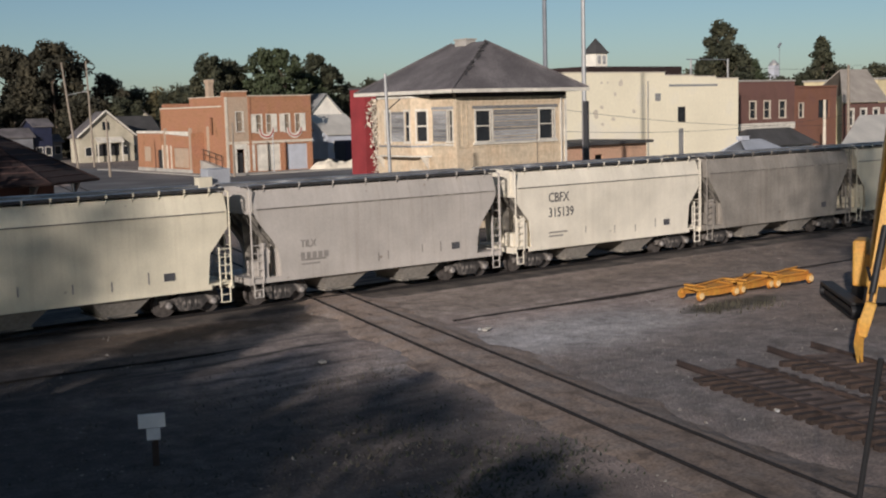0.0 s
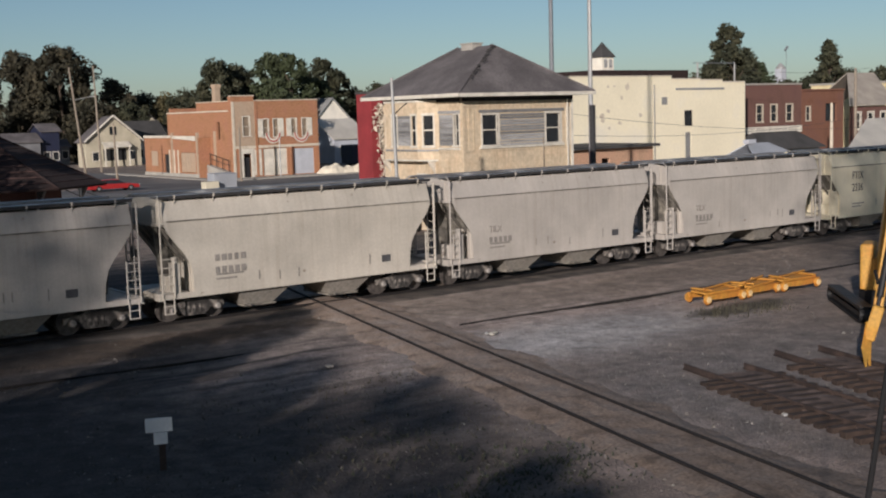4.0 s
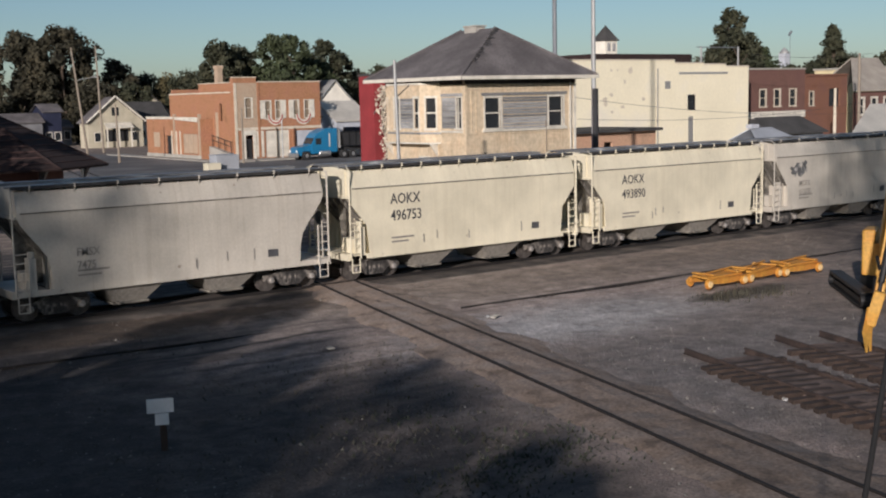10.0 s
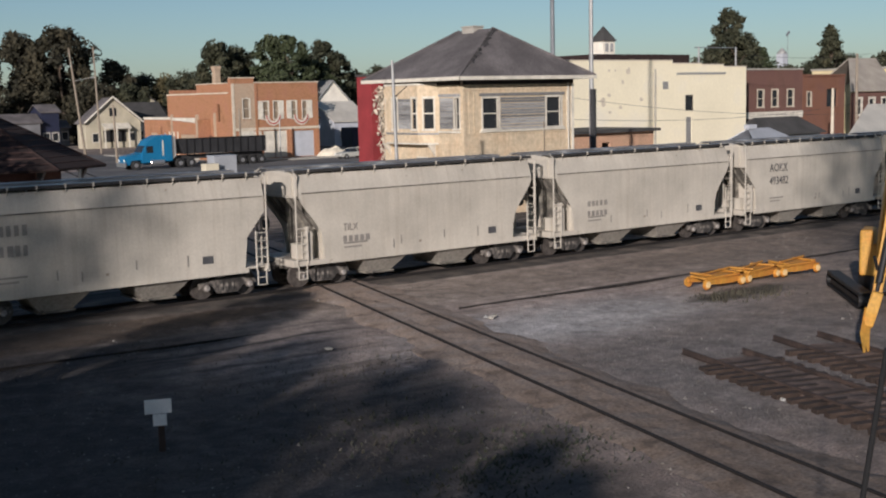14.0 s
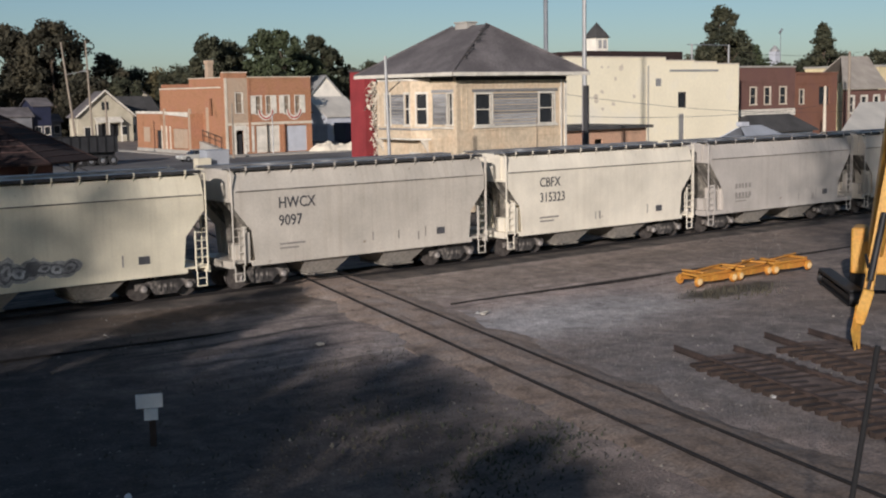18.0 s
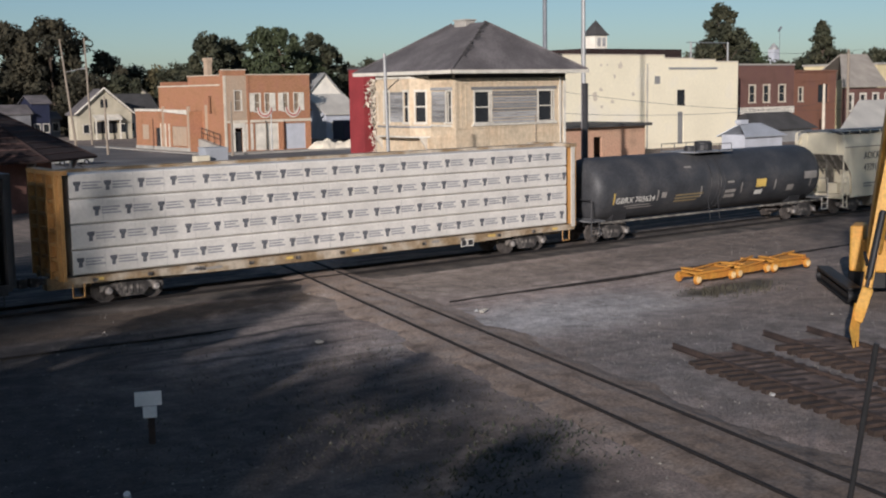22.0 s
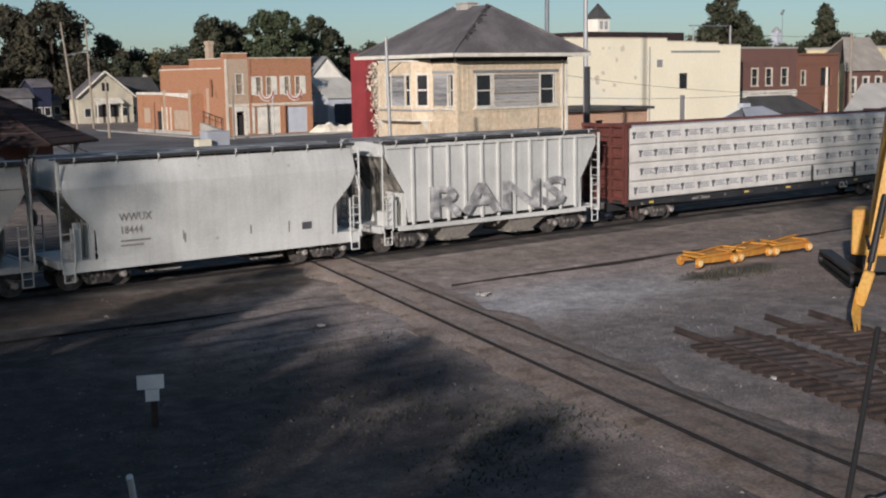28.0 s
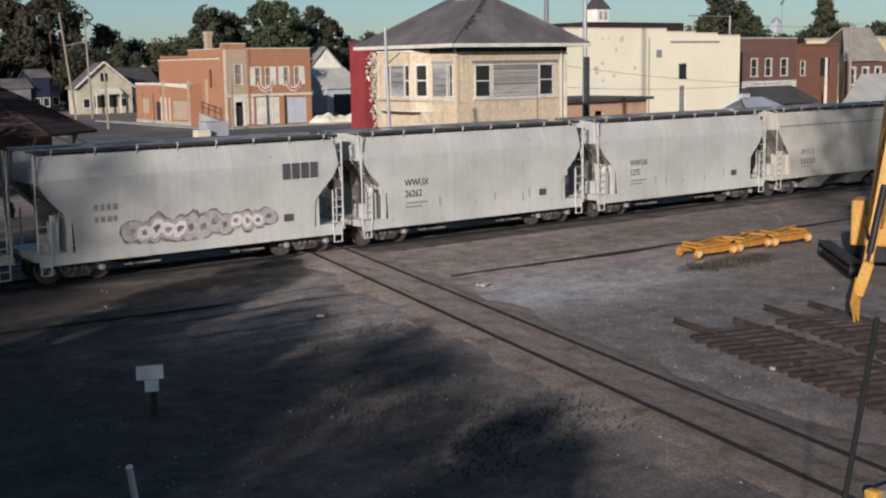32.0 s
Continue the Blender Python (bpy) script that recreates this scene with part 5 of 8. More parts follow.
def tower():
    """The old two-storey interlocking tower: long axis north, front to the tracks, oriel on its west flank."""
    tw = thing("railway_tower", "abandoned two-storey railway tower, peeling buff siding, charcoal hip roof", "railway tower")
    x0, x1, y0, y1, top = 44.47, 53.48, 58.0, 66.6, 8.35
    front = (x0, y0, 0)
    fh = [(1.52, 2.75, 5.25, 7.10), (6.72, 7.95, 5.25, 7.10)]
    part("wall", wall_bm(bmesh.new(), front, X, NY, x1 - x0, -0.2, top, 0.25, fh), SIDING, tw)
    # flank, seen from its south end northwards
    flank = (x0, y0 + 0.25, 0)
    kh = [(0.12, 0.58, 5.3, 7.15), (1.2, 2.2, 1.2, 3.4), (3.6, 4.6, 1.2, 3.4), (6.0, 7.0, 0.0, 2.5)]
    part("wall", wall_bm(bmesh.new(), flank, Y, NX, y1 - y0 - 0.25, -0.2, top, 0.25, kh), SIDING, tw)
    part("wall", wall_bm(bmesh.new(), (x1, y0 + 0.25, 0), Y, X, y1 - y0 - 0.25, -0.2, top, 0.25), SIDING, tw)
    part("wall", wall_bm(bmesh.new(), (x0 + 0.25, y1, 0), X, Y, x1 - x0 - 0.5, -0.2, top, 0.25), SIDING, tw)
    part("upper_floor", boxes((x0 + 0.25, y0 + 0.25, 4.0, x1 - 0.25, y1 - 0.25, 4.2)), BOARD, tw)
    # clapboards of the two seen walls
    rnd = random.Random(4)
    for i in range(14):
        z = 0.1 + i * 0.335
        b_ = plate(front, X, NY, 0.1, x1 - x0 - 0.25, z, z + 0.325, 0.025, 0.02)
        if z + 0.33 < 1.1 or 3.4 < z < 4.9:
            part("clapboard", b_, SIDING, tw)
        else:
            b_.free()
    for u in (0.45, 0.82, 8.45, 8.72):
        part("batten", plate(front, X, NY, u, u + 0.05, 5.02, 7.5, 0.03, 0.03), TRIM_WHITE if u > 1 else SIDING, tw)
    # belt board, frieze, corner boards
    for o, u, n, l in ((front, X, NY, x1 - x0), (flank, Y, NX, y1 - y0 - 0.25)):
        part("belt_board", plate(o, u, n, 0, l, 4.86, 4.96, 0.04, 0.04), SIDING, tw)
        part("frieze", plate(o, u, n, 0, l, 7.60, 7.95, 0.04, 0.04), SIDING, tw)
        # the eave shadow, put on the wall as a dark strip
        part("eave_board", plate(o, u, n, 0, l, 7.954, 8.2, 0.06, 0.06), EAVE_SHADE, tw, "dark strip standing for the eave shadow")
        part("skirt_board", plate(o, u, n, 0, l, 4.30, 4.44, 0.03, 0.03), SIDING, tw)
    for u0_, u1_ in ((-0.03, 0.16), (x1 - x0 - 0.16, x1 - x0 + 0.03)):
        part("corner_board", plate(front, X, NY, u0_, u1_, -0.1, 7.9, 0.055, 0.06), TRIM_WHITE if u0_ > 1 else SIDING, tw)
    part("downpipe", bars(((x1 - 0.5, y0 - 0.1, 0), (x1 - 0.5, y0 - 0.1, 8.0)), r=0.05, n=8), METAL_PALE, tw)
    part("downpipe", bars(((x1 - 2.6, y0 - 0.08, 0), (x1 - 2.6, y0 - 0.08, 5.6)), r=0.03, n=6), POLE_WOOD, tw)
    # front window band: two sashes with weathered boards between
    window(tw, front, X, NY, 1.52, 2.75, 5.25, 7.10, pane=GLASS)
    window(tw, front, X, NY, 6.72, 7.95, 5.25, 7.10, pane=GLASS)
    part("window_band_frame", plate(front, X, NY, 1.25, 8.25, 7.24, 7.42, 0.06, 0.06), BOARD, tw)
    part("window_band_sill", plate(front, X, NY, 1.25, 8.25, 5.02, 5.14, 0.10, 0.10), TRIM_WHITE, tw)
    for i in range(11):
        z = 5.16 + i * 0.185
        part("plank", plate(front, X, NY, 2.90 + rnd.uniform(0, 0.04), 6.56, z, z + rnd.uniform(0.13, 0.17), 0.035 + rnd.uniform(0, 0.02), 0.03), BOARD, tw)
    for a, b, c, d in kh:
        window(tw, flank, Y, NX, a, b, c, d, w=0.10)
    # window with boards on the flank beside the corner
    for i in range(10):
        part("plank", plate(flank, Y, NX, 0.72 + rnd.uniform(0, 0.04), 2.1, 5.28 + i * 0.19, 5.46 + i * 0.19, 0.03 + rnd.uniform(0, 0.02), 0.03), BOARD, tw)
    part("window_band_frame", plate(flank, Y, NX, 0.0, 2.2, 7.24, 7.42, 0.06, 0.06), BOARD, tw)
    part("window_band_sill", plate(flank, Y, NX, 0.0, 2.2, 5.02, 5.14, 0.10, 0.10), TRIM_WHITE, tw)
    # oriel further along: a bright slanting face, a long face, a hidden one
    ya, yb, dep = y0 + 2.5, y0 + 8.3, 0.75
    pts = [(x0, ya), (x0 - dep, ya + 1.2), (x0 - dep, yb - 1.0), (x0, yb)]
    oriel = part("oriel", boxes((x0 - 0.04, ya, 4.4, x0, yb, 4.42)), SIDING, tw)
    for (xa, y_a), (xb, y_b) in zip(pts, pts[1:]):
        d = Vector((xb - xa, y_b - y_a, 0))
        n = Vector((-d.y, d.x, 0)).normalized()
        l = d.length
        hole = [(0.35, l - 0.42, 5.3, 7.15)] if l < 1.5 else [(0.16, 0.62, 5.3, 7.15), (2.3, 2.8, 5.3, 7.15)]
        part("oriel_wall", wall_bm(bmesh.new(), (xa, y_a, 0), d, n, l, 4.4, 8.0, 0.12, hole), SIDING, oriel)
        for h in hole:
            part("sash", plate((xa, y_a, 0), d, n, h[0], h[1], h[2], h[3], -0.06, 0.03), GLASS, oriel)
            part("meeting_rail", plate((xa, y_a, 0), d, n, h[0], h[1], 6.2, 6.29, -0.02, 0.05), TRIM_WHITE, oriel)
            for u_ in (h[0] - 0.11, h[1] + 0.01):
                part("sash_post", plate((xa, y_a, 0), d, n, u_, u_ + 0.10, 5.2, 7.25, 0.04, 0.06), TRIM_WHITE, oriel)
            part("sash_head", plate((xa, y_a, 0), d, n, h[0] - 0.12, h[1] + 0.12, 7.16, 7.3, 0.05, 0.06), TRIM_WHITE, oriel)
            part("sash_sill", plate((xa, y_a, 0), d, n, h[0] - 0.14, h[1] + 0.14, 5.14, 5.28, 0.07, 0.08), TRIM_WHITE, oriel)
        part("oriel_frieze", plate((xa, y_a, 0), d, n, 0, l, 7.62, 7.98, 0.035, 0.035), SIDING, oriel)
        part("oriel_belt", plate((xa, y_a, 0), d, n, 0, l, 4.92, 5.04, 0.05, 0.05), BOARD, oriel)
        if l > 1.5:
            for i in range(10):
                part("plank", plate((xa, y_a, 0), d, n, 0.78, 2.14, 5.28 + i * 0.19, 5.46 + i * 0.19, 0.03 + rnd.uniform(0, 0.02), 0.03), BOARD, oriel)
    part("oriel_roof", poly(bmesh.new(), [(p[0] - 0.12 * (p[0] < x0), p[1], 8.0) for p in pts], dz=0.12), TRIM_WHITE, oriel)
    part("oriel_floor", poly(bmesh.new(), [(p[0], p[1], 4.3) for p in pts], dz=0.1), TRIM_WHITE, oriel)
    for y in (ya + 0.4, yb - 0.4):
        br = bmesh.new()
        poly(br, [(x0, y, 4.3), (x0 - 0.6, y, 4.3), (x0, y, 3.5)], dy=0.1)
        part("bracket", br, TRIM_WHITE, oriel)
    # roof
    e, ez = 1.05, 8.42
    A, B, C, D_ = (x0 - e, y0 - e, ez), (x1 + e, y0 - e, ez), (x1 + e, y1 + e, ez), (x0 - e, y1 + e, ez)
    xm = (x0 + x1) / 2
    P2, P1 = (xm, 60.6, 11.55), (xm, 64.1, 11.55)
    for pts_ in ((A, B, P2), (B, C, P1, P2), (C, D_, P1), (D_, A, P2, P1)):
        part("roof_slope", roof_slab(pts_, 0.10), SHINGLE, tw)
    ft = 0.20
    for bx in ((x0 - e - 0.04, y0 - e - 0.06, ez - ft, x1 + e + 0.04, y0 - e - 0.004, ez + 0.02), (x0 - e - 0.06, y0 - e - 0.06, ez - ft, x0 - e - 0.004, y1 + e, ez + 0.02),
               (x1 + e + 0.004, y0 - e - 0.06, ez - ft, x1 + e + 0.06, y1 + e, ez + 0.02)):
        part("fascia", boxes(bx), TRIM_WHITE, tw)
    part("soffit", boxes((x0 - e, y0 - e, ez - ft + 0.02, x1 + e, y1 + e, ez - ft + 0.06)), EAVE_SHADE, tw)
    for a, b in ((A, P2), (B, P2), (D_, P1)):
        hip = bmesh.new()
        bar(hip, Vector(a) + Vector((0, 0, 0.03)), Vector(b) + Vector((0, 0, 0.03)), 0.07, 6)
        part("hip_ridge", hip, SHINGLE, tw)
    ragged = random.Random(14)
    for i in range(16):
        f = 0.28 + 0.045 * i + ragged.uniform(-0.015, 0.015)
        c = Vector(A).lerp(Vector(P2), f)
        off = Vector((ragged.uniform(0.0, 0.28), -ragged.uniform(0.0, 0.2), 0))
        part("torn_shingle", soft_box(-0.16, -0.05, 0, 0.16, 0.05, 0.05, 0.01, 1), ROOF_TAR, tw, at=Matrix.Translation(c + off + Vector((0, 0, 0.06))) @ pose(0, 0, 0, 12, 0, ragged.uniform(-30, 60)))
    cap = boxes((xm - 0.4, 62.1, 11.2, xm + 0.4, 63.3, 11.72), (xm - 0.46, 62.02, 11.72, xm + 0.46, 63.38, 11.80))
    part("chimney", cap, CONCRETE, tw, "low pale chimney on the ridge")
    return tw


tower()


def brick_store():
    st = thing("brick_building", "two-storey orange brick storefront building with festive bunting", "brick building")
    x0, xc, x1, y0 = 68.0, 71.2, 80.45, 136.0
    front = (x0, y0, 0)
    L = x1 - x0
    up = [(1.6, 2.5, 5.2, 7.6), (4.4, 5.15, 5.0, 7.2), (5.9, 6.6, 5.0, 7.2), (8.5, 9.2, 5.0, 7.2), (10.1, 10.8, 5.0, 7.2)]
    low = [(1.4, 2.6, 0.0, 3.4), (4.3, 7.7, 0.1, 3.5), (8.7, 11.7, 0.1, 3.4)]
    part("wall", wall_bm(bmesh.new(), front, X, NY, L, -0.2, 9.55, 0.3, up + low), BRICK, st)
    part("parapet", boxes((x0, y0, 9.55, xc, y0 + 0.3, 10.15), (xc - 0.3, y0 + 0.3, 9.55, xc, y0 + 3, 10.1)), BRICK, st)
    part("coping", boxes((x0 - 0.08, y0 - 0.08, 10.15, xc + 0.08, y0 + 0.4, 10.27), (xc + 0.08, y0 - 0.06, 9.55, x1 + 0.08, y0 + 0.4, 9.67)), STONE_TRIM, st)
    part("belt_course", plate(front, X, NY, 0.2, L, 3.62, 3.95, 0.08, 0.08), STONE_TRIM, st)
    for u in (0.05, 3.25, 8.1, L - 0.35):
        part("pilaster", plate(front, X, NY, u, u + 0.34, 0, 3.62 if u > 4 else 9.5, 0.10, 0.10), STONE_TRIM if u < 0.1 else BRICK, st)
    part("bay_facing", wall_bm(bmesh.new(), (x0 + 0.40, y0 - 0.04, 0), X, NY, 2.84, 3.97, 9.5, 0.036, [(1.06, 2.24, 5.0, 7.75)]), BRICK_TAN, st, "weathered tan brick bay")
    for h in up:
        window(st, front, X, NY, *h, w=0.12, pane=BLIND)
        if h[0] > 3:
            window_x = h[0] - 0.75 if h[0] in (4.4, 8.5) else h[1] + 0.08
            part("white_shutter", plate(front, X, NY, window_x, window_x + 0.66, 5.0, 7.3, 0.05, 0.06), TRIM_WHITE, st)
    for ua in (4.6, 8.7):
        mid, wid = ua + 1.15, 1.2
        for name, mt, r0, r1, y_, lab in (("bunting", TRIM_WHITE, 1.0, 0.55, y0 - 0.07, "white half-round pleated bunting"), ("bunting_band", CAR_RED, 0.86, 0.74, y0 - 0.13, "red band of the bunting")):
            bm = bmesh.new()
            rims = [[bm.verts.new((x0 + mid + wid * r * math.cos(a), y_ - 0.02 * (i % 2), 5.45 + wid * 1.1 * r * math.sin(a))) for r in (r0, r1)]
                    for i, a in enumerate(math.pi + k * math.pi / 18 for k in range(19))]
            for f0, f1 in zip(rims, rims[1:]):
                bm.faces.new((f0[0], f1[0], f1[1], f0[1]))
            part(name, bm, mt, st, lab)
    part("entrance_door", plate(front, X, NY, 1.55, 2.45, 0, 2.5, -0.25, 0.06), DARK_VOID, st)
    part("door_surround", wall_bm(bmesh.new(), (x0 + 1.1, y0 - 0.12, 0), X, NY, 1.8, 0, 3.6, 0.12, [(0.35, 1.4, 0, 3.0)]), TRIM_WHITE, st)
    part("garage_door", plate(front, X, NY, 4.3, 5.9, 0.1, 3.5, -0.1, 0.06), TRIM_WHITE, st, "white garage door leaf")
    part("garage_door", plate(front, X, NY, 6.0, 7.7, 0.1, 3.5, -0.1, 0.06), TRIM_WHITE, st, "white garage door leaf")
    part("garage_door", plate(front, X, NY, 8.7, 11.7, 0.1, 3.4, -0.14, 0.06), HOUSE_BLUE, st, "grey-blue roller door")
    part("door_post", plate(front, X, NY, 5.9, 6.0, 0.1, 3.5, 0.0, 0.2), POLE_WOOD, st)
    part("white_panel", plate(front, X, NY, 3.0, 4.0, 0.2, 3.5, 0.06, 0.06), TRIM_WHITE, st)
    # west flank and the rear blocks
    fl = (x0, y0 + 0.3, 0)
    part("wall", wall_bm(bmesh.new(), fl, Y, NX, 19.0, -0.2, 8.3, 0.3, [(3.0, 3.9, 4.8, 7.0)]), BRICK, st)
    part("upper_wall", boxes((x0 + 2.0, y0 + 3.0, 8.2, x0 + 2.3, y0 + 14.2, 9.62), (x0 + 2.3, y0 + 13.9, 8.2, x1 - 0.3, y0 + 14.2, 9.62)), BRICK, st)
    part("upper_roof", boxes((x0 + 2.3, y0 + 3.0, 9.3, x1 - 0.3, y0 + 13.9, 9.45)), ROOF_TAR, st)
    part("return_wall", boxes((x0, y0 + 0.3, 8.3, x0 + 0.3, y0 + 0.75, 10.15)), BRICK, st)
    part("coping", boxes((x0 - 0.08, y0 + 0.76, 8.3, x0 + 0.4, y0 + 19.3, 8.46), (x0 + 1.9, y0 + 3.0, 9.62, x0 + 2.4, y0 + 14.3, 9.72)), STONE_TRIM, st)
    part("blind_window", plate(fl, Y, NX, 4.2, 4.9, 2.3, 5.9, 0.04, 0.06), BRICK_TAN, st, "narrow tan bricked-up window")
    part("wall", wall_bm(bmesh.new(), (x1, y0 + 0.3, 0), Y, X, 19.0, -0.2, 9.5, 0.3), BRICK, st)
    part("wall", wall_bm(bmesh.new(), (x0 + 0.3, y0 + 19.3, 0), X, Y, L - 0.6, -0.2, 9.0, 0.3), BRICK, st)
    part("flat_roof", boxes((x0 + 0.3, y0 + 0.3, 8.0, x1 - 0.3, y0 + 19.0, 8.2)), ROOF_TAR, st)
    rail = bmesh.new()
    bar(rail, (x0 - 0.35, y0 + 5.8, 3.0), (x0 - 0.35, y0 + 0.4, 2.2), 0.06, 6)
    part("stair_rail", rail, TIE, st, "dark stair rail")
    rail = bmesh.new()
    bar(rail, (x0 - 0.35, y0 + 5.8, 2.4), (x0 - 0.35, y0 + 0.4, 1.6), 0.05, 6)
    part("stair_rail", rail, TIE, st, "dark stair rail")
    for i in range(4):
        y_ = y0 + 0.5 + i * 1.72
        part("rail_post", bars(((x0 - 0.35, y_, -0.1), (x0 - 0.35, y_, 2.15 + 0.148 * (y_ - y0))), r=0.06), TIE, st)
    ramp = bmesh.new()
    poly(ramp, [(x0 - 0.75, y0 + 0.5, -0.2), (x0 - 0.75, y0 + 0.5, 0.8), (x0 - 0.75, y0 + 5.9, 1.6), (x0 - 0.75, y0 + 5.9, -0.2)], dx=0.7)
    part("concrete_ramp", ramp, CONCRETE, st, "pale concrete ramp below the rail")
    ch = boxes((x0 + 2.0, y0 + 8.2, 9.62, x0 + 2.7, y0 + 9.2, 11.7), (x0 + 1.92, y0 + 8.1, 11.5, x0 + 2.78, y0 + 9.3, 11.95))
    part("chimney", ch, BRICK_TAN, st, "tan brick chimney")
    # low annex along the side street
    an = thing("brick_annex", "low orange brick annex with boarded shop windows", "brick building")
    ax, ay0, ay1 = 66.2, 142.0, 159.3
    side = (ax, ay0, 0)
    big, door, small = (1.0, 5.6, 0.6, 3.2), (9.1, 10.9, 0.2, 2.9), (13.0, 15.2, 1.3, 3.3)
    part("wall", wall_bm(bmesh.new(), side, Y, NX, ay1 - ay0, -0.2, 5.1, 0.3, (big, door, small)), BRICK, an)
    for a, b in ((1.05, 2.5), (2.58, 4.0), (4.08, 5.55)):
        part("boarded_window", plate(side, Y, NX, a, b, 0.65, 3.15, -0.1, 0.05), BRICK_TAN, an, "tan boarded shop window")
    part("boarded_window", plate(side, Y, NX, *small, -0.06, 0.05), BRICK_TAN, an, "tan boarded shop window")
    part("door", plate(side, Y, NX, *door, -0.2, 0.05), DARK_VOID, an, "dark recessed doorway")
    for u in (6.1, 7.3, 8.75):
        part("door_post", plate(side, Y, NX, u, u + 0.3, 0.2, 3.5, 0.08, 0.08), STONE_TRIM, an)
    for u, top in ((0.05, 5.75), (7.75, 5.75)):
        part("pilaster", plate(side, Y, NX, u, u + 0.4, 0, top, 0.14, 0.30), BRICK_TAN, an)
    part("coping", boxes((ax - 0.12, ay0 + 8.2, 5.1, ax + 0.4, ay1, 5.42)), TRIM_WHITE, an)
    part("coping", boxes((ax - 0.05, ay0 + 0.5, 5.1, ax + 0.4, ay0 + 7.7, 5.2)), STONE_TRIM, an)
    board = bmesh.new()
    poly(board, [(ax - 0.16, ay0 + 0.7, 4.72), (ax - 0.16, ay0 + 0.7, 5.32), (ax - 0.16, ay0 + 7.6, 5.36), (ax - 0.16, ay0 + 7.6, 5.02)], dx=0.1)
    part("sign_board", board, TRIM_WHITE, an, "faded white sign board")
    part("wall", wall_bm(bmesh.new(), (ax + 0.3, ay0, 0), X, NY, 1.5, -0.2, 5.1, 0.3), BRICK, an)
    part("wall", wall_bm(bmesh.new(), (ax + 0.3, ay1, 0), X, Y, 12, -0.2, 5.1, 0.3), BRICK, an)
    part("flat_roof", boxes((ax + 0.3, ay0 + 0.35, 4.7, ax + 1.75, ay1 - 0.3, 4.85)), ROOF_TAR, an)
    part("foundation", boxes((ax - 0.15, ay0, -0.2, ax, ay1, 0.45)), CONCRETE, an)


brick_store()


def white_block():
    wb = thing("stucco_building", "large cream-white rendered commercial building with stepped parapet", "commercial building")
    x0, x1, y0 = 88.5, 121.9, 100.0
    front = (x0, y0, 0)
    steps = ((88.5, 108.4, 10.95), (108.4, 113.5, 10.6), (113.5, 117.6, 10.45), (117.6, 121.9, 10.2))
    for i, (a, b, z) in enumerate(steps):
        holes = [(110.7 - a, 111.9 - a, 5.05, 6.8), (110.8 - a, 111.8 - a, 0.3, 4.2)] if a < 111 < b else []
        part("wall", wall_bm(bmesh.new(), (a, y0, 0), X, NY, b - a, -0.2, z, 0.35, holes), STUCCO, wb)
        part("coping", boxes((a, y0 - 0.06, z, b, y0 + 0.4, z + 0.12)), STONE_TRIM, wb)
    window(wb, (108.4, y0, 0), X, NY, 2.3, 3.5, 5.05, 6.8, trim=DARK_VOID, w=0.05)
    part("bricked_opening", plate((108.4, y0, 0), X, NY, 2.4, 3.4, 0.3, 4.2, -0.1, 0.1), BOARD, wb)
    part("downpipe", bars(((105.3, y0 - 0.12, 0), (105.3, y0 - 0.12, 10.0)), r=0.09, n=8), CONCRETE, wb)
    part("vent_grille", plate((x0, y0, 0), X, NY, 18.2, 19.1, 7.6, 8.5, 0.05, 0.05), BOARD, wb)
    part("faded_sign_board", plate((108.4, y0, 0), X, NY, 0.7, 9.5, 9.3, 9.55, 0.06, 0.06), METAL_ROOF, wb)
    part("wall", wall_bm(bmesh.new(), (x1, y0 + 0.35, 0), Y, X, 14, -0.2, 10.0, 0.35), STUCCO, wb)
    part("wall", wall_bm(bmesh.new(), (x0, y0 + 0.35, 0), Y, NX, 14, -0.2, 10.9, 0.35), STUCCO, wb)
    part("wall", wall_bm(bmesh.new(), (x0 + 0.35, y0 + 14, 0), X, Y, x1 - x0 - 0.7, -0.2, 10.0, 0.35), STUCCO, wb)
    part("flat_roof", boxes((x0 + 0.35, y0 + 0.35, 9.3, x1 - 0.35, y0 + 13.6, 9.5)), ROOF_TAR, wb)
    stain = random.Random(8)
    for i in range(9):
        bm = bmesh.new()
        cx, cz, r = stain.uniform(96, 104), stain.uniform(5.0, 10.0), stain.uniform(0.15, 0.5)
        vs = [bm.verts.new((cx + r * math.cos(a) * stain.uniform(0.5, 1.3), y0 - 0.004, cz + r * math.sin(a) * stain.uniform(0.5, 1.3))) for a in (j * math.tau / 9 for j in range(9))]
        bm.faces.new(vs)
        part("bare_patch", bm, STONE_TRIM, wb)
    # brick lean-to before it
    sh = thing("brick_shed", "low salmon brick shed with a dark roof", "shed")
    part("wall", wall_bm(bmesh.new(), (82.0, 90.0, 0), X, NY, 12.6, -0.2, 3.2, 0.3, [(5.0, 6.2, 0, 2.2)]), BRICK_SALMON, sh)
    part("wall", wall_bm(bmesh.new(), (94.6, 90.3, 0), Y, X, 9.4, -0.2, 3.2, 0.3), BRICK_SALMON, sh)
    part("wall", wall_bm(bmesh.new(), (82.0, 90.3, 0), Y, NX, 9.4, -0.2, 3.2, 0.3), BRICK_SALMON, sh)
    part("roof", boxes((81.6, 89.3, 3.2, 95.0, 99.6, 3.5)), ROOF_TAR, sh)
    # dark hip roof and cupola of the hall behind
    hall = thing("town_hall", "hall behind with a dark roof and white cupola", "hall")
    part("wall", boxes((143, 150, -0.2, 166, 170, 12.4)), HOUSE_CREAM, hall)
    part("roof", boxes((142.5, 149.5, 12.4, 166.5, 170.5, 13.9)), ROOF_RED, hall)
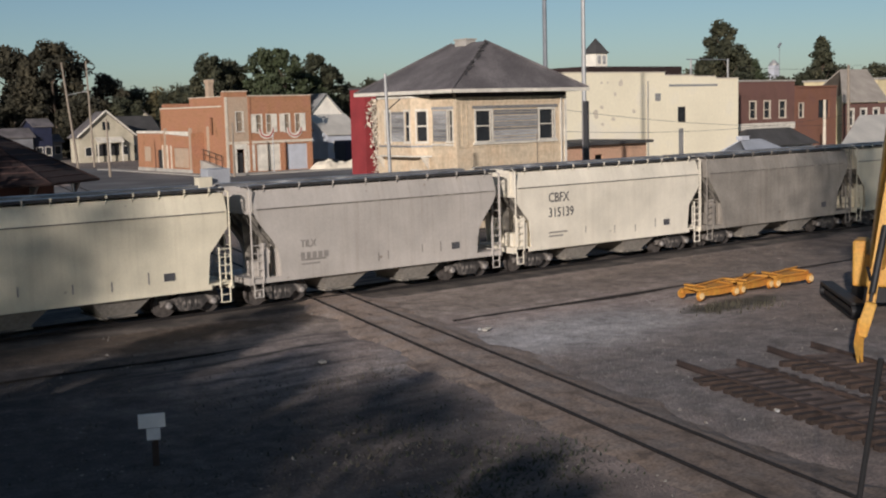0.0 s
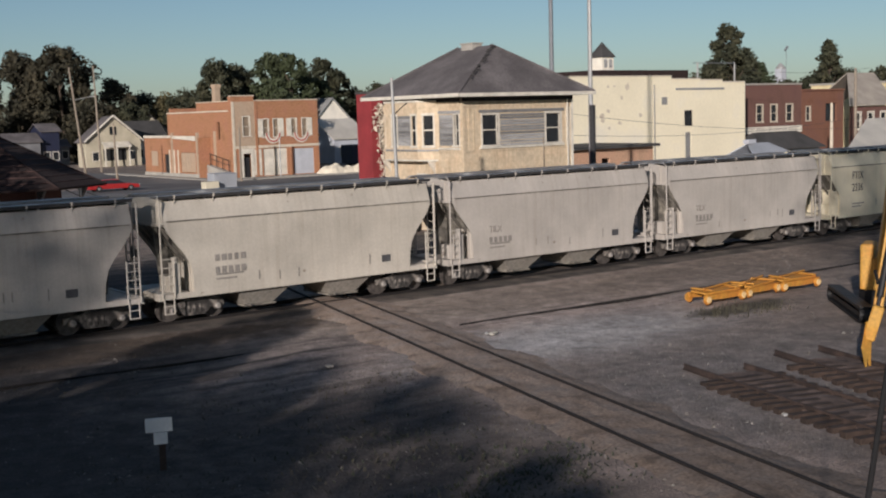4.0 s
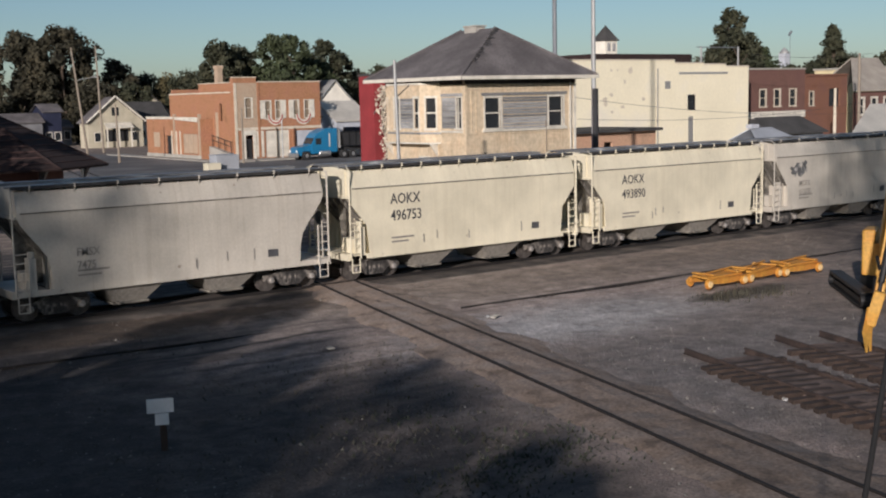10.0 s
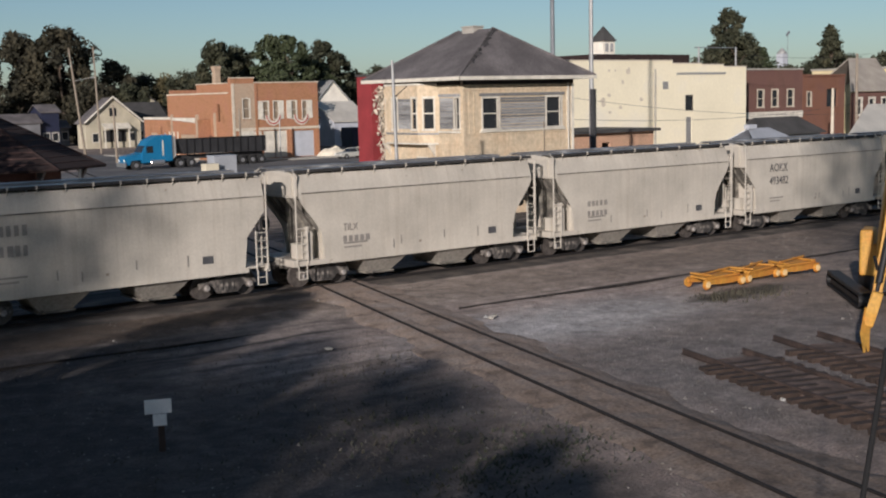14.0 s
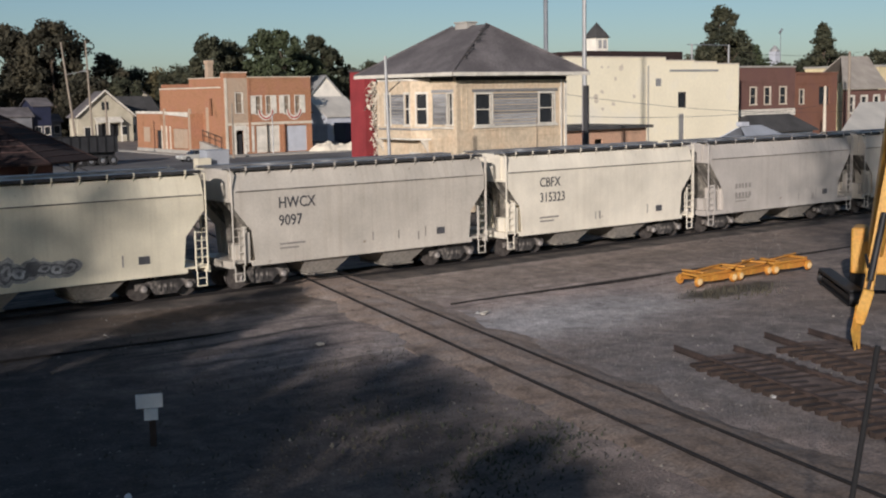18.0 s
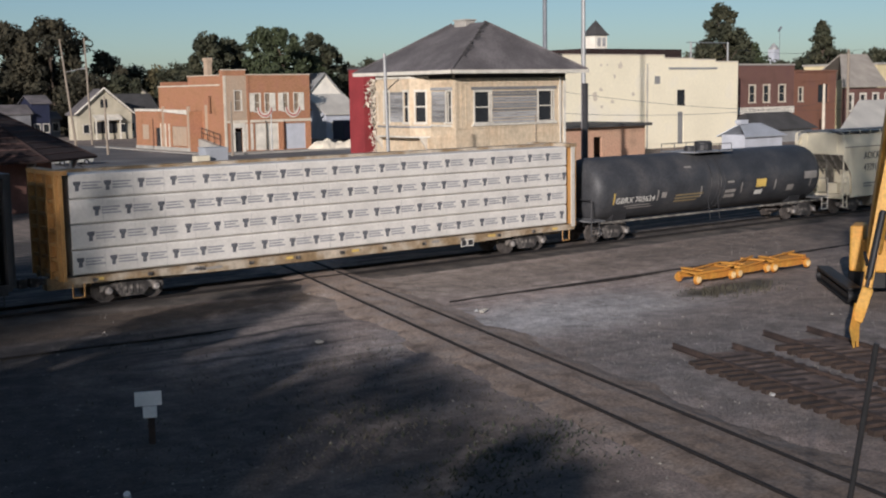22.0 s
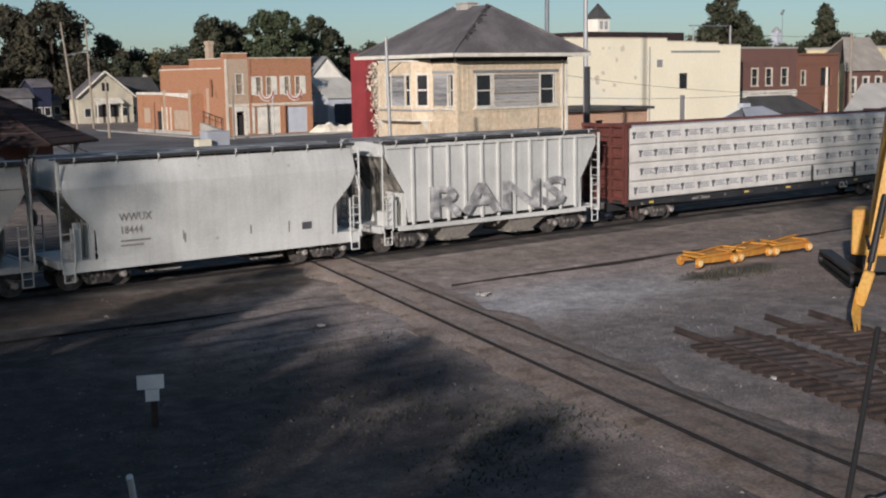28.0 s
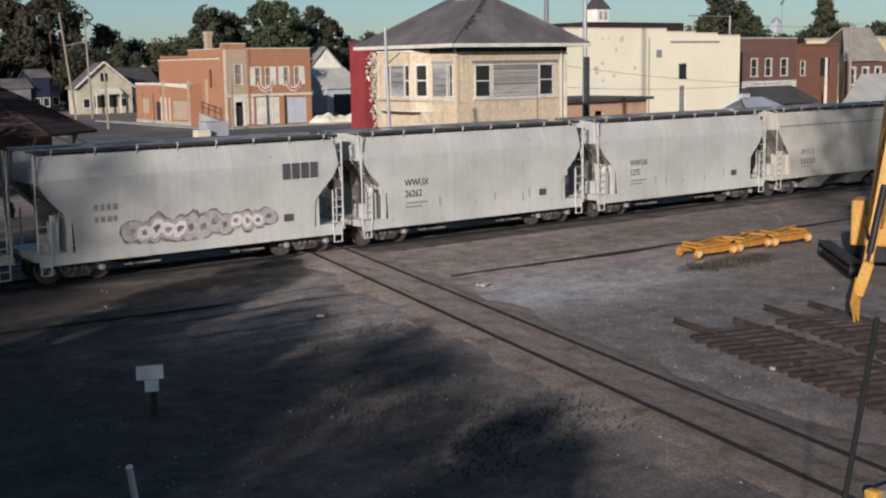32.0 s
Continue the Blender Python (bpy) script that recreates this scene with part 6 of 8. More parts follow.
    cup = part("cupola", boxes((146.0, 150.6, 13.9, 148.8, 153.4, 16.2)), HOUSE_WHITE, hall)
    for dx in (0.45, 1.6):
        part("louver", boxes((146.0 + dx, 150.5, 14.4, 146.0 + dx + 0.7, 150.6, 15.8)), BOARD, cup)
    bm = bmesh.new()
    base = [bm.verts.new(v) for v in ((145.7, 150.3, 16.2), (149.1, 150.3, 16.2), (149.1, 153.7, 16.2), (145.7, 153.7, 16.2))]
    tip = bm.verts.new((147.4, 152, 18.9))
    bm.faces.new(base)
    for i in range(4):
        bm.faces.new((base[i], base[(i + 1) % 4], tip))
    part("cupola_roof", bm, ROOF_TAR, cup)


white_block()


def red_blocks():
    rb = thing("brick_building", "dark red brick commercial block with pale arched windows", "brick building")
    x0, x1, y0 = 125.5, 140.0, 105.0
    holes = [(4.9, 6.1, 5.0, 7.2), (7.9, 9.1, 5.0, 7.2), (11.2, 12.5, 5.0, 7.2)]
    part("wall", wall_bm(bmesh.new(), (x0, y0, 0), X, NY, x1 - x0, -0.2, 9.9, 0.4, holes), BRICK_DARK, rb)
    for h in holes:
        window(rb, (x0, y0, 0), X, NY, *h, trim=STONE_TRIM, w=0.16)
    part("cornice", boxes((x0, y0 - 0.15, 9.9, x1, y0 + 0.5, 10.12)), CONCRETE, rb)
    part("belt", boxes((x0, y0 - 0.12, 3.4, x1, y0, 4.3)), TRIM_WHITE, rb)
    part("wall", boxes((x0, y0 + 0.4, -0.2, x0 + 0.4, y0 + 14, 9.9), (x1 - 0.4, y0 + 0.4, -0.2, x1, y0 + 14, 9.9), (x0, y0 + 14, -0.2, x1, y0 + 14.4, 9.9)), BRICK_DARK, rb)
    part("flat_roof", boxes((x0 + 0.4, y0 + 0.4, 9.2, x1 - 0.4, y0 + 14, 9.4)), METAL_ROOF, rb)
    r2 = thing("brick_building", "lower rust-red brick block with a large arched opening", "brick building")
    part("wall", wall_bm(bmesh.new(), (140.05, y0, 0), X, NY, 9.6, -0.2, 9.0, 0.4, [(1.0, 1.9, 4.9, 6.8), (5.4, 8.0, 4.7, 7.2)]), BRICK_RUST, r2)
    part("wall", boxes((140.05, y0 + 0.4, -0.2, 140.4, y0 + 14, 9.0), (149.3, y0 + 0.4, -0.2, 149.65, y0 + 14, 9.0), (140.05, y0 + 14, -0.2, 149.65, y0 + 14.4, 9.0)), BRICK_DARK, r2)
    part("cornice", boxes((140.05, y0 - 0.2, 9.0, 149.65, y0 + 0.4, 9.25)), BRICK_RUST, r2)
    part("flat_roof", boxes((140.45, y0 + 0.4, 8.4, 149.25, y0 + 14, 8.6)), METAL_ROOF, r2)
    part("arch_pane", plate((140.05, y0, 0), X, NY, 5.4, 8.0, 4.7, 7.2, -0.3, 0.05), GLASS, r2)
    window(r2, (140.05, y0, 0), X, NY, 1.0, 1.9, 4.9, 6.8, trim=STONE_TRIM)
    # gabled hall with a grey roof, and the pale yellow wall at the right
    g = thing("gabled_hall", "brick hall with a steep grey roof and white windows", "hall")
    part("wall", wall_bm(bmesh.new(), (153.0, 106.0, 0), X, NY, 13.0, -0.2, 6.6, 0.3, [(1.0, 2.2, 3.4, 5.6), (4.2, 5.4, 3.4, 5.6), (7.4, 8.6, 3.4, 5.6), (10.6, 11.8, 3.4, 5.6)]), BRICK_DARK, g)
    for i in range(4):
        window(g, (153.0, 106.0, 0), X, NY, 1.0 + 3.2 * i, 2.2 + 3.2 * i, 3.4, 5.6, trim=TRIM_WHITE, w=0.3)
    part("roof_slope", roof_slab([(151.8, 105.5, 6.9), (163.5, 105.5, 6.9), (167.5, 112.0, 11.8), (160.4, 112.0, 11.8)], 0.2), TAN_ROOF, g)
    part("roof_slope", roof_slab([(160.0, 118.5, 6.9), (167.5, 118.5, 6.9), (167.5, 112.0, 11.8), (160.4, 112.0, 11.8)], 0.2), TAN_ROOF, g)
    yb = thing("yellow_building", "pale yellow two-storey building", "building")
    part("wall", boxes((170.5, 112, -0.2, 186, 126, 10.2)), HOUSE_YELLOW, yb)
    part("cornice", boxes((170.3, 111.8, 10.2, 186.2, 126.2, 10.5)), CONCRETE, yb)
    # low pale roof and dark low roofs before the blocks
    lw = thing("metal_shed", "low shed with a pale metal roof", "shed")
    part("wall", boxes((100.0, 66.0, -0.2, 124.0, 72.0, 2.5)), METAL_PALE, lw)
    part("roof_slope", roof_slab([(93.5, 65.5, 2.6), (124.5, 65.5, 2.6), (124.5, 71.0, 5.6), (105.0, 71.0, 5.6)], 0.12), METAL_PALE, lw)
    part("roof_slope", roof_slab([(114.0, 76.5, 2.6), (124.5, 76.5, 2.6), (124.5, 71.0, 5.6), (105.0, 71.0, 5.6)], 0.12), METAL_PALE, lw)
    dk = thing("low_shed", "low shed with a dark hipped roof", "shed")
    part("wall", boxes((123.2, 98.6, -0.2, 135.4, 103.8, 1.7)), METAL_ROOF, dk)
    part("roof_slope", roof_slab([(122.5, 98.0, 1.6), (136, 98.0, 1.6), (134, 101.3, 3.7), (125, 101.3, 3.7)], 0.12), ROOF_TAR, dk)
    part("roof_slope", roof_slab([(122.5, 104.5, 1.6), (136, 104.5, 1.6), (134, 101.3, 3.7), (125, 101.3, 3.7)], 0.12), ROOF_TAR, dk)
    part("roof_slope", roof_slab([(122.5, 98.0, 1.6), (122.5, 104.5, 1.6), (125, 101.3, 3.7)], 0.12), ROOF_TAR, dk)
    ps = thing("small_shed", "small shed with a pale grey metal roof", "shed")
    part("wall", boxes((104.2, 84.4, -0.2, 110.6, 87.6, 1.9)), HOUSE_BLUE, ps)
    part("roof_slope", roof_slab([(103.8, 84.0, 1.75), (111.0, 84.0, 1.75), (108.8, 86.0, 3.1), (105.2, 86.0, 3.1)], 0.1), METAL_COOL, ps)
    part("roof_slope", roof_slab([(103.8, 88.0, 1.75), (111.0, 88.0, 1.75), (108.8, 86.0, 3.1), (105.2, 86.0, 3.1)], 0.1), METAL_COOL, ps)
    part("vent_box", boxes((105.0, 85.6, 3.05, 106.2, 86.4, 3.5)), HOUSE_BLUE, ps)


red_blocks()


def depot():
    dp = thing("railway_depot", "old depot with a dark red tiled hip roof and deep eaves", "railway depot")
    ez = 3.25
    A, B, C, D_, apex, apex2 = (2.0, 75.0, ez), (25.3, 75.0, ez), (29.6, 78.2, ez), (29.6, 88.0, ez), (21.5, 81.5, 7.6), (2.0, 81.5, 7.6)
    E_ = (2.0, 88.0, ez)
    for pts in ((A, B, apex, apex2), (B, C, apex), (C, D_, apex), (D_, E_, apex2, apex)):
        part("roof_slope", roof_slab(pts, 0.12), ROOF_RED, dp)
    for a, b in ((B, apex), (C, apex), (A, B), (B, C)):
        bm = bmesh.new()
        bar(bm, a, b, 0.09, 6)
        part("ridge_tile", bm, ROOF_RED, dp)
    for i in range(1, 12):
        f = i / 12
        for a, b, c, d in ((A, apex2, B, apex), (B, apex, C, apex)):
            part("tile_course", bars((Vector(a).lerp(Vector(b), f) + Vector((0, 0, 0.015)), Vector(c).lerp(Vector(d), f) + Vector((0, 0, 0.015))), r=0.045, n=5), TILE_EDGE, dp)
    wl = bmesh.new()
    wall_bm(wl, (2.0, 77.2, 0), X, NY, 22.5, -0.2, 3.1, 0.3, [(5, 6.2, 0.9, 2.6), (11, 12.2, 0.9, 2.6), (16, 17.3, 0, 2.4), (19.2, 20.4, 0.9, 2.6)])
    part("wall", wl, BRICK_DARK, dp)
    wl = bmesh.new()
    wall_bm(wl, (24.5, 77.2, 0), (2.4, 2.0, 0), (2.0, -2.4, 0), 3.1, -0.2, 3.1, 0.3)
    wall_bm(wl, (26.9, 79.2, 0), Y, X, 7.5, -0.2, 3.1, 0.3)
    part("wall", wl, BRICK_DARK, dp)
    part("soffit", poly(bmesh.new(), [A, B, C, D_, E_], dz=-0.10), BOARD, dp)
    part("canopy_post", bars(((27.25, 76.6, -0.15), (27.25, 76.6, 3.15)), r=0.09, n=8), TRIM_WHITE, dp, "white canopy post")
    for x, y in ((24.6, 75.6), (28.4, 78.6), (18.0, 75.6), (11.0, 75.6)):
        br = bmesh.new()
        poly(br, [(x, y, 3.1), (x, y + 1.5, 3.1), (x, y + 1.5, 2.0)], dx=0.14)
        part("bracket", br, BOARD, dp)


depot()


def house(name, label, x0, x1, y0, y1, eave, ridge, wall_mat, roof_mat, along="y"):
    """A gabled house; the ridge runs along x or y."""
    h = thing("house", label, "house")
    part("wall", boxes((x0, y0, -0.2, x1, y1, eave)), wall_mat, h)
    e = 0.4
    if along == "y":
        xm = (x0 + x1) / 2
        for xa, s in ((x0, -1), (x1, 1)):
            part("roof_slope", roof_slab([(xa + s * e, y0 - e, eave - 0.2), (xa + s * e, y1 + e, eave - 0.2), (xm, y1 + e, ridge), (xm, y0 - e, ridge)], 0.15), roof_mat, h)
        part("gable", poly(bmesh.new(), [(x0, y0, eave), (x1, y0, eave), (xm, y0, ridge - 0.15)], dy=0.2), wall_mat, h)
    else:
        ym = (y0 + y1) / 2
        for ya, s in ((y0, -1), (y1, 1)):
            part("roof_slope", roof_slab([(x0 - e, ya + s * e, eave - 0.2), (x1 + e, ya + s * e, eave - 0.2), (x1 + e, ym, ridge), (x0 - e, ym, ridge)], 0.15), roof_mat, h)
        part("gable", poly(bmesh.new(), [(x0, y0, eave), (x0, y1, eave), (x0, ym, ridge - 0.15)], dx=0.2), wall_mat, h)
    n = max(2, int((x1 - x0) / 3))
    for i in range(n):
        xa = x0 + (i + 0.5) * (x1 - x0) / n - 0.5
        w_ = part("window", boxes((xa, y0 - 0.03, 1.0, xa + 1.0, y0 + 0.01, 2.4)), GLASS, h)
        part("window_frame", wall_bm(bmesh.new(), (xa - 0.12, y0 - 0.05, 0), X, NY, 1.24, 0.88, 2.52, 0.05, [(0.12, 1.12, 1.0, 2.4)]), TRIM_WHITE, w_)
    return h


def street_furniture():
    def pole(name, label, x, y, z, r, mat_, lean=(0, 0), category="utility pole"):
        p = thing(name, label, category, pose(x, y, -0.15))
        bm = bmesh.new()
        bar(bm, (0, 0, 0), (lean[0], lean[1], z), r, 10, r * 0.65)
        part("pole_shaft", bm, mat_, p)
        return p
    p = pole("utility_pole", "weathered wooden pole beside the tower", 32.8, 48.0, 9.17, 0.11, POLE_METAL, (-0.22, 0))
    arm = bmesh.new()
    bar(arm, (-0.18, 0, 7.4), (0.67, 0.1, 7.95), 0.027, 5)
    part("stub_arm", arm, WIRE, p)
    p = pole("utility_pole", "tall pale pole with dark sleeve behind the tower", 71.3, 75.0, 24.0, 0.22, POLE_METAL)
    part("dark_sleeve", bars(((0, -0.2, 0), (0, -0.2, 7.8)), r=0.26, n=8), BLACK_CAR, p)
    pole("utility_pole", "tall slate grey pole rising over the roof", 84.8, 95.0, 30.0, 0.28, POLE_DARK)
    p = pole("street_lamp", "wooden street lamp pole with one arm", 62.2, 172.0, 15.6, 0.19, POLE_WOOD, (-1.6, 0), "street lamp")
    arm = bmesh.new()
    bar(arm, (-1.1, 0, 10.9), (1.5, 0, 11.4), 0.06, 6)
    part("lamp_arm", arm, POLE_METAL, p)
    part("lamp_head", soft_box(1.3, -0.15, 11.3, 2.0, 0.15, 11.5, 0.05), POLE_METAL, p)
    pole("utility_pole", "bare wooden utility pole", 57.0, 146.5, 7.4, 0.17, POLE_WOOD, (-0.15, 0))
    pole("utility_pole", "tall dark wooden pole", 67.6, 180.0, 16.2, 0.18, POLE_WOOD, (-0.4, 0))
    pole("utility_pole", "dark utility pole before the brick store", 66.0, 130.0, 6.6, 0.16, POLE_WOOD)
    pole("utility_pole", "pale utility pole before the brick store", 73.3, 133.5, 5.0, 0.10, POLE_METAL)
    pole("utility_pole", "wooden utility pole before the red block", 142.5, 98.0, 12.0, 0.24, POLE_WOOD, (-0.2, 0))
    pole("utility_pole", "short pale pole before the red block", 131.5, 94.0, 7.4, 0.24, STONE_TRIM)
    f = thing("roof_sign_frame", "bare steel sign frame standing on the white roof", "sign frame", pose(117.5, 100.95, 9.4))
    for x in (-3.4, 3.5):
        part("frame_post", bars(((x, 0, 0), (x, 0, 3.3)), r=0.11, n=8), POLE_METAL, f)
    part("frame_bar", bars(((-4.2, 0, 3.2), (3.6, 0, 3.2)), r=0.06), POLE_DARK, f)
    a = pole("antenna_mast", "thin antenna mast beyond the brick blocks", 247.2, 190.0, 21.4, 0.10, POLE_DARK, (0, 0), "antenna")
    part("antenna_head", bars(((-0.5, 0, 20.6), (0.5, 0, 21.6)), r=0.28, n=6), POLE_DARK, a)
    c = thing("roof_lantern", "small white roof lantern beyond the brick blocks", "lantern", pose(245.0, 190.0, 0))
    part("lantern_shaft", boxes((-0.95, -0.95, -0.2, 0.95, 0.95, 16.0)), HOUSE_BLUE, c)
    part("lantern_cap", lathe([(16.0, 1.2), (16.3, 1.2), (17.4, 0.2)], "Z", 12), METAL_ROOF, c)
    # slack wires across the white wall
    w = thing("overhead_wires", "slack black overhead wires", "wires")
    for z0, z1, sag, y in ((8.2, 4.2, 1.2, 88.0), (5.4, 6.0, 1.4, 86.0), (11.6, 11.8, 0.5, 97.0)):
        run = [(71.3 + 60 * s if z0 < 10 else 118 + 26 * s, y, z0 + (z1 - z0) * s - 4 * sag * s * (1 - s)) for s in (i / 16 for i in range(17))]
        part("wire", tube(run, 0.018, 4), WIRE, w)
    # signal cabinet and white box by the street
    c = thing("signal_cabinet", "grey trackside signal cabinet", "cabinet", pose(41.0, 84.0, -0.14))
    part("cabinet_body", soft_box(-0.95, -0.6, 0, 0.95, 0.6, 3.3, 0.03), METAL_COOL, c)
    part("cabinet_roof", soft_box(-0.99, -0.64, 3.3, 0.99, 0.64, 3.36, 0.03), METAL_COOL, c)
    c = thing("junction_box", "cream junction box on the verge", "cabinet", pose(39.6, 83.2, -0.14))
    part("box_body", soft_box(-0.55, -0.4, 0, 0.55, 0.4, 2.8, 0.03), CREAM, c)


street_furniture()

def cottage_porch(h):
    """Porch, bargeboards and bay of the cottage, and the bushes before it."""
    for xa, s in ((72.2, 1), (82.8, -1)):
        part("bargeboard", bars(((xa, 199.5, 4.2), (77.5, 199.5, 8.6)), r=0.16, n=6), TRIM_WHITE, h)
    part("porch_awning", roof_slab([(75.4, 198.6, 3.3), (80.2, 198.6, 3.3), (80.2, 199.95, 4.1), (75.4, 199.95, 4.1)], 0.15), TRIM_WHITE, h)
    # flat dark sheet on the wall, the opening's inner shade in its colour
    part("porch_opening", boxes((75.6, 199.9, 0.9, 79.6, 199.98, 2.9)), DARK_VOID, h)
    for x in (75.5, 77.6, 79.8):
        part("porch_post", boxes((x - 0.1, 198.7, -0.2, x + 0.1, 198.9, 3.3)), TRIM_WHITE, h)
    part("gable_window", boxes((76.9, 199.93, 5.3, 78.1, 199.99, 6.7)), GLASS, h)


cottage_porch(house("house", "weathered cream gabled cottage with a dark porch opening", 72.6, 82.4, 200.0, 204.0, 4.4, 8.5, HOUSE_CREAM, SHINGLE))
house("house", "cream house with a dark gabled roof", 83.0, 90.0, 206.0, 215.0, 4.3, 7.6, HOUSE_WHITE, ROOF_TAR, "x")
house("house", "white gabled house behind the street", 104.0, 112.5, 178.0, 190.0, 6.0, 10.6, HOUSE_WHITE, METAL_ROOF)
house("house", "grey-blue house with a white side porch", 100.5, 107.0, 165.0, 176.0, 4.0, 7.0, HOUSE_BLUE, METAL_PALE, "x")
house("house", "low grey house beyond the depot", 63.0, 69.8, 215.0, 221.0, 4.6, 6.0, HOUSE_SHADED, SHINGLE, "x")
house("house", "tall dark blue house beside the low grey house", 70.4, 73.6, 216.0, 222.0, 6.4, 7.6, NAVY, SHINGLE, "x")
house("house", "small grey house in the shade of the trees", 74.2, 77.4, 222.0, 227.0, 3.4, 4.6, HOUSE_SHADED, SHINGLE, "x")
house("house", "brown gabled house among the trees", 92.0, 102.0, 232.0, 244.0, 5.2, 9.4, HOUSE_CREAM, SHINGLE)

rw = thing("red_building", "tall barn-red sided building behind the tower", "building")
part("wall", wall_bm(bmesh.new(), (61.4, 94.0, 0), X, NY, 12.0, -0.2, 9.3, 0.3, [(0.9, 1.7, 4.4, 6.2)]), RED_WALL, rw)
part("wall", wall_bm(bmesh.new(), (61.4, 94.3, 0), Y, NX, 2.2, -0.2, 9.3, 0.3), RED_WALL, rw)
part("roof", boxes((61.3, 93.9, 9.3, 73.5, 96.6, 9.5)), ROOF_TAR, rw)


def vine():
    """A torn cream paint edge on the red wall, beside the window, built as sprays on a stem."""
    rng = np.random.default_rng(21)
    v = thing("climbing_vine", "cream torn paint edge on the red wall, built as sprays", "vine", pose(62.35, 93.75, 0))
    part("stem", tube([(0, 0, -0.15), (0.1, -0.05, 2.5), (-0.1, -0.05, 5.0), (0.15, -0.05, 7.6)], 0.04), BARK, v)
    verts, faces = [], []
    for i in range(620):
        z = rng.uniform(1.5, 8.4)
        c = np.array((rng.normal(0.05, 0.36) - 0.1 * (z - 5), -0.12 - rng.uniform(0, 0.2), z))
        a, b = rng.normal(size=3) * 0.11, rng.normal(size=3) * 0.09
        n = len(verts)
        verts += [tuple(c - a), tuple(c - b), tuple(c + a), tuple(c + b)]
        faces.append((n, n + 1, n + 2, n + 3))
    me = bpy.data.meshes.new("blossom")
    me.from_pydata(verts, [], faces)
    me.materials.append(STONE_TRIM)
    tagged(part("blossom", me, STONE_TRIM, v), "cream-white flakes of the torn edge", kind="stuff")


vine()
window(rw, (61.4, 94.0, 0), X, NY, 0.9, 1.7, 4.4, 6.2)

road = bmesh.new()
box(road, 30, 100, -0.2, 160, 131.5, -0.10)
structure("road", road, ASPHALT, "patched grey asphalt street and lot", "road")
road = bmesh.new()
box(road, 48, 131.5, -0.2, 64.5, 260, -0.10)
structure("road", road, ASPHALT, "grey asphalt side street", "road")
walkb = bmesh.new()
box(walkb, 66.0, 132.2, -0.2, 110, 135.9, 0.02)
structure("pavement", walkb, CONCRETE, "pale concrete pavement along the storefronts", "pavement")
walkb = bmesh.new()
box(walkb, 64.2, 136.0, -0.2, 66.1, 170, 0.02)
structure("pavement", walkb, CONCRETE, "pale concrete pavement along the annex", "pavement")


def heap(name, label, cx, cy, rx, ry, h, material, seed, category):
    """A low irregular mound."""
    bm = bmesh.new()
    n, m = 22, 7
    rows = []
    for j in range(m + 1):
        f = j / m
        rows.append([bm.verts.new((cx + rx * (1 - f) * math.cos(a) * (1 + 0.2 * noise.noise((math.cos(a) * 2, math.sin(a) * 2, seed))),
                                   cy + ry * (1 - f) * math.sin(a),
                                   -0.16 + h * math.sin(f * math.pi / 2) ** 0.8 * (0.85 + 0.3 * noise.noise((math.cos(a) * 2.5 * (1 - f), math.sin(a) * 2.5 * (1 - f), seed)))))
                     for a in (i * math.tau / n for i in range(n))])
    for r0, r1 in zip(rows, rows[1:]):
        for i in range(n):
            bm.faces.new((r0[i], r0[(i + 1) % n], r1[(i + 1) % n], r1[i]))
    return tagged(part(name, bm, material), label, category)


for i, (x, y, r, hh) in enumerate(((81.6, 134.4, 2.6, 1.5), (83.6, 134.2, 2.4, 1.1), (85.4, 134.0, 2.8, 1.35), (87.4, 133.8, 2.4, 1.0))):
    heap("limestone_mound", "heap of white crushed limestone beside the street", x, y, r, 1.5, hh, PILE, i * 3.1, "gravel pile")


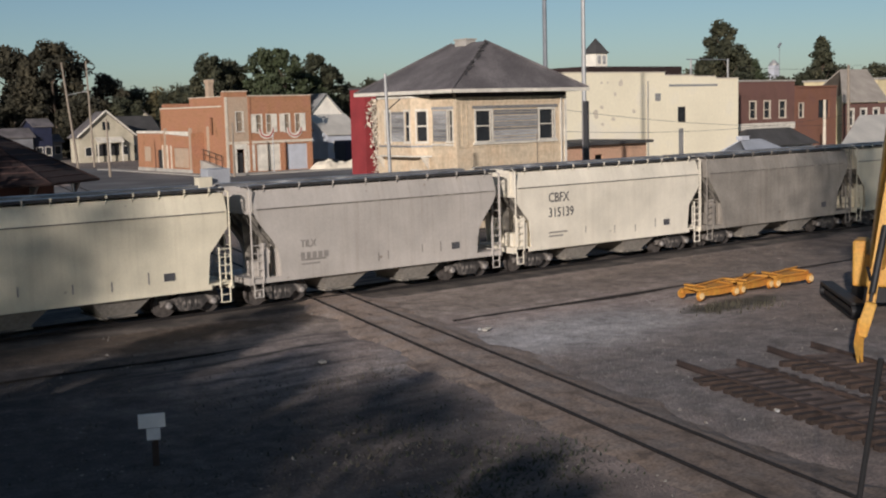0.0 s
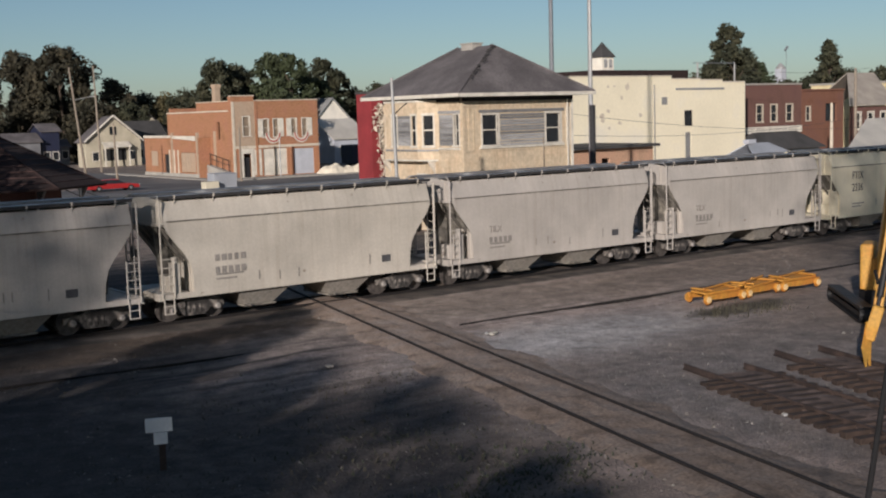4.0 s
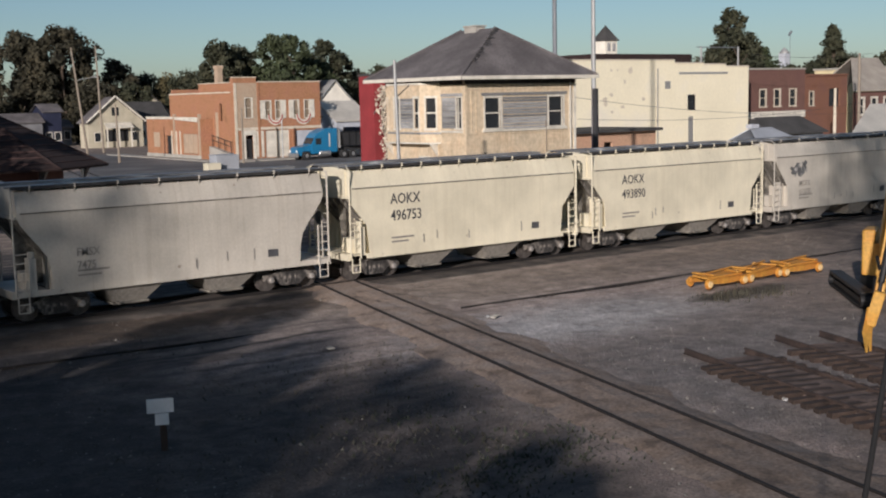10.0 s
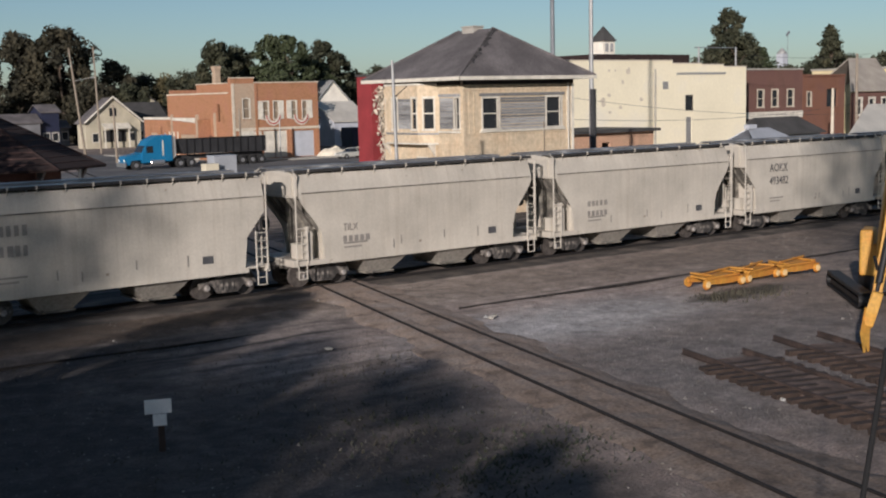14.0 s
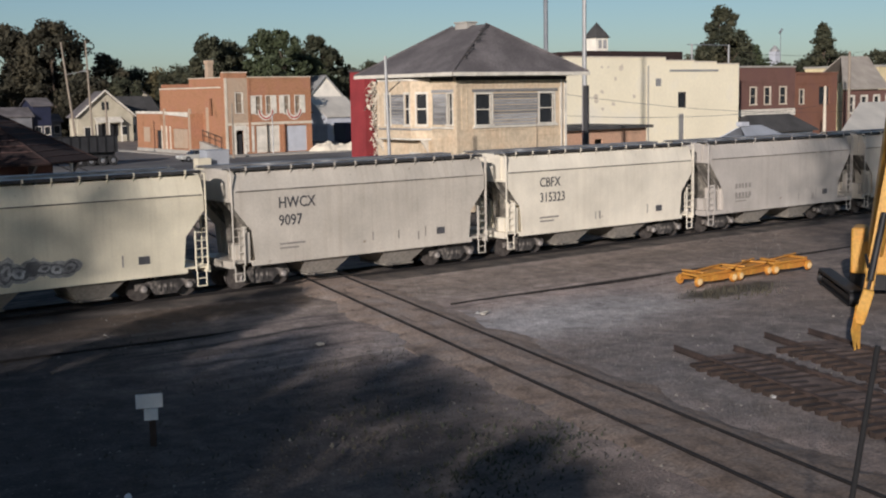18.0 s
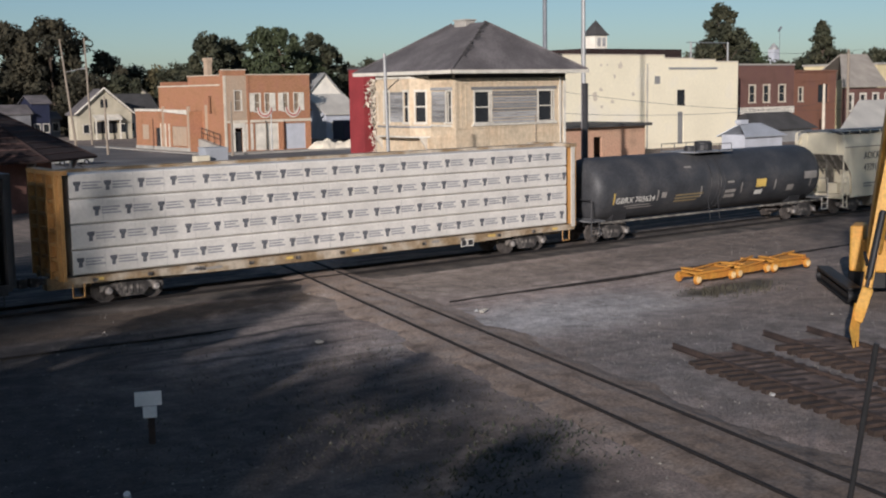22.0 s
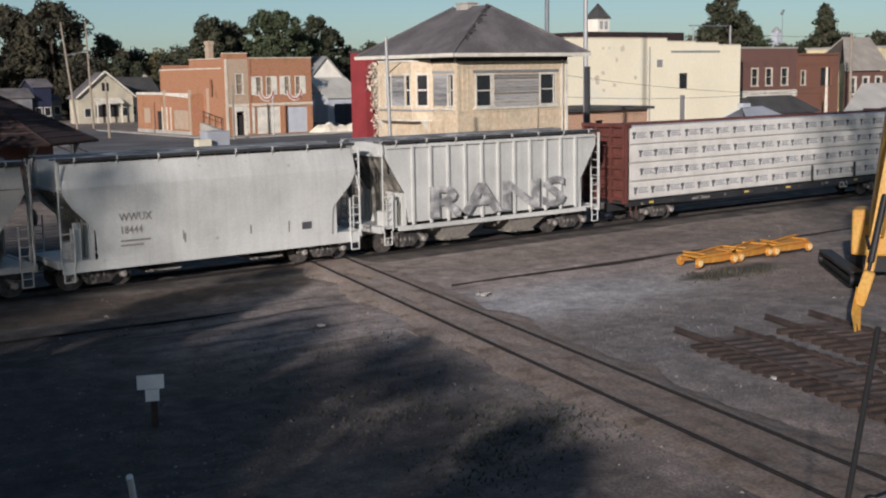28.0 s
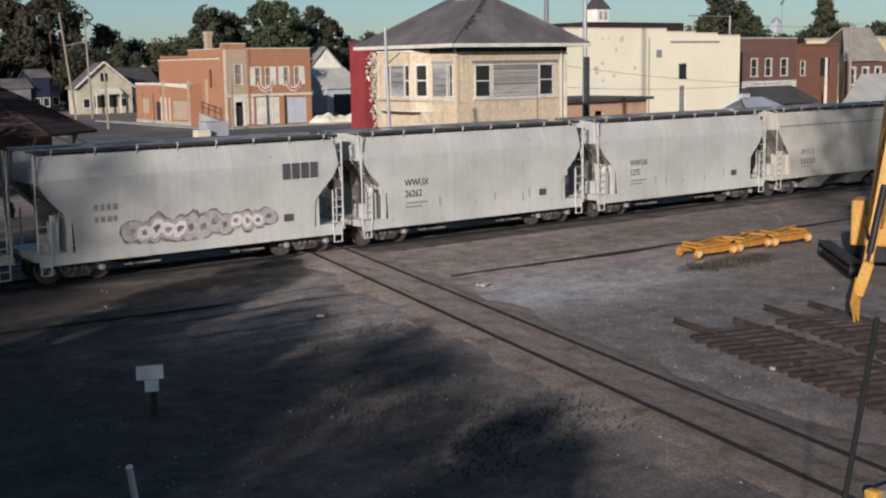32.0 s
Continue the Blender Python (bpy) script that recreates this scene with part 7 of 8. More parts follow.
# ---------------------------------------------------------------- trees
def tree(x, y, h, w, material, seed, label, leaf=0.36, count=7600, cone=0.0, bare=0.12, airy=1.0):
    """A tapered trunk with limbs and a crown of many leaf sprays in uneven clumps."""
    rng = np.random.default_rng(seed)
    t = thing("tree", label, "tree", pose(x, y, -0.15))
    bm = bmesh.new()
    r = 0.016 * h + 0.05
    p = Vector((0, 0, 0))
    for i in range(4):
        q = Vector((rng.uniform(-0.2, 0.2), rng.uniform(-0.2, 0.2), h * (i + 1) * 0.2))
        bar(bm, p, q, r * (1 - i * 0.2), 8, r * (1 - (i + 1) * 0.2))
        p = q
    clumps = []
    n = 52
    for i in range(n):
        g = (i + 0.5) / n
        if cone:
            rad = w / 2 * (1 - g) ** 0.8
        else:
            rad = w / 2 * math.sqrt(max(0.02, 1 - (2 * g - 0.9) ** 2 / 1.25))
        a = i * 2.4 + rng.uniform(-0.5, 0.5)
        d = rad * math.sqrt(rng.uniform(0.1, 0.95))
        size = w * rng.uniform(0.09, 0.17) * (0.6 if cone else 1) * airy
        c = Vector((d * math.cos(a), d * math.sin(a), h * (bare + (1 - bare) * g) - size * 0.8))
        clumps.append((c, size))
        if i % 4 == 0:
            bar(bm, (0, 0, max(0.12, bare + (1 - bare) * g - 0.25) * h), c, r * 0.32, 5, 0.03)
    part("trunk", bm, BARK, t)
    per = count // n
    cen = np.repeat(np.array([tuple(c) for c, _ in clumps]), per, 0)
    rad = np.repeat(np.array([s for _, s in clumps]), per)[:, None]
    v = rng.normal(size=(len(cen), 3))
    v /= np.linalg.norm(v, axis=1)[:, None]
    pos = cen + v * rad * rng.uniform(0.35, 1.15, (len(cen), 1)) * np.array([1, 1, 0.8])
    u = rng.normal(size=pos.shape)
    u /= np.linalg.norm(u, axis=1)[:, None]
    s = np.cross(u, v + 0.4 * rng.normal(size=pos.shape))
    s /= np.linalg.norm(s, axis=1)[:, None] + 1e-9
    size = leaf * rng.uniform(0.5, 1.2, (len(pos), 1))
    verts = np.stack([pos - u * size, pos - s * size * 0.6, pos + u * size, pos + s * size * 0.6], 1).reshape(-1, 3)
    faces = np.arange(len(verts)).reshape(-1, 4)
    me = bpy.data.meshes.new("crown")
    me.from_pydata(verts.tolist(), [], faces.tolist())
    me.materials.append(material)
    part("crown", me, material, t)
    return t


def trees():
    far = "distant leafy tree behind the town roofs"
    # bearing from north, distance, height, width
    plan = ((17.3, 255, 22.5, 15, LEAF_BROWN, 0), (19.0, 250, 23.3, 15, LEAF_BROWN, 0), (18.2, 265, 17, 19, LEAF_BROWN, 0), (15.4, 240, 12, 12, LEAF_BROWN, 0),
            (21.3, 260, 17.0, 10, LEAF_BROWN, 0), (22.6, 275, 14.5, 13, LEAF_DARK, 0), (23.8, 270, 14.0, 13, LEAF_OLIVE, 0), (24.8, 262, 14.6, 13, LEAF_DARK, 0),
            (26.0, 212, 18.2, 8.5, LEAF_DARK, 0), (26.9, 220, 17.6, 9, LEAF_DARK, 0), (27.9, 235, 14.0, 12, LEAF, 0), (28.6, 212, 19.0, 8, LEAF, 0), (29.4, 206, 18.6, 8, LEAF, 0),
            (30.3, 215, 15.0, 9, LEAF, 0), (30.9, 236, 19.2, 9, LEAF_DARK, 0), (31.6, 240, 17.0, 8, LEAF_DARK, 0), (29.0, 190, 12.0, 9, LEAF, 0), (30.9, 232, 13.0, 9, LEAF, 0),
            (25.6, 225, 13.0, 12, LEAF_DARK, 0), (27.0, 240, 14.0, 12, LEAF_DARK, 0), (22.0, 240, 11.5, 10, LEAF_DARK, 0), (20.6, 240, 12.0, 12, LEAF_BROWN, 0),
            (32.6, 330, 15, 14, LEAF_DARK, 0), (33.5, 340, 17, 13, LEAF_DARK, 0), (34.4, 345, 16.5, 14, LEAF_DARK, 0), (35.4, 350, 14, 14, LEAF_DARK, 0),
            (42.5, 290, 16.6, 9, LEAF_DARK, 0), (43.3, 300, 16.4, 8, LEAF_OLIVE, 0), (41.4, 300, 14, 12, LEAF_DARK, 0),
            (49.9, 225, 22.4, 8, LEAF_DARK, 0), (50.2, 222, 18.6, 12, LEAF_DARK, 0), (49.3, 228, 16.0, 10, LEAF_DARK, 0), (51.1, 228, 15.5, 11, LEAF, 0), (48.6, 235, 13.0, 8, LEAF_DARK, 0),
            (52.6, 300, 13.5, 8, LEAF_DARK, 0), (53.6, 270, 13.5, 8, LEAF_DARK, 0), (54.3, 240, 19.4, 15, LEAF_DARK, 0.7), (53.9, 250, 14.0, 12, LEAF_DARK, 0), (55.2, 260, 14.6, 13, LEAF_DARK, 0),
            (56.6, 270, 15, 12, LEAF_DARK, 0), (57.6, 260, 15, 12, LEAF_DARK, 0))
    for i, (az, d, h, w, m, cone) in enumerate(plan):
        a = radians(az)
        tree(d * math.sin(a), d * math.cos(a), h, w, m, 100 + i, far if not cone else "distant conical evergreen behind the roofs", cone=cone, leaf=0.5 if i < 3 else 0.38, count=11000 if i < 3 else 7600)
    # unseen trees added for shade: near ground from behind the camera, depot past y=60
    for i, (x, y, h, w) in enumerate(((-16.4, 6.0, 12.0, 9), (-18.0, -1.4, 13.0, 9), (-20.3, -9.6, 12.0, 9), (-20.5, -16.5, 12.0, 9), (-20.6, 1.8, 12.0, 9), (-19.5, -4.5, 11.5, 9), (-24.0, 5.0, 12.0, 10), (-25.0, -2.5, 12.5, 10), (-30.0, 7.5, 12.5, 10),
                                      (-9.0, 68.0, 14.0, 12), (-3.0, 60.0, 12.5, 11), (-16.0, 61.0, 14.0, 12), (2.0, 68.0, 15.0, 10), (10.5, 70.0, 14.0, 8), (-4.0, 75.0, 15.0, 10), (-22.0, -13.0, 12.0, 10), (-9.5, -0.8, 9.0, 4.2), (-33.0, -1.5, 12.5, 11), (-5.4, 18.8, 9.6, 6.0))):
        tree(x, y, h, w, LEAF, 300 + i, "unseen leafy tree placed for its shade", leaf=0.24, count={1: 3600, 5: 1900, 16: 3600}.get(i, 6400))
    # unseen tall open-crowned trees, added to dim the train towards both sides
    for i, (x, y, h, w, k) in enumerate(((-48.0, 0.0, 28.0, 9.0, 5200), (-42.0, 1.5, 27.0, 8.0, 2600), (-37.5, 2.0, 26.0, 7.0, 1300), (-55.0, -3.0, 28.0, 11.0, 6400), (12.0, 4.0, 28.0, 7.5, 2000), (20.0, 3.5, 28.0, 9.0, 2700), (27.0, -1.0, 28.0, 9.0, 3200))):
        tree(x, y, h, w, LEAF, 340 + i, "unseen open-crowned tree added for its thin shade", leaf=0.20, count=int(k * 2.4), bare=0.48 if i == 4 else 0.34, airy=1.9)


trees()

# far woods closing the horizon all round
def far_woods():
    rng = np.random.default_rng(7)
    verts, faces = [], []
    for i in range(5200):
        a = rng.uniform(0, math.tau)
        d = rng.uniform(420, 560)
        h = rng.uniform(0.0, 1.0) ** 0.7 * (9 + 4 * math.sin(a * 23) + 3 * math.sin(a * 61))
        s = rng.uniform(1.2, 3.0)
        c = np.array((d * math.sin(a), d * math.cos(a), max(0.3, h)))
        u, v = rng.normal(size=3), rng.normal(size=3)
        u, v = u / np.linalg.norm(u) * s, v / np.linalg.norm(v) * s * 0.7
        n = len(verts)
        verts += [tuple(c - u), tuple(c - v), tuple(c + u), tuple(c + v)]
        faces.append((n, n + 1, n + 2, n + 3))
    me = bpy.data.meshes.new("far_woods")
    me.from_pydata(verts, [], faces)
    me.materials.append(LEAF_DARK)
    tagged(new("far_woods", me), "line of distant dark green woods on the horizon", "woods", kind="stuff")


far_woods()


tv = thing("box_trailer", "dark navy box trailer parked beside the house", "trailer", pose(94.6, 150.0, -0.14))
part("trailer_body", soft_box(-1.2, -1.5, 0.5, 1.2, 1.5, 3.3, 0.06), NAVY, tv)
part("axle_beam", boxes((-1.0, -0.6, 0.0, 1.0, 0.6, 0.5)), MACHINE_BLACK, tv)

# ---------------------------------------------------------------- vehicles in the street
def wheel_meshes(r, w):
    tyre = lathe([(-w / 2, r * 0.62), (-w / 2, r * 0.95), (-w / 2 + 0.03, r), (w / 2 - 0.03, r), (w / 2, r * 0.95), (w / 2, r * 0.62)], "Y", 20)
    rim = lathe([(-w / 2 - 0.015, 0.05), (-w / 2 - 0.015, r * 0.35), (-w / 2 + 0.02, r * 0.60), (w / 2 - 0.02, r * 0.60), (w / 2, 0.05)], "Y", 16)
    return mesh_of("tyre", tyre, TYRE), mesh_of("rim", rim, RIM)


def add_wheel(car, x, y, r, meshes):
    w = part("wheel", meshes[0], TYRE, car, at=pose(x, y, r))
    part("rim", meshes[1], RIM, w, "bright wheel rim", at=pose(0, 0, 0, 0, 0, 0 if y < 0 else 180))


def semi_truck():
    """A bonneted sleeper tractor with a black dump trailer; its front looks to local -x."""
    tk = thing("semi_truck", "blue sleeper semi truck pulling a black dump trailer", "truck")
    hood = bmesh.new()
    poly(hood, [(0.1, -0.95, 0.55), (0.0, -0.95, 1.15), (0.25, -0.95, 1.55), (2.0, -0.95, 1.85), (2.0, -0.95, 0.75), (1.8, -0.95, 1.05), (1.25, -0.95, 1.15), (0.75, -0.95, 0.95), (0.6, -0.95, 0.55)], dy=1.9)
    part("bonnet", hood, CAR_BLUE, tk)
    cab = bmesh.new()
    poly(cab, [(2.0, -1.15, 0.70), (2.0, -1.15, 1.85), (2.45, -1.15, 2.70), (2.9, -1.15, 3.25), (4.0, -1.15, 3.75), (5.6, -1.15, 3.80), (5.7, -1.15, 3.70), (5.7, -1.15, 0.85)], dy=2.3)
    bmesh.ops.bevel(cab, geom=[e for e in cab.edges], offset=0.06, segments=2, affect="EDGES")
    part("cab", cab, CAR_BLUE, tk)
    ws = bmesh.new()
    poly(ws, [(2.03, -1.0, 1.92), (2.44, -1.0, 2.66), (2.44, 1.0, 2.66), (2.03, 1.0, 1.92)], dx=-0.03)
    part("windscreen", ws, GLASS, tk)
    part("side_window", boxes((2.55, -1.17, 1.85, 3.35, -1.14, 2.60)), GLASS, tk)
    part("side_window", boxes((2.55, 1.14, 1.85, 3.35, 1.17, 2.60)), GLASS, tk)
    part("sleeper_stripe", boxes((4.45, -1.165, 1.5, 4.62, -1.155, 3.2)), TRIM_WHITE, tk, "pale stripe on the sleeper")
    part("bumper", soft_box(-0.15, -1.15, 0.35, 0.12, 1.15, 0.85, 0.05), RIM, tk, "chrome bumper")
    part("headlight", soft_box(-0.02, -0.95, 0.95, 0.12, -0.62, 1.2, 0.03), SIGN_WHITE, tk)
    part("headlight", soft_box(-0.02, 0.62, 0.95, 0.12, 0.95, 1.2, 0.03), SIGN_WHITE, tk)
    for y in (-1.0, 1.0):
        part("fuel_tank", lathe([(3.0, 0.30), (3.05, 0.34), (4.6, 0.34), (4.65, 0.30)], "X", 14, (0, y, 0.75)), RIM, tk, "bright fuel tank")
        part("exhaust_stack", bars(((5.8, y * 0.9, 1.0), (5.8, y * 0.9, 4.0)), r=0.08, n=8), RIM, tk)
    part("chassis", boxes((0.3, -0.45, 0.6, 8.6, 0.45, 0.85)), BLACK_CAR, tk)
    part("front_panel", soft_box(5.95, -1.2, 1.3, 6.1, 1.2, 3.6, 0.03), METAL_ROOF, tk)
    trailer = bmesh.new()
    poly(trailer, [(7.0, -1.25, 1.55), (6.4, -1.25, 3.25), (17.6, -1.25, 3.25), (17.6, -1.25, 1.45)], dy=2.5)
    tr = part("trailer_body", trailer, BLACK_CAR, tk, "black steel dump trailer body")
    for i in range(11):
        x = 7.3 + i * 0.98
        part("trailer_rib", boxes((x, -1.33, 1.5, x + 0.12, -1.25, 3.2)), MACHINE_BLACK, tr)
    part("top_rail", boxes((6.4, -1.33, 3.2, 17.6, -1.24, 3.34)), MACHINE_BLACK, tr)
    part("trailer_chassis", boxes((6.6, -0.5, 0.95, 17.5, 0.5, 1.4)), BLACK_CAR, tk)
    meshes = wheel_meshes(0.52, 0.5)
    for x in (1.25, 6.6, 7.95, 13.2, 14.5, 15.8, 17.0):
        for y in (-0.98, 0.98):
            add_wheel(tk, x, y, 0.52, meshes)
    for x in (1.25,):
        part("mudguard", boxes((x - 0.6, -1.2, 1.08, x + 0.6, -0.8, 1.14)), CAR_BLUE, tk)
    return tk


def sedan(name, label, paint, low=1.0, length=4.6):
    """A saloon car whose front looks to local -x."""
    c = thing(name, label, "car")
    s = length / 4.6
    body = bmesh.new()
    poly(body, [(x * s, -0.85, z * low) for x, z in ((0.05, 0.32), (0.0, 0.62), (0.25, 0.78), (1.25, 0.90), (3.75, 0.93), (4.5, 0.88), (4.6, 0.62), (4.55, 0.32))], dy=1.7)
    bmesh.ops.bevel(body, geom=list(body.edges), offset=0.07, segments=2, affect="EDGES")
    part("body", body, paint, c)
    cabin = bmesh.new()
    a = [cabin.verts.new((x * s, y, z * low)) for x, y, z in ((1.25, -0.78, 0.88), (1.25, 0.78, 0.88), (3.95, 0.78, 0.90), (3.95, -0.78, 0.90))]
    b = [cabin.verts.new((x * s, y, z * low)) for x, y, z in ((1.95, -0.58, 1.36), (1.95, 0.58, 1.36), (3.25, 0.58, 1.38), (3.25, -0.58, 1.38))]
    for i in range(4):
        cabin.faces.new((a[i], a[(i + 1) % 4], b[(i + 1) % 4], b[i]))
    cabin.faces.new(b)
    part("cabin_glass", cabin, GLASS, c)
    part("roof", boxes((1.9 * s, -0.6, 1.36 * low, 3.3 * s, 0.6, 1.42 * low)), paint, c)
    for x in (2.55,):
        part("door_pillar", poly(bmesh.new(), [(x * s, -0.80, 0.9 * low), (x * s + 0.1, -0.80, 0.9 * low), (x * s + 0.1, -0.60, 1.38 * low), (x * s, -0.60, 1.38 * low)], dx=0.02), paint, c)
    for y in (-0.62, 0.62):
        part("headlight", soft_box(0.0, y - 0.16, 0.56 * low, 0.12, y + 0.16, 0.70 * low, 0.03), SIGN_WHITE, c)
        part("tail_light", soft_box(length - 0.1, y - 0.16, 0.62 * low, length, y + 0.16, 0.76 * low, 0.03), CAR_RED, c)
    meshes = wheel_meshes(0.32, 0.22)
    for x in (0.85, 3.7):
        for y in (-0.76, 0.76):
            add_wheel(c, x * s, y, 0.32, meshes)
    return c


SEMI = semi_truck()
RED_CAR = sedan("car", "low red convertible car driving along the street", CAR_RED, 0.9, 5.8)
SILVER_CAR = sedan("car", "pale silver saloon car driving along the street", CAR_SILVER, 0.95, 4.3)


# ---------------------------------------------------------------- yard things
def trackside_sign():
    s = thing("trackside_sign", "two small white sign sheets on a dark post in the dirt", "sign", pose(9.75, 23.55, -0.14, 0, 0, -22))
    part("sign_post", soft_box(-0.02, -0.04, 0, 0.12, 0.04, 1.02, 0.01, 1), TIE, s, "dark wooden post")
    part("sign_panel", soft_box(-0.28, -0.07, 0.86, 0.28, -0.045, 1.17, 0.008, 1), SIGN_WHITE, s, "white rectangular sign sheet")
    part("sign_panel", soft_box(-0.12, -0.09, 0.60, 0.17, -0.065, 0.855, 0.008, 1), SIGN_WHITE, s, "smaller white sign sheet")


trackside_sign()


def rail_trolley(name, label, x, y, turn, long, seed):
    """A low orange track trolley: two side channels, uneven cross planks, a drawbar and four flanged wheels."""
    rnd = random.Random(seed)
    t = thing(name, label, "rail trolley", pose(x, y, -0.05, 0, 0, turn), "orange rail trolleys")
    for s in (-0.40, 0.40):
        bm = bmesh.new()
        poly(bm, [(-long / 2 + 0.1, s - 0.06, 0.20), (-long / 2 + 0.1, s - 0.06, 0.33), (-0.25, s - 0.06, 0.37), (0.25, s - 0.06, 0.37), (long / 2 - 0.1, s - 0.06, 0.33),
                  (long / 2 - 0.1, s - 0.06, 0.20), (0.3, s - 0.06, 0.15), (-0.3, s - 0.06, 0.15)], dy=0.12)
        part("side_channel", bm, TROLLEY, t)
        part("top_flange", soft_box(-long / 2 + 0.1, s - 0.11, 0.37, long / 2 - 0.15, s + 0.11, 0.395, 0.01, 1), TROLLEY, t)
    for i, yb in enumerate((-0.30, 0.0, 0.30)):
        part("deck_board", soft_box(-long / 2 + rnd.uniform(0.05, 0.25), -0.135, 0, long / 2 - rnd.uniform(0.1, 0.4), 0.135, 0.07, 0.012, 1), TROLLEY, t,
             at=pose(0, yb, 0.398 + 0.004 * i, rnd.uniform(-3, 3), rnd.uniform(-1.5, 1.5), rnd.uniform(-5, 5)))
    for u in (-long / 2 + 0.4, long / 2 - 0.5):
        part("cross_plank", soft_box(-0.10, -0.50, 0, 0.10, 0.50, 0.06, 0.012, 1), TROLLEY, t, at=pose(u, 0, 0.49, 0, 0, rnd.uniform(-12, 12)))
    beam = bmesh.new()
    bar(beam, (-long / 2 + 0.2, -0.25, 0.57), (long / 2 - 0.2, 0.25, 0.59), 0.04, 6)
    part("drawbar", beam, TROLLEY, t)
    disc = mesh_of("trolley_wheel", lathe([(-0.06, 0.05), (-0.06, 0.14), (-0.05, 0.155), (0.02, 0.16), (0.02, 0.19), (0.05, 0.19), (0.05, 0.06)], "Y", 18), TROLLEY)
    cap = mesh_of("wheel_hub", lathe([(-0.078, 0.02), (-0.078, 0.11), (-0.06, 0.125)], "Y", 14), HUB)
    for u in (-long / 2 + 0.16, long / 2 - 0.30):
        for s in (-0.50, 0.50):
            wh = part("trolley_wheel", disc, TROLLEY, t, at=pose(u, s, 0.20, 0, 0, 0 if s < 0 else 180))
            part("wheel_hub", cap, HUB, wh, "pale worn hub")


rail_trolley("rail_trolley", "orange steel rail trolley parked on the old rail", 34.65, 29.75, -3, 2.3, 1)
rail_trolley("rail_trolley", "orange steel rail trolley with crossed braces", 36.9, 29.85, 4, 2.3, 2)
rail_trolley("rail_trolley", "orange steel rail trolley at the end of the row", 39.15, 29.75, -3, 2.4, 3)


PANEL_DIRT = mat("reddish_panel_dirt", (0.125, 0.088, 0.072), 0.95, 0, 0.45, 1.2, 12, 0.6, second=(0.165, 0.12, 0.10))


def track_panel(label, ax, ay, bx, by, n_tie, z, tie_from, short):
    """A lifted piece of track lying on the ground: two rails on weathered ties."""
    a, b = Vector((ax, ay, 0)), Vector((bx, by, 0))
    d = (b - a).normalized()
    turn = math.degrees(math.atan2(d.y, d.x))
    l = (b - a).length
    t = thing("track_panel", label, "track panel", pose(ax, ay, z, 0, 0, turn), "lifted track panels")
    for s in (-0.755, 0.755):
        part("rail", rail_profile(bmesh.new(), (0 if s < 0 else short, s, 0.065), (l, s, 0.065)), RAIL_RUST, t)
    me = mesh_of("tie", soft_box(-0.115, -1.3, -0.17, 0.115, 1.3, 0.0, 0.012, 1), TIE)
    dirt = bmesh.new()
    rows = []
    for i in range(60):
        u = tie_from - 0.6 + i * (l - tie_from + 0.8) / 59
        rows.append([dirt.verts.new((u, -0.95 + 0.31 * j + 0.1 * noise.noise((u, j, 2)), (-0.012 if 0 < j < 6 else -0.16) + 0.05 * noise.noise((u * 1.3, j * 0.8, ax)))) for j in range(7)])
    for r0, r1 in zip(rows, rows[1:]):
        for j in range(6):
            dirt.faces.new((r0[j], r0[j + 1], r1[j + 1], r1[j]))
    part("dirt_fill", dirt, PANEL_DIRT, t, "reddish dirt between the ties")
    for i in range(n_tie):
        u = tie_from + i * 0.47
        if u < l:
            part("tie", me, TIE, t, at=pose(u, -0.18 + random.uniform(-0.07, 0.07), 0, random.uniform(-1, 1), random.uniform(-2, 2), random.uniform(-2.5, 2.5)))


track_panel("rusty lifted track panel with dark ties on the gravel", 25.72, 22.45, 21.72, 8.4, 27, 0.0, 1.95, 0.7)
track_panel("second rusty track panel lying beside the first", 29.05, 21.9, 24.5, 8.4, 26, 0.0, 1.9, 0.0)


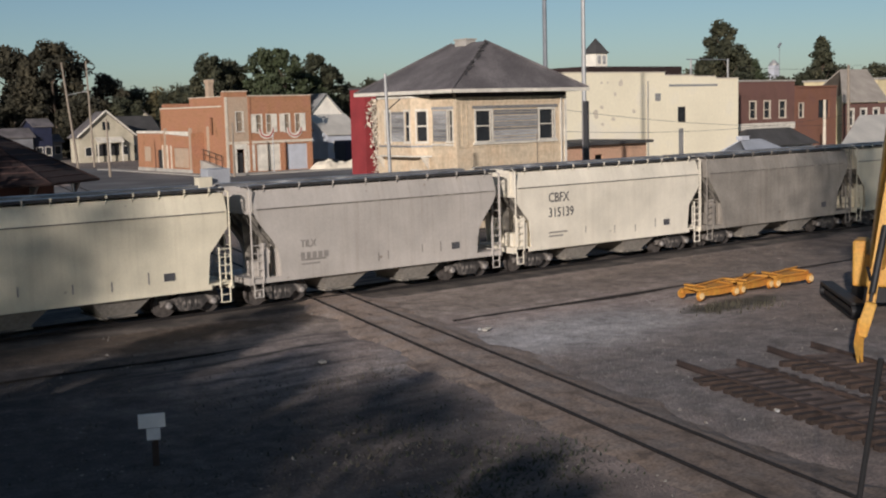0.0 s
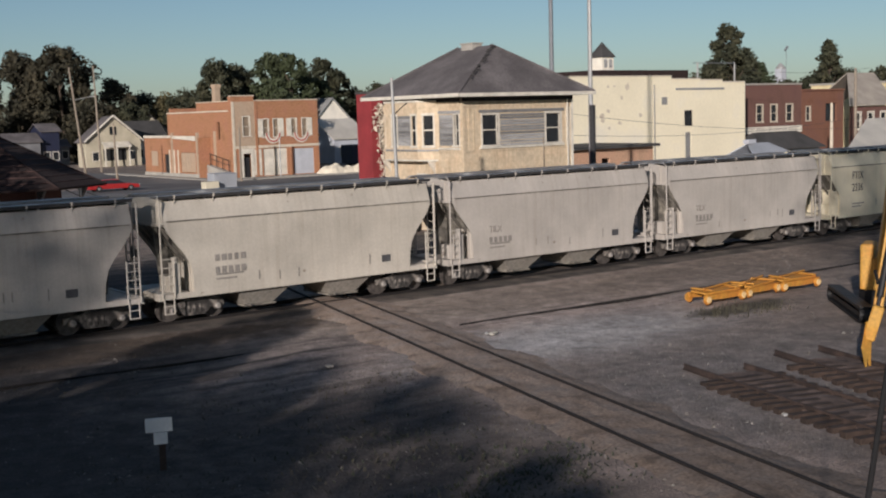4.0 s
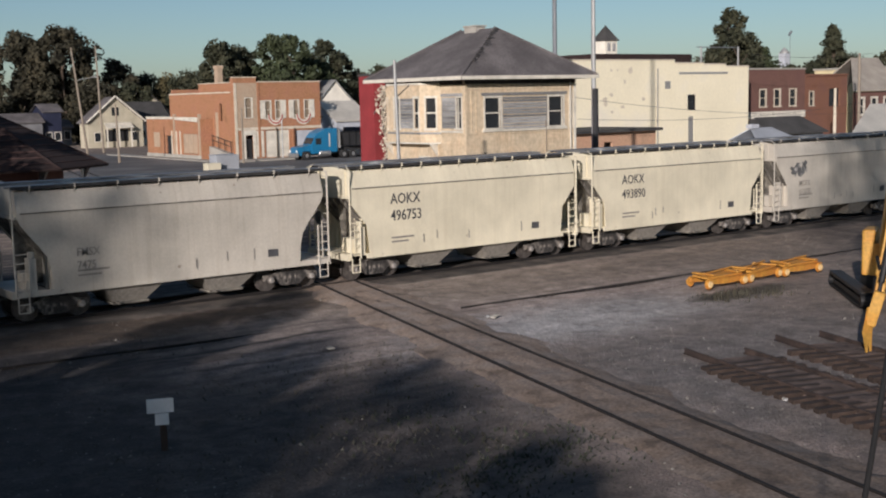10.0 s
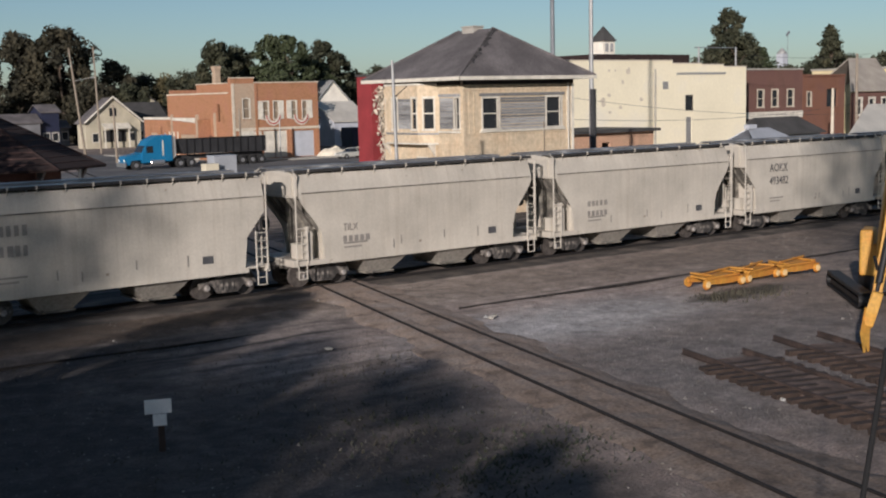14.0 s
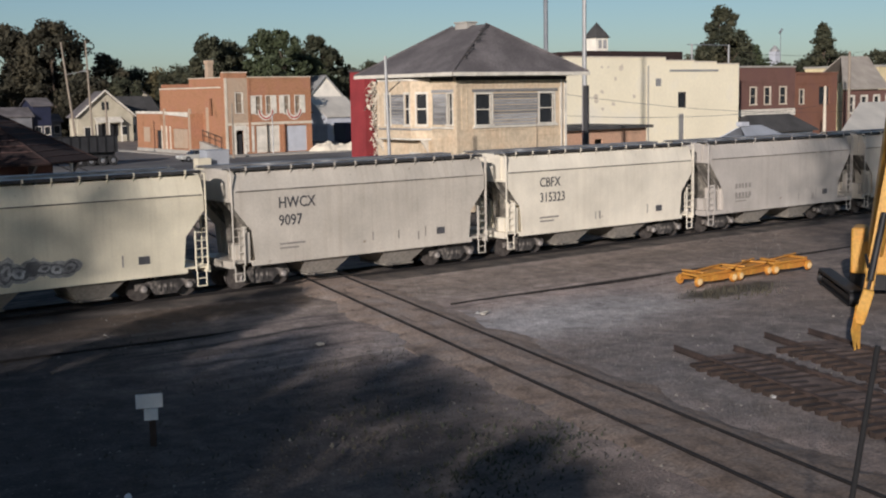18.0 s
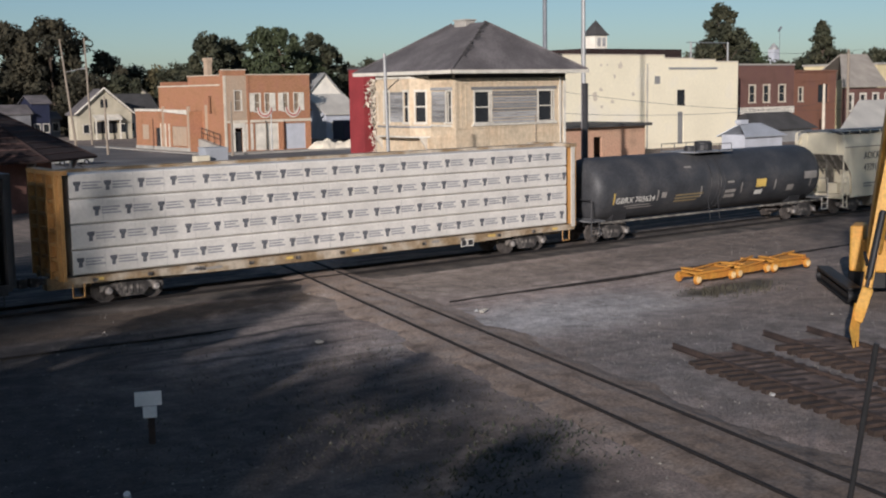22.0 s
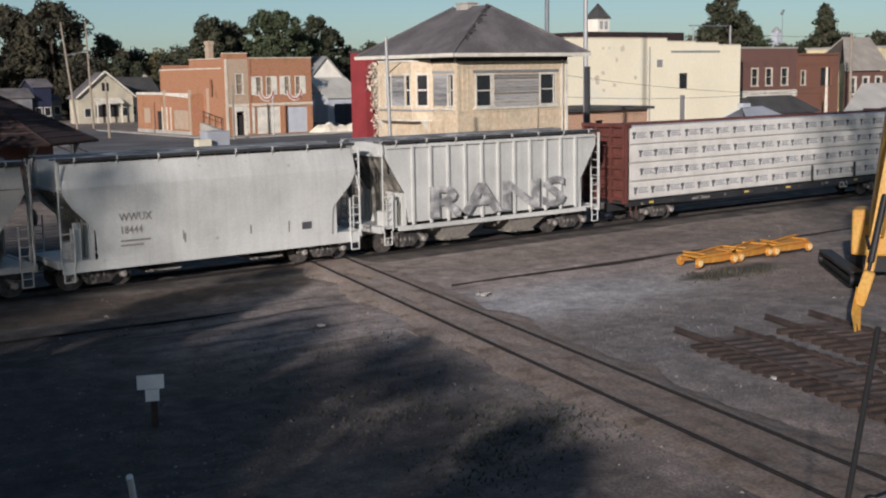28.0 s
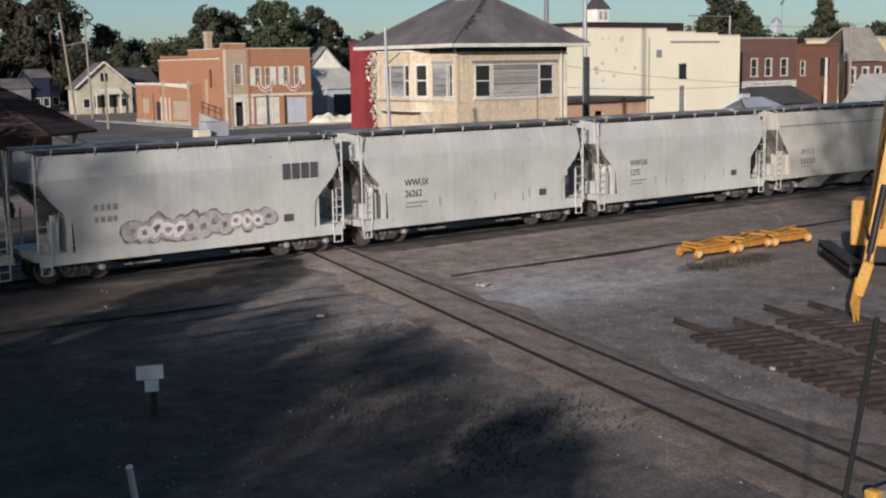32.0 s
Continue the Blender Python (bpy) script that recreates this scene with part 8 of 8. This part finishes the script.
def excavator():
    """A tracked excavator whose arm hangs over the yard."""
    ex = thing("excavator", "yellow tracked excavator with its arm lowered to the ground", "excavator")
    along = Vector((0.68, 0.73, 0)).normalized()
    side = Vector((along.y, -along.x, 0))
    c0 = Vector((36.3, 25.15, -0.1))
    for k, off in ((0, 0.0), (1, 2.5)):
        c = c0 + side * off
        bm = bmesh.new()
        outline = [(-2.4 + 0.25 * math.cos(g), 0.27 + 0.25 * math.sin(g)) for g in (math.pi / 2 + i * math.pi / 8 for i in range(9))]
        outline += [(2.4 + 0.25 * math.cos(g), 0.27 + 0.25 * math.sin(g)) for g in (-math.pi / 2 + i * math.pi / 8 for i in range(9))]
        rings = []
        for grow, shift in ((1.0, -0.24), (1.0, 0.24), (0.76, 0.24), (0.76, -0.24)):
            rings.append([bm.verts.new(c + along * (math.copysign(2.4, u) + (u - math.copysign(2.4, u)) * grow) + Vector((0, 0, 0.27 + (z - 0.27) * grow)) + side * shift) for u, z in outline])
        for r0, r1 in zip(rings, rings[1:] + rings[:1]):
            for i in range(len(outline)):
                j = (i + 1) % len(outline)
                bm.faces.new((r0[i], r0[j], r1[j], r1[i]))
        tr = part("crawler_track", bm, MACHINE_BLACK, ex, "black steel crawler track")
        rail = bmesh.new()
        q = [c + along * u + Vector((0, 0, z)) - side * 0.14 for u, z in ((-2.3, 0.14), (-2.2, 0.30), (2.2, 0.30), (2.3, 0.14))]
        poly(rail, [tuple(p) for p in q], *(side * 0.28))
        part("roller_frame", rail, MACHINE_BLACK, tr)
        for u in (-2.35, 2.35):
            idler = lathe([(-0.1, 0.05), (-0.1, 0.18), (0.1, 0.18), (0.1, 0.05)], "Y", 16)
            part("idler_wheel", idler, MACHINE_BLACK, tr, at=Matrix.Translation(c + along * u + Vector((0, 0, 0.27))) @ pose(0, 0, 0, 0, 0, math.degrees(math.atan2(along.y, along.x))))
        for i in range(20):
            u = -2.55 + i * 0.262
            bm = bmesh.new()
            for z in (0.515,):
                q = [c + along * (u + du) + side * ds + Vector((0, 0, z + 0.0)) for du, ds in ((0, -0.22), (0.2, -0.22), (0.2, 0.22), (0, 0.22))]
                poly(bm, [tuple(p) for p in q], dz=0.05)
            part("track_shoe", bm, MACHINE_BLACK, tr)
    mid = c0 + side * 1.25
    part("undercarriage", lathe([(0.3, 0.9), (0.86, 0.9)], "Z", 20, tuple(mid)), MACHINE_BLACK, ex)
    h = Matrix.Translation(mid + side * 0.95 - along * 0.2 + Vector((0, 0, 0.85))) @ pose(0, 0, 0, 0, 0, 208)
    body = soft_box(-2.6, -1.35, 0, 1.2, 1.35, 1.15, 0.12, 3)
    part("house", body, MACHINE, ex, at=h)
    part("counterweight", soft_box(-3.3, -1.45, -0.05, -2.5, 1.45, 1.25, 0.25, 3), MACHINE, ex, at=h)
    part("side_tank", soft_box(-0.2, -1.75, 0.0, 1.1, -1.3, 1.6, 0.1, 3), MACHINE, ex, at=h)
    part("cab_frame", soft_box(0.2, 0.3, 0, 1.9, 1.35, 2.0, 0.08, 2), GLASS, ex, "dark glazed cab", at=h)
    # boom, stick, ram, linkage
    def beam(name, a, b, w0, w1, wide, material):
        a, b = Vector(a), Vector(b)
        d = (b - a).normalized()
        up = d.cross(Vector((0.53, -0.85, 0))).normalized()
        lat = d.cross(up).normalized()
        bm = bmesh.new()
        q = [a - up * w0, a + up * w0, (a * 0.45 + b * 0.55) + up * max(w0, w1) * 1.15, b + up * w1, b - up * w1]
        poly(bm, [tuple(v - lat * wide / 2) for v in q], *(lat * wide))
        bmesh.ops.bevel(bm, geom=list(bm.edges), offset=0.03, segments=1, affect="EDGES")
        return part(name, bm, material, ex)
    elbow, tip = (30.5, 19.35, 7.0), (28.75, 19.2, 1.15)
    beam("boom", tuple(mid + Vector((-1.0, -0.6, 1.9))), elbow, 0.42, 0.34, 0.5, MACHINE)
    beam("stick", (30.85, 19.36, 7.35), (28.92, 19.2, 1.15), 0.19, 0.12, 0.26, MACHINE)
    ram = bmesh.new()
    bar(ram, (29.28, 18.93, 3.75), (28.66, 18.9, 1.95), 0.09, 10)
    part("ram_barrel", ram, MACHINE_BLACK, ex, "black hydraulic ram")
    rod = bmesh.new()
    bar(rod, (28.66, 18.9, 1.95), (28.44, 18.9, 1.25), 0.05, 8)
    part("ram_rod", rod, MACHINE_BLACK, ex)
    beam("linkage", (28.55, 18.85, 1.7), (28.45, 19.1, 0.75), 0.12, 0.10, 0.3, MACHINE)
    head = bmesh.new()
    for ds in (-0.10, 0.08):
        poly(head, [(28.25 + ds, 19.0, 0.05), (28.15 + ds, 19.05, 0.6), (28.5 + ds, 19.15, 1.25), (28.8 + ds, 19.25, 1.1), (28.7 + ds, 19.3, 0.45), (28.55 + ds, 19.2, 0.0)], dx=0.10)
    part("coupler_head", head, MACHINE, ex)
    hose = bmesh.new()
    prev = None
    for i in range(9):
        f = i / 8
        q = Vector((28.95 - 0.4 * f, 19.15, 2.6 - 1.6 * f)) + Vector((0.35 * math.sin(f * math.pi), 0.1, 0))
        if prev:
            bar(hose, prev, q, 0.05, 6)
        prev = q
    part("hose", hose, MACHINE_BLACK, ex)


excavator()


def near_poles():
    p = thing("leaning_pole", "dark leaning steel pole standing in the dirt", "pole", pose(7.59, 5.75, -0.14))
    bm = bmesh.new()
    bar(bm, (0, 0, 0), (0.383, -0.575, 5.4), 0.024, 8, 0.022)
    part("pole_shaft", bm, MACHINE_BLACK, p)
    p = thing("marker_post", "leaning white marker post in the dirt", "post", pose(7.45, 18.9, -0.14))
    bm = bmesh.new()
    bar(bm, (0, 0, 0), (-0.28, -0.5, 0.86), 0.06, 8)
    part("post_shaft", bm, SIGN_WHITE, p)
    p = thing("marker_post", "short yellow marker post", "post", pose(17.0, 10.95, -0.14))
    part("post_shaft", soft_box(-0.14, -0.12, 0, 0.06, 0.12, 0.30, 0.05), MACHINE, p)
    part("pale_panel", soft_box(0.10, -0.1, 0, 0.55, 0.1, 0.26, 0.02), BOARD, p)


near_poles()


def debris(name, label, x, y, seed, size=0.3):
    rnd = random.Random(seed)
    d = thing(name, label, "debris", pose(x, y, -0.12, 0, 0, rnd.uniform(0, 180)), "loose debris")
    for i in range(3):
        bm = bmesh.new()
        bmesh.ops.create_icosphere(bm, subdivisions=1, radius=size * rnd.uniform(0.3, 0.6))
        for v in bm.verts:
            v.co *= rnd.uniform(0.7, 1.3)
            v.co.z *= 0.6
        bmesh.ops.translate(bm, verts=bm.verts, vec=(rnd.uniform(-size, size) * 0.7, rnd.uniform(-size, size) * 0.5, size * 0.15))
        part("chunk", bm, CONCRETE if i < 2 else BOARD, d)


debris("debris", "small white scraps lying on the dirt", 17.9, 30.1, 1, 0.2)
debris("debris", "pale broken block beside the tracks", 24.6, 30.8, 2, 0.22)
debris("debris", "pale scraps on the gravel", 22.9, 17.6, 3, 0.14)


def scatter():
    """Loose stones over the yard and tufts of dry weeds, each one mesh."""
    rng = np.random.default_rng(3)
    verts, faces = [], []
    base = np.array([(1, 0, 0), (-0.5, 0.87, 0), (-0.5, -0.87, 0), (0.1, 0.1, 0.8)])
    tri = ((0, 1, 3), (1, 2, 3), (2, 0, 3))
    for i in range(9000):
        x, y = rng.uniform(6, 50), rng.uniform(9, 39)
        s = abs(rng.normal(0.0, 0.016)) + 0.010
        a = rng.uniform(0, 6.28)
        rot = np.array([(math.cos(a), -math.sin(a), 0), (math.sin(a), math.cos(a), 0), (0, 0, 1)])
        n = len(verts)
        verts += [tuple(v) for v in (base * s * rng.uniform(0.6, 1.3, 3)) @ rot.T + np.array((x, y, -0.13))]
        faces += [tuple(n + k for k in f) for f in tri]
    me = bpy.data.meshes.new("loose_stones")
    me.from_pydata(verts, [], faces)
    me.materials.append(mat("loose_stone", (0.20, 0.185, 0.165), 0.9, 0, 0.5, 1.0, 8, 0.2))
    tagged(new("loose_stones", me), "loose grey ballast stones strewn over the yard", "gravel", kind="stuff")
    verts, faces = [], []
    spots = [(33.2, 28.0, 1.2, 150), (34.8, 27.6, 1.4, 110), (14, 22, 7, 1400), (17, 27, 4, 500), (12, 33.6, 4, 260)]
    for cx, cy, r, k in spots:
        for i in range(k):
            x, y = cx + rng.normal() * r * 0.5, cy + rng.normal() * r * 0.4
            tall = 2.6 if cx > 30 else 1.0
            a, hgt, lean = rng.uniform(0, 6.28), rng.uniform(0.03, 0.11) * tall, rng.normal(size=2) * 0.05
            w = 0.02 * (1.5 if tall > 1 else 1)
            n = len(verts)
            verts += [(x - w * math.cos(a), y - w * math.sin(a), -0.14), (x + w * math.cos(a), y + w * math.sin(a), -0.14), (x + lean[0], y + lean[1], -0.14 + hgt)]
            faces.append((n, n + 1, n + 2))
    green_v, green_f = [], []
    for cx, cy, r, k in ((16.0, 18.4, 1.8, 520), (13.6, 17.2, 1.6, 300), (14.4, 22.4, 2.2, 240)):
        for i in range(k):
            x, y = cx + rng.normal() * r * 0.5, cy + rng.normal() * r * 0.5
            a, hgt, lean = rng.uniform(0, 6.28), rng.uniform(0.03, 0.13), rng.normal(size=2) * 0.06
            w = 0.03
            n = len(green_v)
            green_v += [(x - w * math.cos(a), y - w * math.sin(a), -0.14), (x + w * math.cos(a), y + w * math.sin(a), -0.14), (x + lean[0], y + lean[1], -0.14 + hgt)]
            green_f.append((n, n + 1, n + 2))
    me = bpy.data.meshes.new("green_weeds")
    me.from_pydata(green_v, [], green_f)
    me.materials.append(mat("dusty_green_weeds", (0.040, 0.046, 0.028), 0.9, 0, 0.4, 0.8, 6, 0))
    tagged(new("green_weeds", me), "low dusty green weeds along the crossing track", "weeds", kind="stuff")
    me = bpy.data.meshes.new("dry_weeds")
    me.from_pydata(verts, [], faces)
    me.materials.append(WEED)
    tagged(new("dry_weeds", me), "tufts of dry brown weeds in the dirt", "weeds", kind="stuff")


scatter()


# ---------------------------------------------------------------- what moves
def motions():
    for car, x in TRAIN:
        walk(car, [(t, pose(x + s, TRACK_Y, 0)) for t, s in SHIFT])
    walk(SEMI, [(t, pose(x, 129.6, -0.1)) for t, x in ((0, 133.0), (8, 85.0), (9, 78.9), (10, 72.6), (11, 66.9), (12, 61.4), (13, 55.8), (14, 50.9), (17, 37.2), (18, 33.4), (24, 10.0), (32, -22.0))])
    walk(RED_CAR, [(t, pose(x, 126.8, -0.1, 0, 0, 180)) for t, x in ((0, 4.0), (5.5, 70.0), (6.5, 82.5), (12, 150.0), (32, 390.0))])
    walk(SILVER_CAR, [(t, pose(x * 0.98 + 0.9, 127.6, -0.1)) for t, x in ((0, 160.0), (12, 90.0), (14.5, 75.9), (16.5, 65.0), (18, 58.1), (19, 53.9), (20, 50.0), (21, 46.6), (24, 37.0), (32, 10.0))])


motions()
